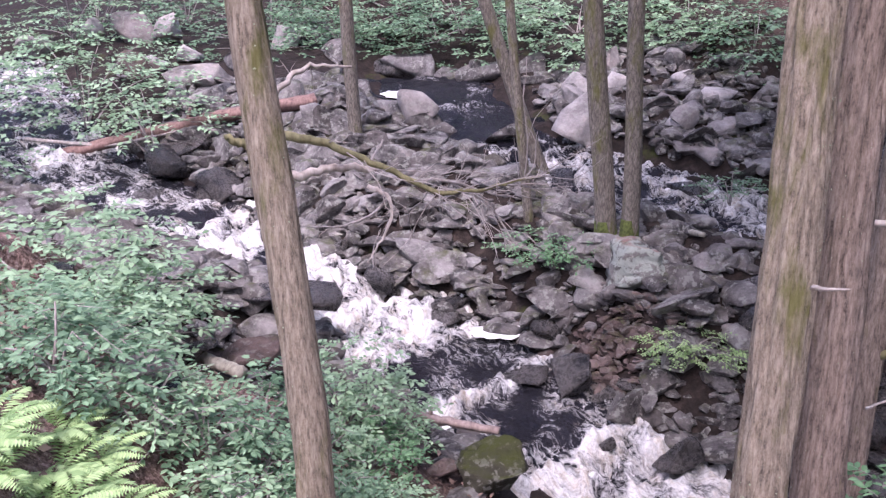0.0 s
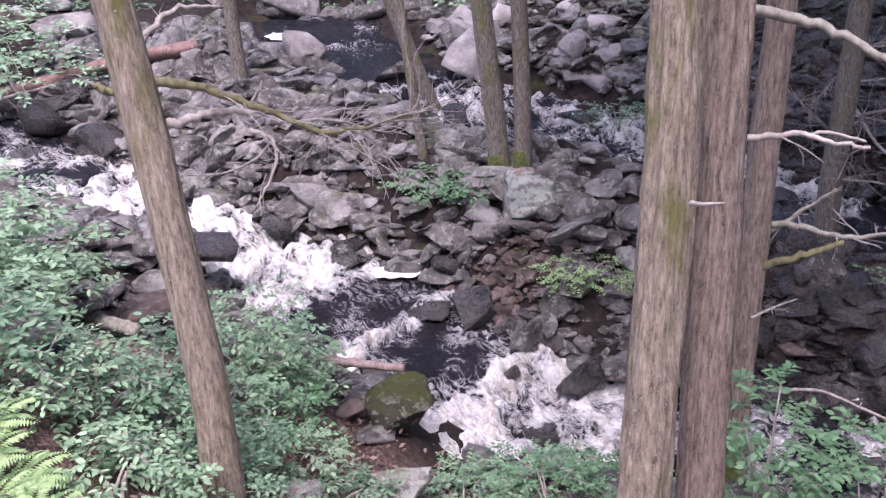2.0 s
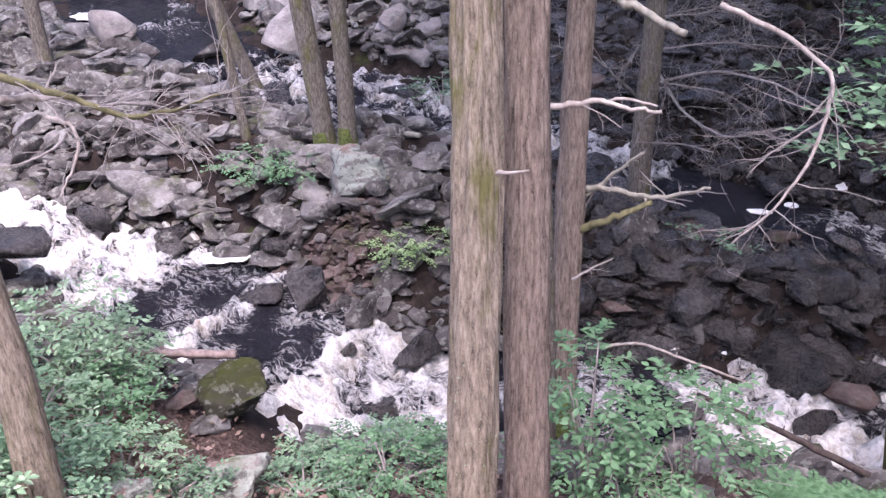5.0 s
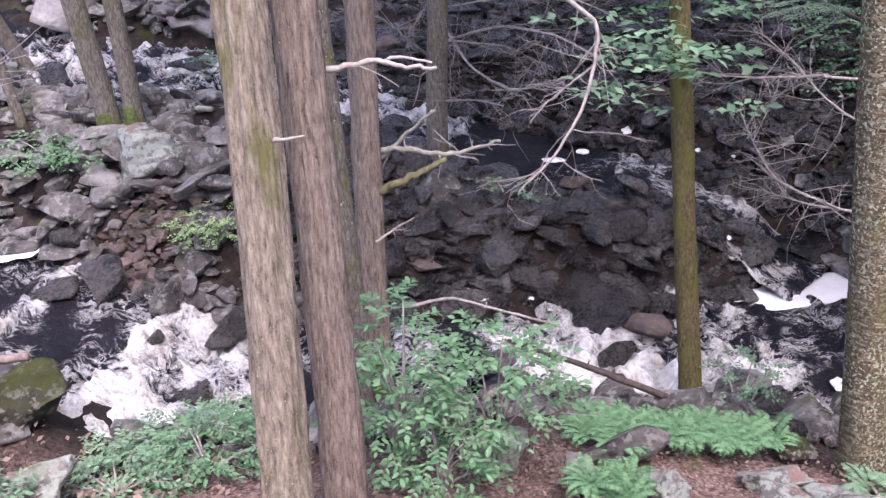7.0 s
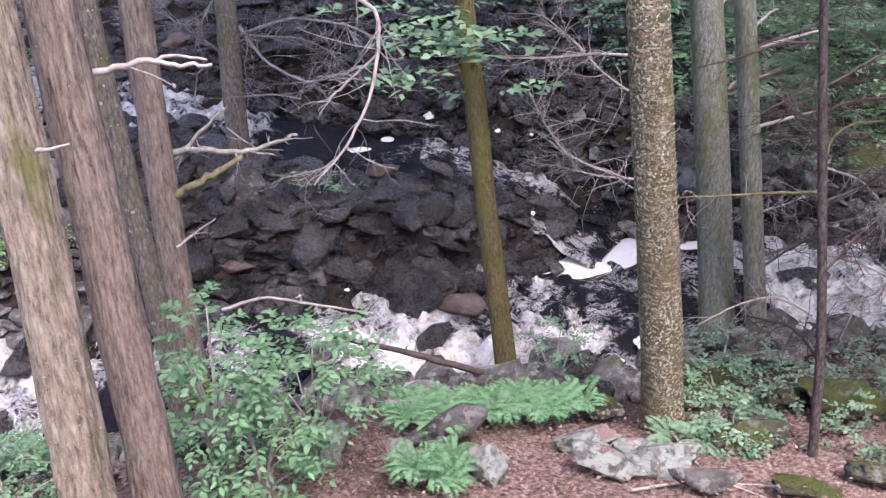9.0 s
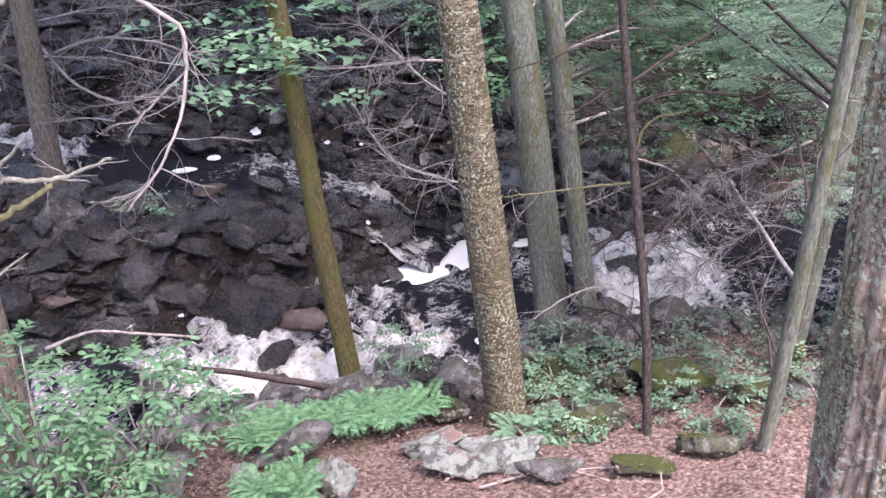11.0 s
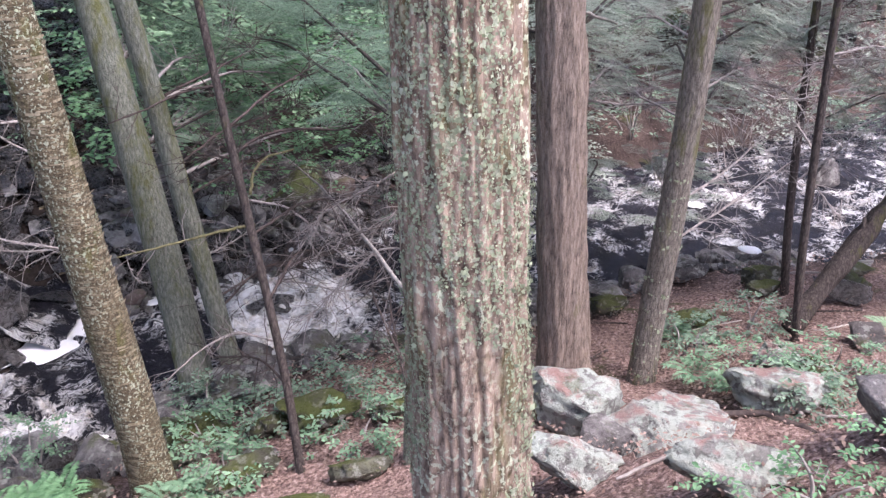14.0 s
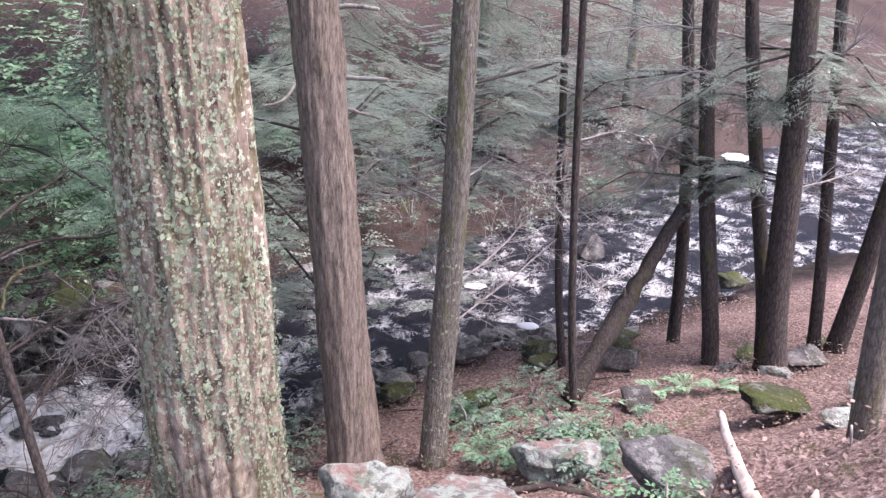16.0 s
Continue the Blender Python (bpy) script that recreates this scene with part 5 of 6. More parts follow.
fallen("dead_branch", [(3.52, 11.19, 0.52), (3.75, 10.70, 0.54), (3.93, 10.27, 0.58)], 0.029, 0.029, LICHENWOOD, "grey fallen branch behind twin trees")
fallen("dead_branch", [(-5.09, 15.45, 0.85), (-3.71, 14.98, 0.79), (-2.38, 14.81, 1.06), (-1.64, 14.34, 1.07)], 0.030, 0.015, TWIG, "grey tangle of driftwood")


# ---- leaves ----
LEAF_V = np.array([(0, 0, 0), (.5, .27, .05), (.5, -.27, .05), (1, 0, -.06), (.5, 0, 0)], float)
LEAF_F = np.array([(0, 4, 1), (1, 4, 3), (0, 2, 4), (2, 3, 4)])
OVAL_V = np.array([(0, 0, 0), (.22, .2, .03), (.6, .24, .02), (1, 0, -.1), (.6, -.24, .02), (.22, -.2, .03), (.45, 0, -.03)], float)
OVAL_F = np.array([(0, 6, 1), (1, 6, 2), (2, 6, 3), (3, 6, 4), (4, 6, 5), (5, 6, 0)])
SLIM_V = LEAF_V * np.array([1, .42, 1])


def frames_of(d, up):
    """Turns that bring x along d with z near up."""
    d = d / np.linalg.norm(d, axis=1)[:, None]
    s = np.cross(up, d)
    s /= np.linalg.norm(s, axis=1)[:, None] + 1e-9
    return np.stack([d, s, np.cross(d, s)], -1)


def leaf_mesh(name, base, way, up, size, material, tmpl=LEAF_V):
    M = frames_of(way, up)
    V = np.einsum("nij,kj->nki", M, tmpl) * size[:, None, None] + base[:, None]
    F = ((OVAL_F if len(tmpl) == 7 else LEAF_F)[None] + (np.arange(len(base)) * len(tmpl))[:, None, None]).reshape(-1, 3)
    return mesh_of(name, V.reshape(-1, 3), F, material, False)


def sprigs(centres, ways, rng, per=9, length=.3, leaf=.08, flat=.35):
    """Leaves set alternately along short twigs; returns bases, ways, ups, sizes and the twigs."""
    n = len(centres)
    ways = ways / np.linalg.norm(ways, axis=1)[:, None]
    side = np.cross(ways, np.array([0, 0, 1.0]))
    side /= np.linalg.norm(side, axis=1)[:, None] + 1e-9
    k = np.linspace(.1, 1, per)
    L = rng.uniform(.7, 1.3, n)[:, None] * length
    base = centres[:, None] + ways[:, None] * (L * k)[..., None]
    sgn = np.where(np.arange(per) % 2 == 0, 1, -1)[None, :, None]
    way = ways[:, None] * .55 + side[:, None] * sgn * .9 + rng.normal(size=(n, per, 3)) * .22
    way[:, -1] = ways
    up = np.array([0, 0, 1.0]) + rng.normal(size=(n, per, 3)) * flat
    size = leaf * rng.uniform(.65, 1.2, (n, per))
    return base.reshape(-1, 3), way.reshape(-1, 3), up.reshape(-1, 3), size.reshape(-1)


def shrub(x, y, radius, z0, z1, clusters, leaf, material, label, seed, per=9, stems=9, name="shrub", squash=(1, 1), droop=.1):
    """A bush of arching stems whose leafy twigs lie in loose layers between z0 and z1."""
    rng = np.random.default_rng(seed)
    g = float(land(x, y))
    root = empty(name, x, y, g)
    th, rr = rng.uniform(0, 2 * np.pi, clusters), radius * np.sqrt(rng.uniform(.03, 1, clusters))
    lump = np.array([noise.noise(Vector((math.cos(q) * 1.5, math.sin(q) * 1.5, seed * 1.7))) for q in th])
    rr = rr * (1 + .55 * lump)
    z = rng.uniform(0, 1, clusters) ** .8
    z = (np.round(z * 7) + rng.normal(size=clusters) * .25) / 7
    dome = 1 - .45 * (rr / radius) ** 2
    C = np.stack([np.cos(th) * rr * squash[0], np.sin(th) * rr * squash[1], (z0 - g) + (z1 - z0) * z * dome], -1)
    W = np.stack([np.cos(th + rng.normal(size=clusters) * .7), np.sin(th + rng.normal(size=clusters) * .7), rng.normal(size=clusters) * .12 - droop], -1)
    b, w, u, s = sprigs(C, W, rng, per, leaf * 3.4, leaf)
    part("foliage", leaf_mesh("foliage", b, w, u, s, material, OVAL_V if y < 8 and name != "bush" else LEAF_V), root)
    pieces = []
    for i in range(stems):
        e = C[rng.integers(clusters)]
        m = np.array([e[0] * .35, e[1] * .35, e[2] * .65])
        v, f = tube(resample([(rng.uniform(-.06, .06), rng.uniform(-.06, .06), -.05), m, e], 9), np.linspace(.014, .005, 9), 5)
        part("stem", mesh_of("stem", v, f, TWIG), root)
    for i in rng.integers(0, clusters, min(clusters, 90)):
        pieces.append(tube([C[i], C[i] + W[i] * leaf * 3], [.004, .002], 3, cap=False))
    v, f = joined(pieces)
    tagged(part("twig_spray", mesh_of("twig_spray", v, f, TWIG), root), kind="stuff")
    return tagged(root, label, "shrub", "understorey")


FERNS = {}


def fern_kind(seed, material, fronds, lift=.75):
    """One fern of unit size, each frond a part."""
    rng = np.random.default_rng(seed)
    root = empty("fern")
    for i in range(fronds):
        a = 6.283 * i / fronds + rng.normal() * .35
        L = rng.uniform(.75, 1.2)
        out = np.array([math.cos(a), math.sin(a), 0])
        k = np.linspace(0, 1, 22)
        P = out[None] * (L * k)[:, None] * .9 + np.array([0, 0, 1]) * (L * (lift * k - .75 * lift * k ** 2.2))[:, None]
        T = np.gradient(P, axis=0)
        side = np.cross(T, [0, 0, 1.0])
        side /= np.linalg.norm(side, axis=1)[:, None] + 1e-9
        wid = L * .21 * np.sin(np.pi * np.clip(k * .93 + .07, 0, 1)) ** .8
        B, W, U, S = [], [], [], []
        for sg in (1, -1):
            B.append(P[2:])
            W.append((side * sg + T / np.linalg.norm(T, axis=1)[:, None] * .45 + np.array([0, 0, -.15]))[2:])
            U.append(np.repeat([[0, 0, 1.0]], 20, 0) + rng.normal(size=(20, 3)) * .15)
            S.append(wid[2:] * rng.uniform(.85, 1.1, 20))
        part("frond", leaf_mesh("frond", np.concatenate(B), np.concatenate(W), np.concatenate(U), np.concatenate(S), material, LEAF_V * np.array([1, .6, 1])), root)
    return root


def fern(x, y, z, size, seed, material=None, fronds=10, label="bright green fern clump with arching fronds"):
    material = material or FERN
    key = (material.name, fronds, seed % 4)
    if key not in FERNS:
        FERNS[key] = fern_kind(seed, material, fronds)
        ob = FERNS[key]
        ob.matrix_world = pose(x, y, z, 0, 0, seed % 360) @ Matrix.Diagonal((size, size, size, 1))
    else:
        src = FERNS[key]
        ob = copy_thing(src, pose(x, y, z, 0, 0, seed % 360))
        ob.scale = (size, size, size)
    return tagged(ob, label, "fern", "ferns")


def conifer_branch(pts, sprays, rng, reach=.5, leaf=.05, per=15):
    """Flat drooping sprays of short needles along a line."""
    P = resample(pts, 30)
    i = rng.integers(3, 29, sprays)
    way = P[np.minimum(i + 1, 29)] - P[i - 1]
    way /= np.linalg.norm(way, axis=1)[:, None]
    side = np.cross(way, [0, 0, 1.0])
    sg = np.where(rng.random(sprays) < .5, 1, -1)[:, None]
    W = way * .7 + side * sg * rng.uniform(.3, 1.1, (sprays, 1)) + np.array([0, 0, -.18]) + rng.normal(size=(sprays, 3)) * .15
    C = P[i] + rng.normal(size=(sprays, 3)) * np.array([.1, .1, .06])
    # each spray: a twig with shorter side twigs, all clothed in needles
    Ls = reach * rng.uniform(.5, 1.1, sprays)
    subs_c, subs_w, subs_l = [C], [W], [Ls]
    for k in (.25, .45, .65, .85):
        for s in (1, -1):
            sd = np.cross(W, [0, 0, 1.0]) * s
            sd /= np.linalg.norm(sd, axis=1)[:, None] + 1e-9
            wn_ = W / np.linalg.norm(W, axis=1)[:, None]
            subs_c.append(C + wn_ * (Ls * k)[:, None])
            subs_w.append(wn_ * .75 + sd * .75 + np.array([0, 0, -.1]))
            subs_l.append(Ls * (.55 - .4 * k))
    C, W, Ls = np.concatenate(subs_c), np.concatenate(subs_w), np.concatenate(subs_l)
    b, w, u, s = [], [], [], []
    wn_ = W / np.linalg.norm(W, axis=1)[:, None]
    sd = np.cross(wn_, [0, 0, 1.0])
    for k in np.linspace(.05, 1, per):
        for q in (1, -1):
            b.append(C + wn_ * (Ls * k)[:, None])
            w.append(wn_ * .5 + sd * q + rng.normal(size=C.shape) * .1)
            u.append(np.repeat([[0, 0, 1.0]], len(C), 0) + rng.normal(size=C.shape) * .2)
            s.append(np.full(len(C), leaf) * rng.uniform(.7, 1.1, len(C)))
    return np.concatenate(b), np.concatenate(w), np.concatenate(u), np.concatenate(s), P


def conifer(key, lines, sprays, seed, reach=.5, leaf=.045, per=7, material=None):
    """Living hemlock limbs on a tree."""
    root = TREES[key][0]
    rng = np.random.default_rng(seed)
    off = np.array(root.location)
    for line in lines:
        b, w, u, s, P = conifer_branch(line, sprays, rng, reach, leaf, per)
        part("bough", leaf_mesh("bough", b - off, w, u, s, material or NEEDLE, LEAF_V * np.array([1, .5, 1])), root)
        v, f = tube(P - off, np.linspace(.016, .004, len(P)), 5)
        part("limb", mesh_of("limb", v, f, BARK_DARK), root)


def crown(key, low, high, radius, clumps, seed):
    """An unseen crown high above, added to shade the ground."""
    root, pts, radii = TREES[key]
    rng = np.random.default_rng(seed)
    top = np.array(pts[-1]) - np.array(root.location)
    h = rng.uniform(low, high, clumps)
    k = np.clip(h / top[2], 0, 1)
    th = rng.uniform(0, 6.283, clumps)
    rr = radius * np.sqrt(rng.uniform(.05, 1, clumps)) * (1.1 - .6 * (h - low) / (high - low))
    C = np.stack([top[0] * k + np.cos(th) * rr, top[1] * k + np.sin(th) * rr, h], -1)
    W = np.stack([np.cos(th), np.sin(th), rng.normal(size=clumps) * .2 - .15], -1)
    b, w, u, s = sprigs(C, W, rng, 7, .6, .28, .3)
    part("crown", leaf_mesh("crown", b, w, u, s, NEEDLE), root)


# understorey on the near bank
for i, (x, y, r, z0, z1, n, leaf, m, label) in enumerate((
    (-2.26, 7.80, 1.11, 0.94, 1.91, 440, .075, LEAF_SUNLIT, "sunlit pale green shrub leaning over the cascade"),
    (-1.55, 7.55, .5, .85, 1.5, 150, .07, LEAF_SUNLIT, "sunlit pale green shrub leaning over the cascade"),
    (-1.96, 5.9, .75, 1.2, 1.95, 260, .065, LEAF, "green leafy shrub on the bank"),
    (-1.5, 6.5, .6, 1.0, 1.6, 200, .065, LEAF_SUNLIT, "green leafy shrub on the bank"),
    (.15, 7.1, .34, .2, .95, 150, .06, LEAF_SUNLIT, "bright green bush beside the slim trunk"),
    (.42, 7.25, .3, .1, .6, 100, .055, LEAF_SUNLIT, "bright green bush beside the slim trunk"),
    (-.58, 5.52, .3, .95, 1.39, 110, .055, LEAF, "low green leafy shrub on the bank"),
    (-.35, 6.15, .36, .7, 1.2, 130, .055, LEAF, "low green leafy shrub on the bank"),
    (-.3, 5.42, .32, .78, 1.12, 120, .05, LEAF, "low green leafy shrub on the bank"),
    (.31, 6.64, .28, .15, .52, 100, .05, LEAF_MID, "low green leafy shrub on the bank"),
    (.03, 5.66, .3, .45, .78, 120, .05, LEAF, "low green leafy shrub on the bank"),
    (.41, 5.93, .3, .12, .4, 100, .045, LEAF_SUNLIT, "low green leafy shrub on the bank"),
    (-.02, 6.35, .3, .35, .7, 110, .05, LEAF_SUNLIT, "low green leafy shrub on the bank"),
    (1.59, 6.27, .25, -.49, -.3, 60, .05, LEAF_SUNLIT, "low spreading leaves at the foot of the bank"),
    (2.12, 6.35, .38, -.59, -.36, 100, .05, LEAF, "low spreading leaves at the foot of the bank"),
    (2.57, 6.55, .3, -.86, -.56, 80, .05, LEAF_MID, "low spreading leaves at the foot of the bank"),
    (-.42, 4.78, .3, .98, 1.34, 120, .05, LEAF_SUNLIT, "low green leafy shrub on the bank"),
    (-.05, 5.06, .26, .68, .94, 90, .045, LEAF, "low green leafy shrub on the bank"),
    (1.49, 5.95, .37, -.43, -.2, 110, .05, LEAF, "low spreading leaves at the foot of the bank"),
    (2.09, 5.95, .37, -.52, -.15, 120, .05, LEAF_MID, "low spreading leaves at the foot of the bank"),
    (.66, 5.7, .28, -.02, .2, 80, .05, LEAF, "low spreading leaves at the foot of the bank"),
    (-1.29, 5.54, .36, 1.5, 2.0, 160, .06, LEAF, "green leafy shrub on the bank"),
    (-.85, 5.45, .3, 1.2, 1.6, 110, .055, LEAF_SUNLIT, "low green leafy shrub on the bank"),
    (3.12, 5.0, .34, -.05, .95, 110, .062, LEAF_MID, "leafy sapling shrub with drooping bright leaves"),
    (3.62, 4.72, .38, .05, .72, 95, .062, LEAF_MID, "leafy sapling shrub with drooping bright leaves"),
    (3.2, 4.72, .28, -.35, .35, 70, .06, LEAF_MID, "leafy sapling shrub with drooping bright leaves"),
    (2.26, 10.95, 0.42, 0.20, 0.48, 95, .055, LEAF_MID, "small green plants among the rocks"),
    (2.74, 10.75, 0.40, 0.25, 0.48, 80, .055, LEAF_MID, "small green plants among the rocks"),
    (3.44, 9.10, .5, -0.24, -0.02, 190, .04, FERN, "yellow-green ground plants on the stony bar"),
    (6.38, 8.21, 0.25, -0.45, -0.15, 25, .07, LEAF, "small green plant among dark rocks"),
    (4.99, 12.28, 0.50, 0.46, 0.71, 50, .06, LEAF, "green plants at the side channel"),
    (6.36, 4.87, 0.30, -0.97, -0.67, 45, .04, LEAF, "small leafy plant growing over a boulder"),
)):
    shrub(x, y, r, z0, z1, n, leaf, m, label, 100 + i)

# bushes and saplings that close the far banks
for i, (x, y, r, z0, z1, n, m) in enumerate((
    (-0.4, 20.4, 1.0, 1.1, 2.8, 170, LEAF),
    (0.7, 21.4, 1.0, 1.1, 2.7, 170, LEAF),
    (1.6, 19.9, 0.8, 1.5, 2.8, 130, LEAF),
    (3.3, 19.2, 1.0, 1.2, 2.8, 200, LEAF_SUNLIT),
    (4.4, 20.1, 1.1, 1.3, 3.0, 200, LEAF_SUNLIT),
    (5.8, 18.1, 1.0, 1.3, 2.9, 220, LEAF_SUNLIT),
    (6.3, 16.9, 0.9, 1.3, 2.7, 200, LEAF_SUNLIT),
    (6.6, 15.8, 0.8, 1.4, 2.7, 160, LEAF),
    (-6.2, 21.9, 1.2, 1.5, 3.4, 150, LEAF_SUNLIT),
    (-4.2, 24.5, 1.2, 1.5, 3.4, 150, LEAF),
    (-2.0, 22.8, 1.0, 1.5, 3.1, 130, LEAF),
    (-4.45, 16.47, 1.51, 0.80, 2.92, 330, LEAF_SUNLIT), (-2.86, 14.41, 0.81, 1.09, 2.10, 90, LEAF_SUNLIT), (-5.72, 13.57, 1.53, 0.77, 2.96, 260, LEAF_SUNLIT), (-2.05, 20.59, 1.90, 1.30, 3.40, 300, LEAF),
    (-0.06, 21.01, 1.61, 1.09, 3.02, 300, LEAF), (2.17, 20.14, 1.63, 1.38, 3.31, 300, LEAF), (4.14, 18.15, 1.42, 1.48, 3.00, 330, LEAF_SUNLIT), (6.01, 17.35, 1.34, 1.53, 2.87, 330, LEAF_SUNLIT), (7.82, 16.16, 1.34, 1.47, 2.92, 260, LEAF), (9.83, 14.26, 1.44, 1.09, 2.84, 220, LEAF),
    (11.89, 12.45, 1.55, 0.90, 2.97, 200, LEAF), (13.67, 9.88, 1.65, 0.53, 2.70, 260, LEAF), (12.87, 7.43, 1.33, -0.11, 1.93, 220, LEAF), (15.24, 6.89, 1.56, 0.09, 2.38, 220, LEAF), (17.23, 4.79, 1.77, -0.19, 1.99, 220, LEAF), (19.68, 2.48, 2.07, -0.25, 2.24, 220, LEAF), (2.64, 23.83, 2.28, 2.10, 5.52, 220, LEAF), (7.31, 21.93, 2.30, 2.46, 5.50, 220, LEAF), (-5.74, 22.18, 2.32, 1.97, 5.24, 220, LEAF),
    (12.58, 5.82, 1.12, -0.40, 2.05, 200, LEAF_SUNLIT), (13.81, 4.81, 1.02, -0.59, 1.67, 160, LEAF_SUNLIT), (11.79, 6.82, 1.02, -0.37, 1.67, 160, LEAF_MID), (24.01, -1.38, 2.32, -0.01, 2.74, 220, LEAF), (27.22, -5.79, 2.56, -0.03, 2.95, 220, LEAF), (31.46, -11.42, 2.79, -0.03, 3.19, 200, LEAF),
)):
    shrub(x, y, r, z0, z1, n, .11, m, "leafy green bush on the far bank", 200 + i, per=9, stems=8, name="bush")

# ferns
FR = np.random.default_rng(9)
for x, y, s in ((-1.07, 4.77, .34), (-.81, 4.6, .32), (-1.25, 4.49, .34), (-.99, 4.97, .3), (-1.35, 4.75, .32), (-.6, 4.15, .28), (-1.01, 4.46, .33), (-1.35, 4.54, .34), (-1.15, 5.05, .3), (-.8, 4.35, .3), (-.95, 4.7, .3)):
    fern(x, y, float(land(x, y)) + .02, s, int(FR.integers(999)), None, 12, label="tall bright yellow-green fern clump on the bank")
for i in range(48):
    k = FR.random()
    x, y = 4.48 + 1.28 * k + FR.normal() * .1, 4.77 - .68 * k + .25 * math.sin(3 * k) + FR.normal() * .13
    fern(x - .08, y - .1, float(land(x, y)) + .2, FR.uniform(.13, .3), int(FR.integers(9999)), FERN_COOL, 9, label="small bright green fern on the mossy ledge")
for i in range(9):
    x, y = 4.13 + FR.normal() * .14, 4.06 + FR.normal() * .14
    fern(x, y, float(land(x, y)) + .16, FR.uniform(.18, .26), int(FR.integers(9999)), FERN_COOL, 9, label="small bright green fern on the mossy ledge")
for x, y in ((9.05, -2.13), (9.04, -2.4), (8.89, -2.66), (9.3, -.45), (9.12, -.26), (7.58, -.88), (7.82, -.63), (7.61, -1.22), (5.86, 3.15), (5.98, 2.98), (5.74, 3.32), (8.06, -.38), (6.64, 3.2)):
    fern(x, y, float(land(x, y)) + .03, FR.uniform(.24, .36), int(FR.integers(9999)), LEAF_SUNLIT if y < -2 else LEAF, 9, label="pale green fern on the leaf litter")

# leaves on the mossy tree, and hemlock boughs over the lower river
ml = TREES["moss"][0]
rng = np.random.default_rng(33)
n = 55
C = np.stack([rng.normal(5.76, .42, n), rng.normal(5.66, .35, n), rng.normal(1.86, .22, n)], -1)
b, w, u, s = sprigs(C, rng.normal(size=(n, 3)) * np.array([1, 1, .15]), rng, 8, .3, .11)
part("foliage", leaf_mesh("foliage", b - np.array(ml.location), w, u, s, LEAF), ml, "dark green leaves")
BOUGH = np.random.default_rng(77)


def boughs(key, ends, start_low, start_high, sprays, material, reach=.5):
    """Living boughs from a trunk out to the places given."""
    root, pts, radii = TREES[key]
    P = np.array([tuple(p) for p in pts])
    lines = []
    for x, y, z in ends:
        h = z + BOUGH.uniform(start_low, start_high)
        s = np.array([np.interp(h, P[:, 2], P[:, 0]), np.interp(h, P[:, 2], P[:, 1]), h])
        e = np.array([x, y, z])
        lines.append([s, s * .5 + e * .5 + np.array([BOUGH.normal() * .2, BOUGH.normal() * .2, .25]), e])
    conifer(key, lines, sprays, int(BOUGH.integers(9999)), reach, .034, 9, material)


boughs("grey_a", [(10.4, 4.4, 1.4), (10.7, 5.8, 1.0), (9.9, 5.6, 1.9), (9.6, 3.8, 2.0), (11.2, 5.0, 0.5)], .4, 1.2, 70, NEEDLE)
boughs("lean_b", [(11.1, 3.8, 1.0), (11.5, 2.8, 0.5), (12.2, 5.5, 1.2), (10.3, 2.7, 1.4), (11.7, 4.5, 1.7)], .5, 1.3, 70, NEEDLE)
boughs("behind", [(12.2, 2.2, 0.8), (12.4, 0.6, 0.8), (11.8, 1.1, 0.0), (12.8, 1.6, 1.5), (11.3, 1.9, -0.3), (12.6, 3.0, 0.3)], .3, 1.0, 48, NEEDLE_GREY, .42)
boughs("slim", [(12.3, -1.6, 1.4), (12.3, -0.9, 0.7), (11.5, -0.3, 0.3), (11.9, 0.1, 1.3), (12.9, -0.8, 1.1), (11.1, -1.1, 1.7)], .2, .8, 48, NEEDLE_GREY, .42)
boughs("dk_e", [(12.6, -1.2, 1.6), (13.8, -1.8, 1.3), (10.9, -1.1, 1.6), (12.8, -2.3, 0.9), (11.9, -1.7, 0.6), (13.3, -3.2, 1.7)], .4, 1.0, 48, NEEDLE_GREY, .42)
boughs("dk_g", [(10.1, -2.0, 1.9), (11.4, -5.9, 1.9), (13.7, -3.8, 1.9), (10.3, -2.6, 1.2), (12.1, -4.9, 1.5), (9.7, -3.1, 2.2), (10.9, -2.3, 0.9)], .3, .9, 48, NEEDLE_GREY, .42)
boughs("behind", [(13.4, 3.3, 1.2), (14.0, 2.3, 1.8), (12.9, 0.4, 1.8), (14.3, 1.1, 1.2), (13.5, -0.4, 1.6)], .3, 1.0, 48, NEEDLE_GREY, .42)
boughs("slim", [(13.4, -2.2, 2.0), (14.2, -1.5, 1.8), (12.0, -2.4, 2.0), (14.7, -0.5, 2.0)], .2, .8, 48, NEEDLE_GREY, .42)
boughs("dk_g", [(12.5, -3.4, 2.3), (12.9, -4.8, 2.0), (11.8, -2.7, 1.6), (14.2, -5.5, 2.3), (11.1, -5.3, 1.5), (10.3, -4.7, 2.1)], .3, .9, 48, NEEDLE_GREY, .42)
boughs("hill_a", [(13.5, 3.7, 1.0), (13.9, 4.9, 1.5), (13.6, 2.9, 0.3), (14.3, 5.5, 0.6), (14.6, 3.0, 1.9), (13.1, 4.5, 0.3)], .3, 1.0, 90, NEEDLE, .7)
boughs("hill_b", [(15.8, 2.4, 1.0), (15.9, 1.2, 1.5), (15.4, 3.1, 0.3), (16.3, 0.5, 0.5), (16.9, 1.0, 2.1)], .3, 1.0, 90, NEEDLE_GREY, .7)
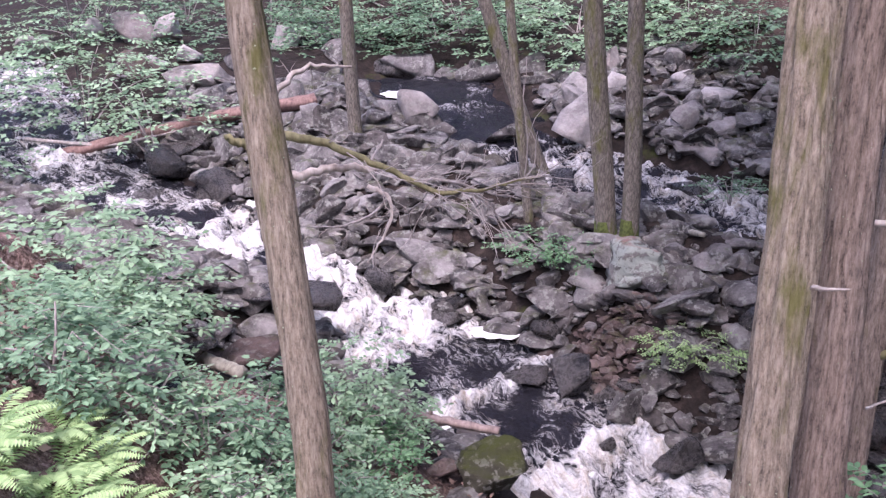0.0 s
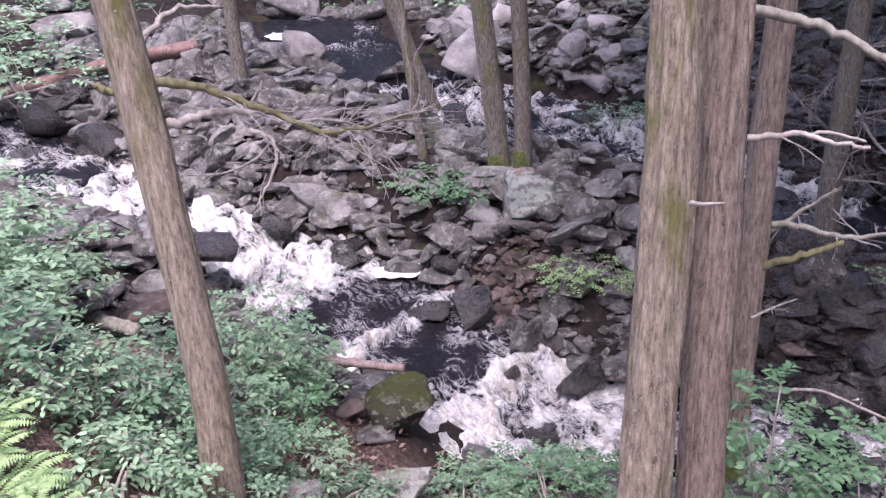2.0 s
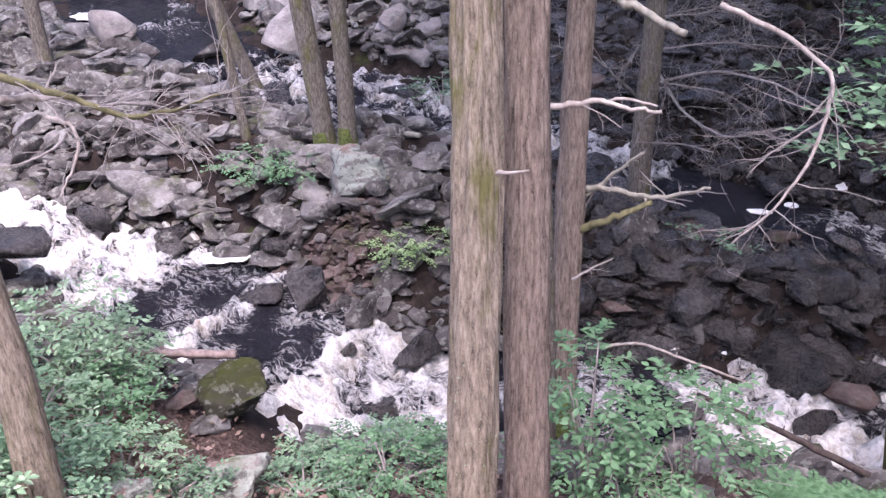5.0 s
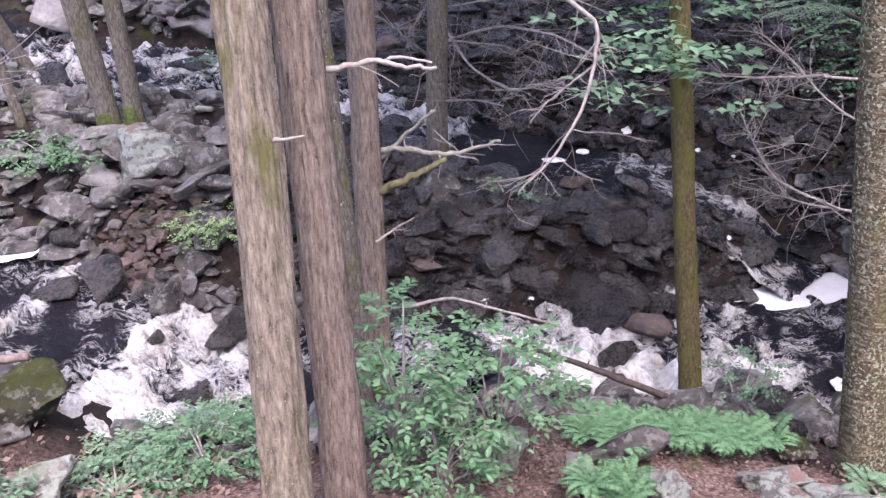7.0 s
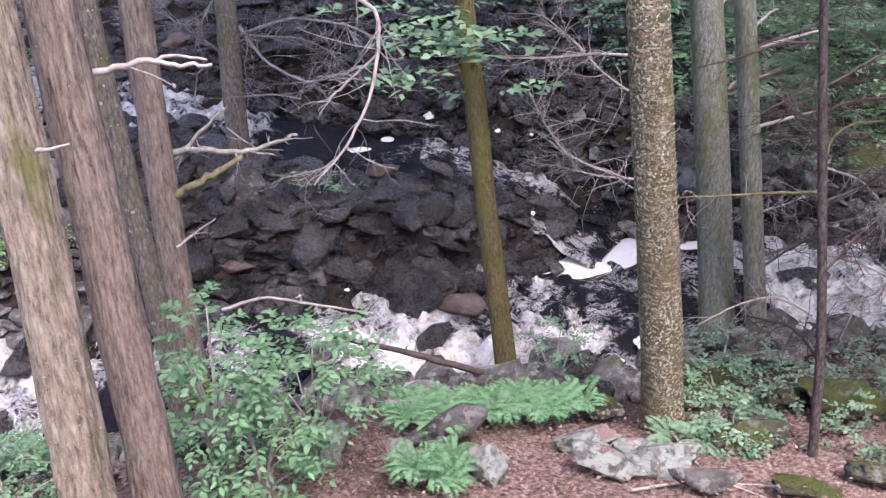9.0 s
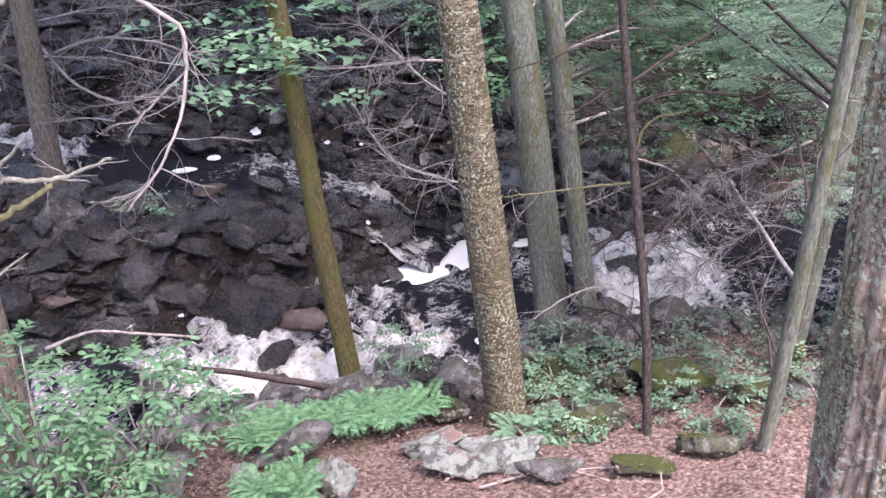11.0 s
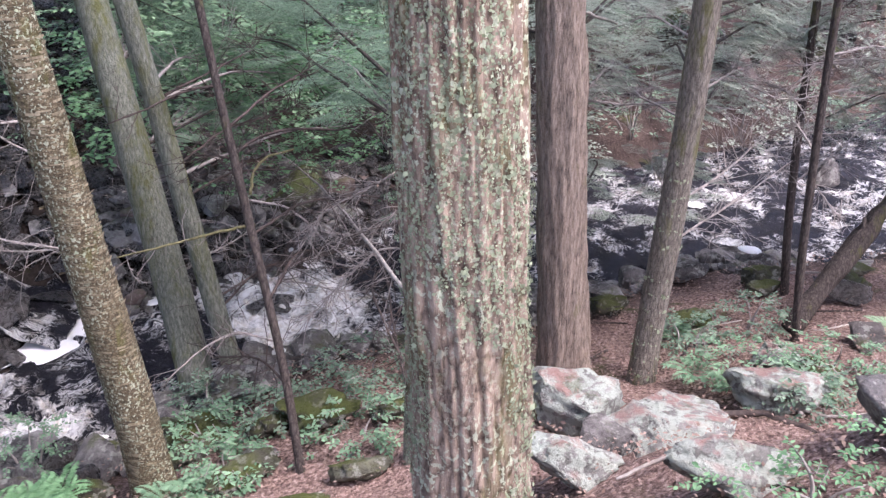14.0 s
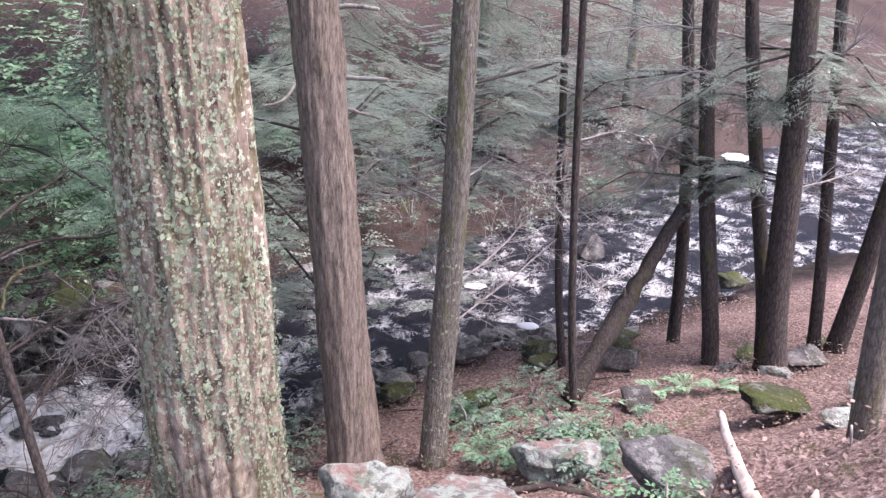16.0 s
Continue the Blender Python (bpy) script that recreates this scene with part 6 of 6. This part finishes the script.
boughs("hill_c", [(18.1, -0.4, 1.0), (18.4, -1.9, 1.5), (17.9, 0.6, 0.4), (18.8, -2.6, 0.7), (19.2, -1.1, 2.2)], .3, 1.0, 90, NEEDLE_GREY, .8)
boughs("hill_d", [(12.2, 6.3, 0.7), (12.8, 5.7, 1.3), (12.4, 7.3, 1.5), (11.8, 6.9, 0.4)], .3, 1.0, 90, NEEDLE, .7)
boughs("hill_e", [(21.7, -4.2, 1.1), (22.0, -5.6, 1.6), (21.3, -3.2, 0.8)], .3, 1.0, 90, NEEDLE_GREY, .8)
def dead_boughs(key, ends, low, high, twigs, material=TWIG):
    """Bare limbs with a haze of fine twigs."""
    root, pts, radii = TREES[key]
    P = np.array([tuple(p) for p in pts])
    for x, y, z in ends:
        h = z + BOUGH.uniform(low, high)
        s = np.array([np.interp(h, P[:, 2], P[:, 0]), np.interp(h, P[:, 2], P[:, 1]), h])
        e = np.array([x, y, z])
        limb(key, [s, s * .6 + e * .4 + np.array([BOUGH.normal() * .15, BOUGH.normal() * .15, .12]), s * .25 + e * .75 + BOUGH.normal(size=3) * .1, e], .011, .004, material, twigs)


dead_boughs("grey_a", [(8.9, 5.2, 1.8), (9.5, 4.6, 1.0), (9.1, 5.1, 0.3), (9.2, 3.9, 0.0), (9.7, 5.4, 1.5)], -.2, .4, 34)
dead_boughs("grey_b", [(9.4, 3.5, 1.2), (9.8, 3.3, 0.4), (9.6, 3.1, -0.4), (10.0, 4.0, 1.8), (9.1, 2.9, -0.1)], -.2, .4, 34, DARKWOOD)
dead_boughs("dark", [(7.8, 3.7, 1.3), (7.4, 2.7, 0.6), (8.1, 2.9, 1.9), (7.2, 3.5, -0.1), (7.8, 2.3, 0.9)], -.2, .3, 30, DARKWOOD)
dead_boughs("lean_b", [(8.9, 2.7, 0.3), (9.1, 2.3, 1.1), (8.8, 3.1, 1.5), (9.3, 2.9, -0.2)], -.2, .3, 34, DARKWOOD)
dead_boughs("slim", [(10.2, -1.0, 1.0), (10.6, -0.0, 0.5), (10.4, -0.7, 1.6), (10.0, 0.5, 1.3), (10.7, -1.4, 0.6)], -.2, .4, 40)
dead_boughs("dk_a", [(12.2, -2.3, 0.5), (11.9, -1.1, 1.1), (12.0, -1.7, 1.7), (11.6, -2.5, 1.2)], -.2, .4, 40)
dead_boughs("dk_g", [(10.4, -3.3, 1.3), (11.6, -3.5, 2.0), (10.9, -5.1, 1.5), (11.5, -4.9, 1.0), (10.2, -4.1, 2.1)], -.2, .4, 40)
dead_boughs("dk_e", [(12.0, -2.9, 1.3), (10.8, -2.7, 1.8), (12.1, -3.9, 1.8)], -.2, .4, 40)
dead_boughs("mid", [(7.7, 9.3, 1.7), (7.3, 8.8, 0.8), (5.8, 9.2, 1.2), (8.1, 9.9, 2.3), (7.0, 8.6, 1.8), (8.5, 9.1, 1.3)], -.1, .5, 40)
dead_boughs("behind", [(10.3, 1.2, 1.1), (10.4, 0.5, 1.5), (10.1, 1.7, 0.4)], -.1, .4, 40)
dead_boughs("dk_b", [(9.6, -1.0, 1.2), (9.3, -1.9, 1.8), (9.5, -1.6, .6)], -.1, .3, 24)
dead_boughs("dk_d", [(11.8, -2.6, 1.2), (11.7, -3.4, 1.8)], -.1, .3, 24, DARKWOOD)
dead_boughs("dk_f", [(10.4, -3.2, 1.4), (10.3, -3.9, 1.9)], -.1, .3, 24, DARKWOOD)
dead_boughs("dk_h", [(11.1, -4.1, 1.3), (11.0, -4.8, 1.8)], -.1, .3, 24, DARKWOOD)
boughs("birch", [(8.5, 7.6, 1.6), (9.3, 6.7, 1.9)], .4, .9, 30, NEEDLE)


def lichen(key, count, size, seed, low=-9, high=99, least=.08):
    """Leafy flakes of lichen in drifts on the bark."""
    root = TREES[key][0]
    me = trunk_of(root).data
    rng = np.random.default_rng(seed)
    co, no = np.zeros(len(me.vertices) * 3), np.zeros(len(me.vertices) * 3)
    me.vertices.foreach_get("co", co)
    me.vertex_normals.foreach_get("vector", no)
    co, no = co.reshape(-1, 3), no.reshape(-1, 3)
    pick = rng.integers(0, len(co), count * 3)
    drift = np.array([noise.fractal(Vector((v[0] * 3.2, v[1] * 3.2, v[2] * 1.1 + seed)), 1, 2, 3) for v in co[pick]])
    pick = pick[(drift > least) & (co[pick][:, 2] > low) & (co[pick][:, 2] < high)][:count]
    n = no[pick]
    base = co[pick] + n * .003 + rng.normal(size=(len(pick), 3)) * .006
    way = rng.normal(size=(len(pick), 3)) + np.array([0, 0, -.2])
    way -= n * ((way * n).sum(1) - .15)[:, None]
    tagged(part("lichen", leaf_mesh("lichen", base, way, n + rng.normal(size=n.shape) * .2, size * rng.lognormal(0, .35, len(pick)), LICHEN, LEAF_V * np.array([1, 1.5, 1])), trunk_of(root), "pale green leafy lichen"), kind="stuff")


lichen("big", 60000, .0088, 3, -9, 99, -.06)
lichen("pair_a", 3000, .0075, 4, -9, 99, -.02)
lichen("pair_b", 700, .006, 14)
lichen("third_a", 500, .018, 5)
lichen("birch", 500, .016, 6)
lichen("lean_a", 400, .018, 7)
lichen("slim", 1100, .02, 8, -9, 99, 0)
lichen("left", 300, .008, 9)

# unseen crowns above, their leaf counts set to shade or open the ground
for i, (key, r, n) in enumerate((("mid", 4.2, 850), ("moss", 3.0, 100), ("birch", 2.4, 20), ("grey_a", 3.2, 20), ("grey_b", 2.4, 10), ("third_b", 2.0, 40), ("behind", 2.4, 50), ("slim", 2.0, 35), ("dk_e", 2.2, 50), ("dk_g", 2.4, 60), ("hill_a", 3.6, 60), ("hill_b", 3.8, 320), ("hill_c", 3.8, 320), ("hill_d", 5.4, 1700), ("hill_e", 3.4, 200), ("twin_a", 2.6, 15), ("back_a", 2.8, 30), ("back_b", 2.6, 12), ("back_c", 2.0, 20), ("pair_a", 1.6, 40), ("left", 1.4, 30), ("big", 2.2, 60))):
    z = 5.4 - TREES[key][0].location.z
    crown(key, z, z + 3.2, r, n, 60 + i)


# fallen leaves on the right-hand bank and the ledges
def litter(count, seed, box, keep, size):
    rng = np.random.default_rng(seed)
    x, y = rng.uniform(box[0], box[1], count * 3), rng.uniform(box[2], box[3], count * 3)
    ok = keep(x, y)
    x, y = x[ok][:count], y[ok][:count]
    base = np.stack([x, y, land(x, y) + rng.uniform(.03, .13, len(x))], -1)
    a = rng.uniform(0, 6.283, len(x))
    way = np.stack([np.cos(a), np.sin(a), rng.normal(size=len(x)) * .25], -1)
    me = leaf_mesh("leaf_litter", base, way, np.array([0, 0, 1.0]) + rng.normal(size=(len(x), 3)) * .4, size * rng.uniform(.6, 1.3, len(x)), LITTER)
    return tagged(new("leaf_litter", me), "dry tan and pinkish fallen leaves strewn over the bank", "leaves", kind="stuff")


def near_bank(x, y):
    d, side, lev, wid, s = along(MAIN, x, y)
    return (side < 0) & (d - wid > .5)


def far_bank(x, y):
    d, side, lev, wid, s = along(MAIN, x, y)
    return (side > 0) & (d - wid > .4) & (s > 14)


litter(26000, 3, (2.5, 13.5, -6.5, 5), near_bank, .036)
litter(3500, 4, (-3, 3, 3, 7.5), near_bank, .06)
litter(7000, 6, (11, 28, -9, 8), far_bank, .075)


BAR = np.random.default_rng(12)
# reddish stones washed together on the gravel bar
for i in range(44):
    x, y = 2.65 + BAR.normal() * .32, 9.51 + BAR.normal() * .2
    s = BAR.uniform(.05, .11)
    put_rock(x, y, s * 1.3, s, s * .7, "b", sink=.1, label="small reddish brown stone on the gravel bar", group="gravel bar stones")

# low growth, mossy stones and sticks on the right-hand bank
BANK = np.random.default_rng(55)
for i, (x, y, r) in enumerate(((6.59, 3.43, .35), (7.03, 3.16, .45), (7.17, 2.58, .4), (6.56, 2.15, .35), (7.24, 1.52, .4), (8.0, 1.61, .4), (6.12, 3.07, .25), (7.8, 2.42, .45), (8.79, -.33, .35), (7.98, -.82, .35), (7.43, -1.12, .3), (9.39, -.99, .35), (8.15, -1.51, .3), (7.27, 3.76, .3), (9.22, 1.55, .4))):
    z = float(land(x, y))
    shrub(x, y, r, z + .04, z + .34, 55, .05, NEEDLE if i % 3 else LEAF, "low green seedling spreading over the leaf litter", 400 + i, per=9, stems=3, name="seedling")
for i in range(26):
    x, y = BANK.uniform(5.8, 12), BANK.uniform(-5, 3.6)
    dd = along(MAIN, x, y)
    if float(dd[1]) > 0 or float(dd[0] - dd[3]) < .3 or math.hypot(x - 3.45, y - .82) < .7:
        continue
    s = BANK.uniform(.1, .26)
    put_rock(x, y, s * 1.5, s, s * .6, ("m", "p", "r")[int(BANK.integers(3))], sink=.3, label="half-buried mossy stone in the leaf litter", group="bank stones")
for i in range(34):
    x, y = BANK.uniform(4.2, 11.5), BANK.uniform(-4.5, 3.6)
    dd = along(MAIN, x, y)
    if float(dd[1]) > 0 or float(dd[0] - dd[3]) < .4 or math.hypot(x - 3.45, y - .82) < .8:
        continue
    a, n = BANK.uniform(0, 3.14), BANK.uniform(.25, .8)
    pts = []
    for k in (-.5, -.15, .2, .5):
        px, py = x + math.cos(a) * n * k + BANK.normal() * .03, y + math.sin(a) * n * k + BANK.normal() * .03
        pts.append((px, py, float(land(px, py)) + .06))
    r = BANK.uniform(.006, .014)
    fallen("stick", pts, r, r * .6, (DEADWOOD, TWIG, DARKWOOD)[int(BANK.integers(3))], "thin dry stick lying on the leaf litter")

# rocks and bushes on the slope across the river
for i in range(110):
    x, y = BANK.uniform(11, 24), BANK.uniform(-9, 7)
    dd = along(MAIN, x, y)
    e = float(dd[0] - dd[3])
    if float(dd[1]) < 0 or e < .05 or e > 4.5 or float(dd[4]) < 13.5:
        continue
    s = BANK.uniform(.2, .5)
    put_rock(x, y, s * 1.5, s, s * .7, ("m", "w", "w", "b")[int(BANK.integers(4))], sink=.3, label="dark mossy rock on the slope across the river", group="far bank rocks")


def leafage(key, centre, spread, count, leaf, material, label, seed):
    """A leafy bough reaching out from a trunk, its leaves in flat layers."""
    root, pts, radii = TREES[key]
    rng = np.random.default_rng(seed)
    P = np.array([tuple(p) for p in pts])
    c = np.array(centre)
    h = c[2] + .5
    s = np.array([np.interp(h, P[:, 2], P[:, 0]), np.interp(h, P[:, 2], P[:, 1]), h])
    limb(key, [s, s * .5 + c * .5 + np.array([0, 0, .15]), c], .016, .005, TWIG, 14)
    C = c + rng.normal(size=(count, 3)) * np.array(spread)
    C[:, 2] = np.round((C[:, 2] - c[2]) / .16) * .16 + c[2] + rng.normal(size=count) * .025
    b, w, u, sz = sprigs(C, rng.normal(size=(count, 3)) * np.array([1, 1, .12]), rng, 9, leaf * 3.4, leaf, .25)
    part("foliage", leaf_mesh("foliage", b - np.array(root.location), w, u, sz, material), root, label)


leafage("grey_b", (10.41, 4.99, 1.26), (.6, .6, .3), 120, .10, LEAF_SUNLIT, "pale blue-green leaves in flat layers", 501)
leafage("grey_b", (10.56, 4.01, 1.14), (.5, .5, .3), 120, .10, LEAF_MID, "pale blue-green leaves in flat layers", 502)
leafage("grey_a", (9.97, 5.08, 2.06), (.6, .5, .25), 90, .10, LEAF_SUNLIT, "pale blue-green leaves in flat layers", 503)
leafage("grey_b", (10.91, 3.44, 0.50), (.5, .5, .25), 70, .09, LEAF_MID, "pale blue-green leaves in flat layers", 504)
leafage("lean_b", (10.20, 4.14, 0.38), (.5, .4, .2), 70, .08, LEAF_MID, "pale blue-green leaves in flat layers", 505)
leafage("moss", (6.55, 6.23, 2.11), (.3, .3, .15), 24, .10, LEAF_MID, "fresh green leaves in flat layers", 506)
for i, (x, y) in enumerate(((4.4, -.15), (4.5, -.5), (4.6, -.82))):
    z = float(land(x, y))
    shrub(x, y, .2, z + .05, z + .3, 26, .035, LEAF_MID, "pale leafy seedling at the edge of the path", 460 + i, per=9, stems=4, name="seedling")

for i, (x, y) in enumerate(((15.5, 1.6), (16.8, .2), (18.0, -1.8), (19.5, -3.6), (17.5, 2.0), (20.5, -1.5), (22.0, -4.6), (14.6, 3.0))):
    z = float(land(x, y))
    shrub(x, y, 1.0, z + .1, z + 1.2, 120, .09, NEEDLE if i % 2 else NEEDLE_GREY, "low dull green bush on the slope across the river", 520 + i, per=9, stems=6, name="bush")

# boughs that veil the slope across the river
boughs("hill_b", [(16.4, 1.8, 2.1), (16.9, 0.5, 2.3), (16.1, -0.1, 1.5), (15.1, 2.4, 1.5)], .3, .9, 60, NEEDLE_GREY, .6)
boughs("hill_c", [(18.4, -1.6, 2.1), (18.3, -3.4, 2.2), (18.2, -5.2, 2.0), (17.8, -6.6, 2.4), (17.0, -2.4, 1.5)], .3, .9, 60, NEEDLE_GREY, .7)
boughs("hill_a", [(15.7, 6.0, 2.3), (15.6, 3.9, 2.3), (14.9, 2.2, 0.8), (15.4, 0.1, 1.0)], .3, .9, 60, NEEDLE, .6)
leafage("lean_b", (10.77, 3.96, 2.47), (.5, .5, .3), 110, .09, LEAF_SUNLIT, "pale blue-green leaves in flat layers", 601)
leafage("lean_b", (10.47, 3.71, 1.45), (.4, .4, .25), 80, .09, LEAF_MID, "pale blue-green leaves in flat layers", 602)
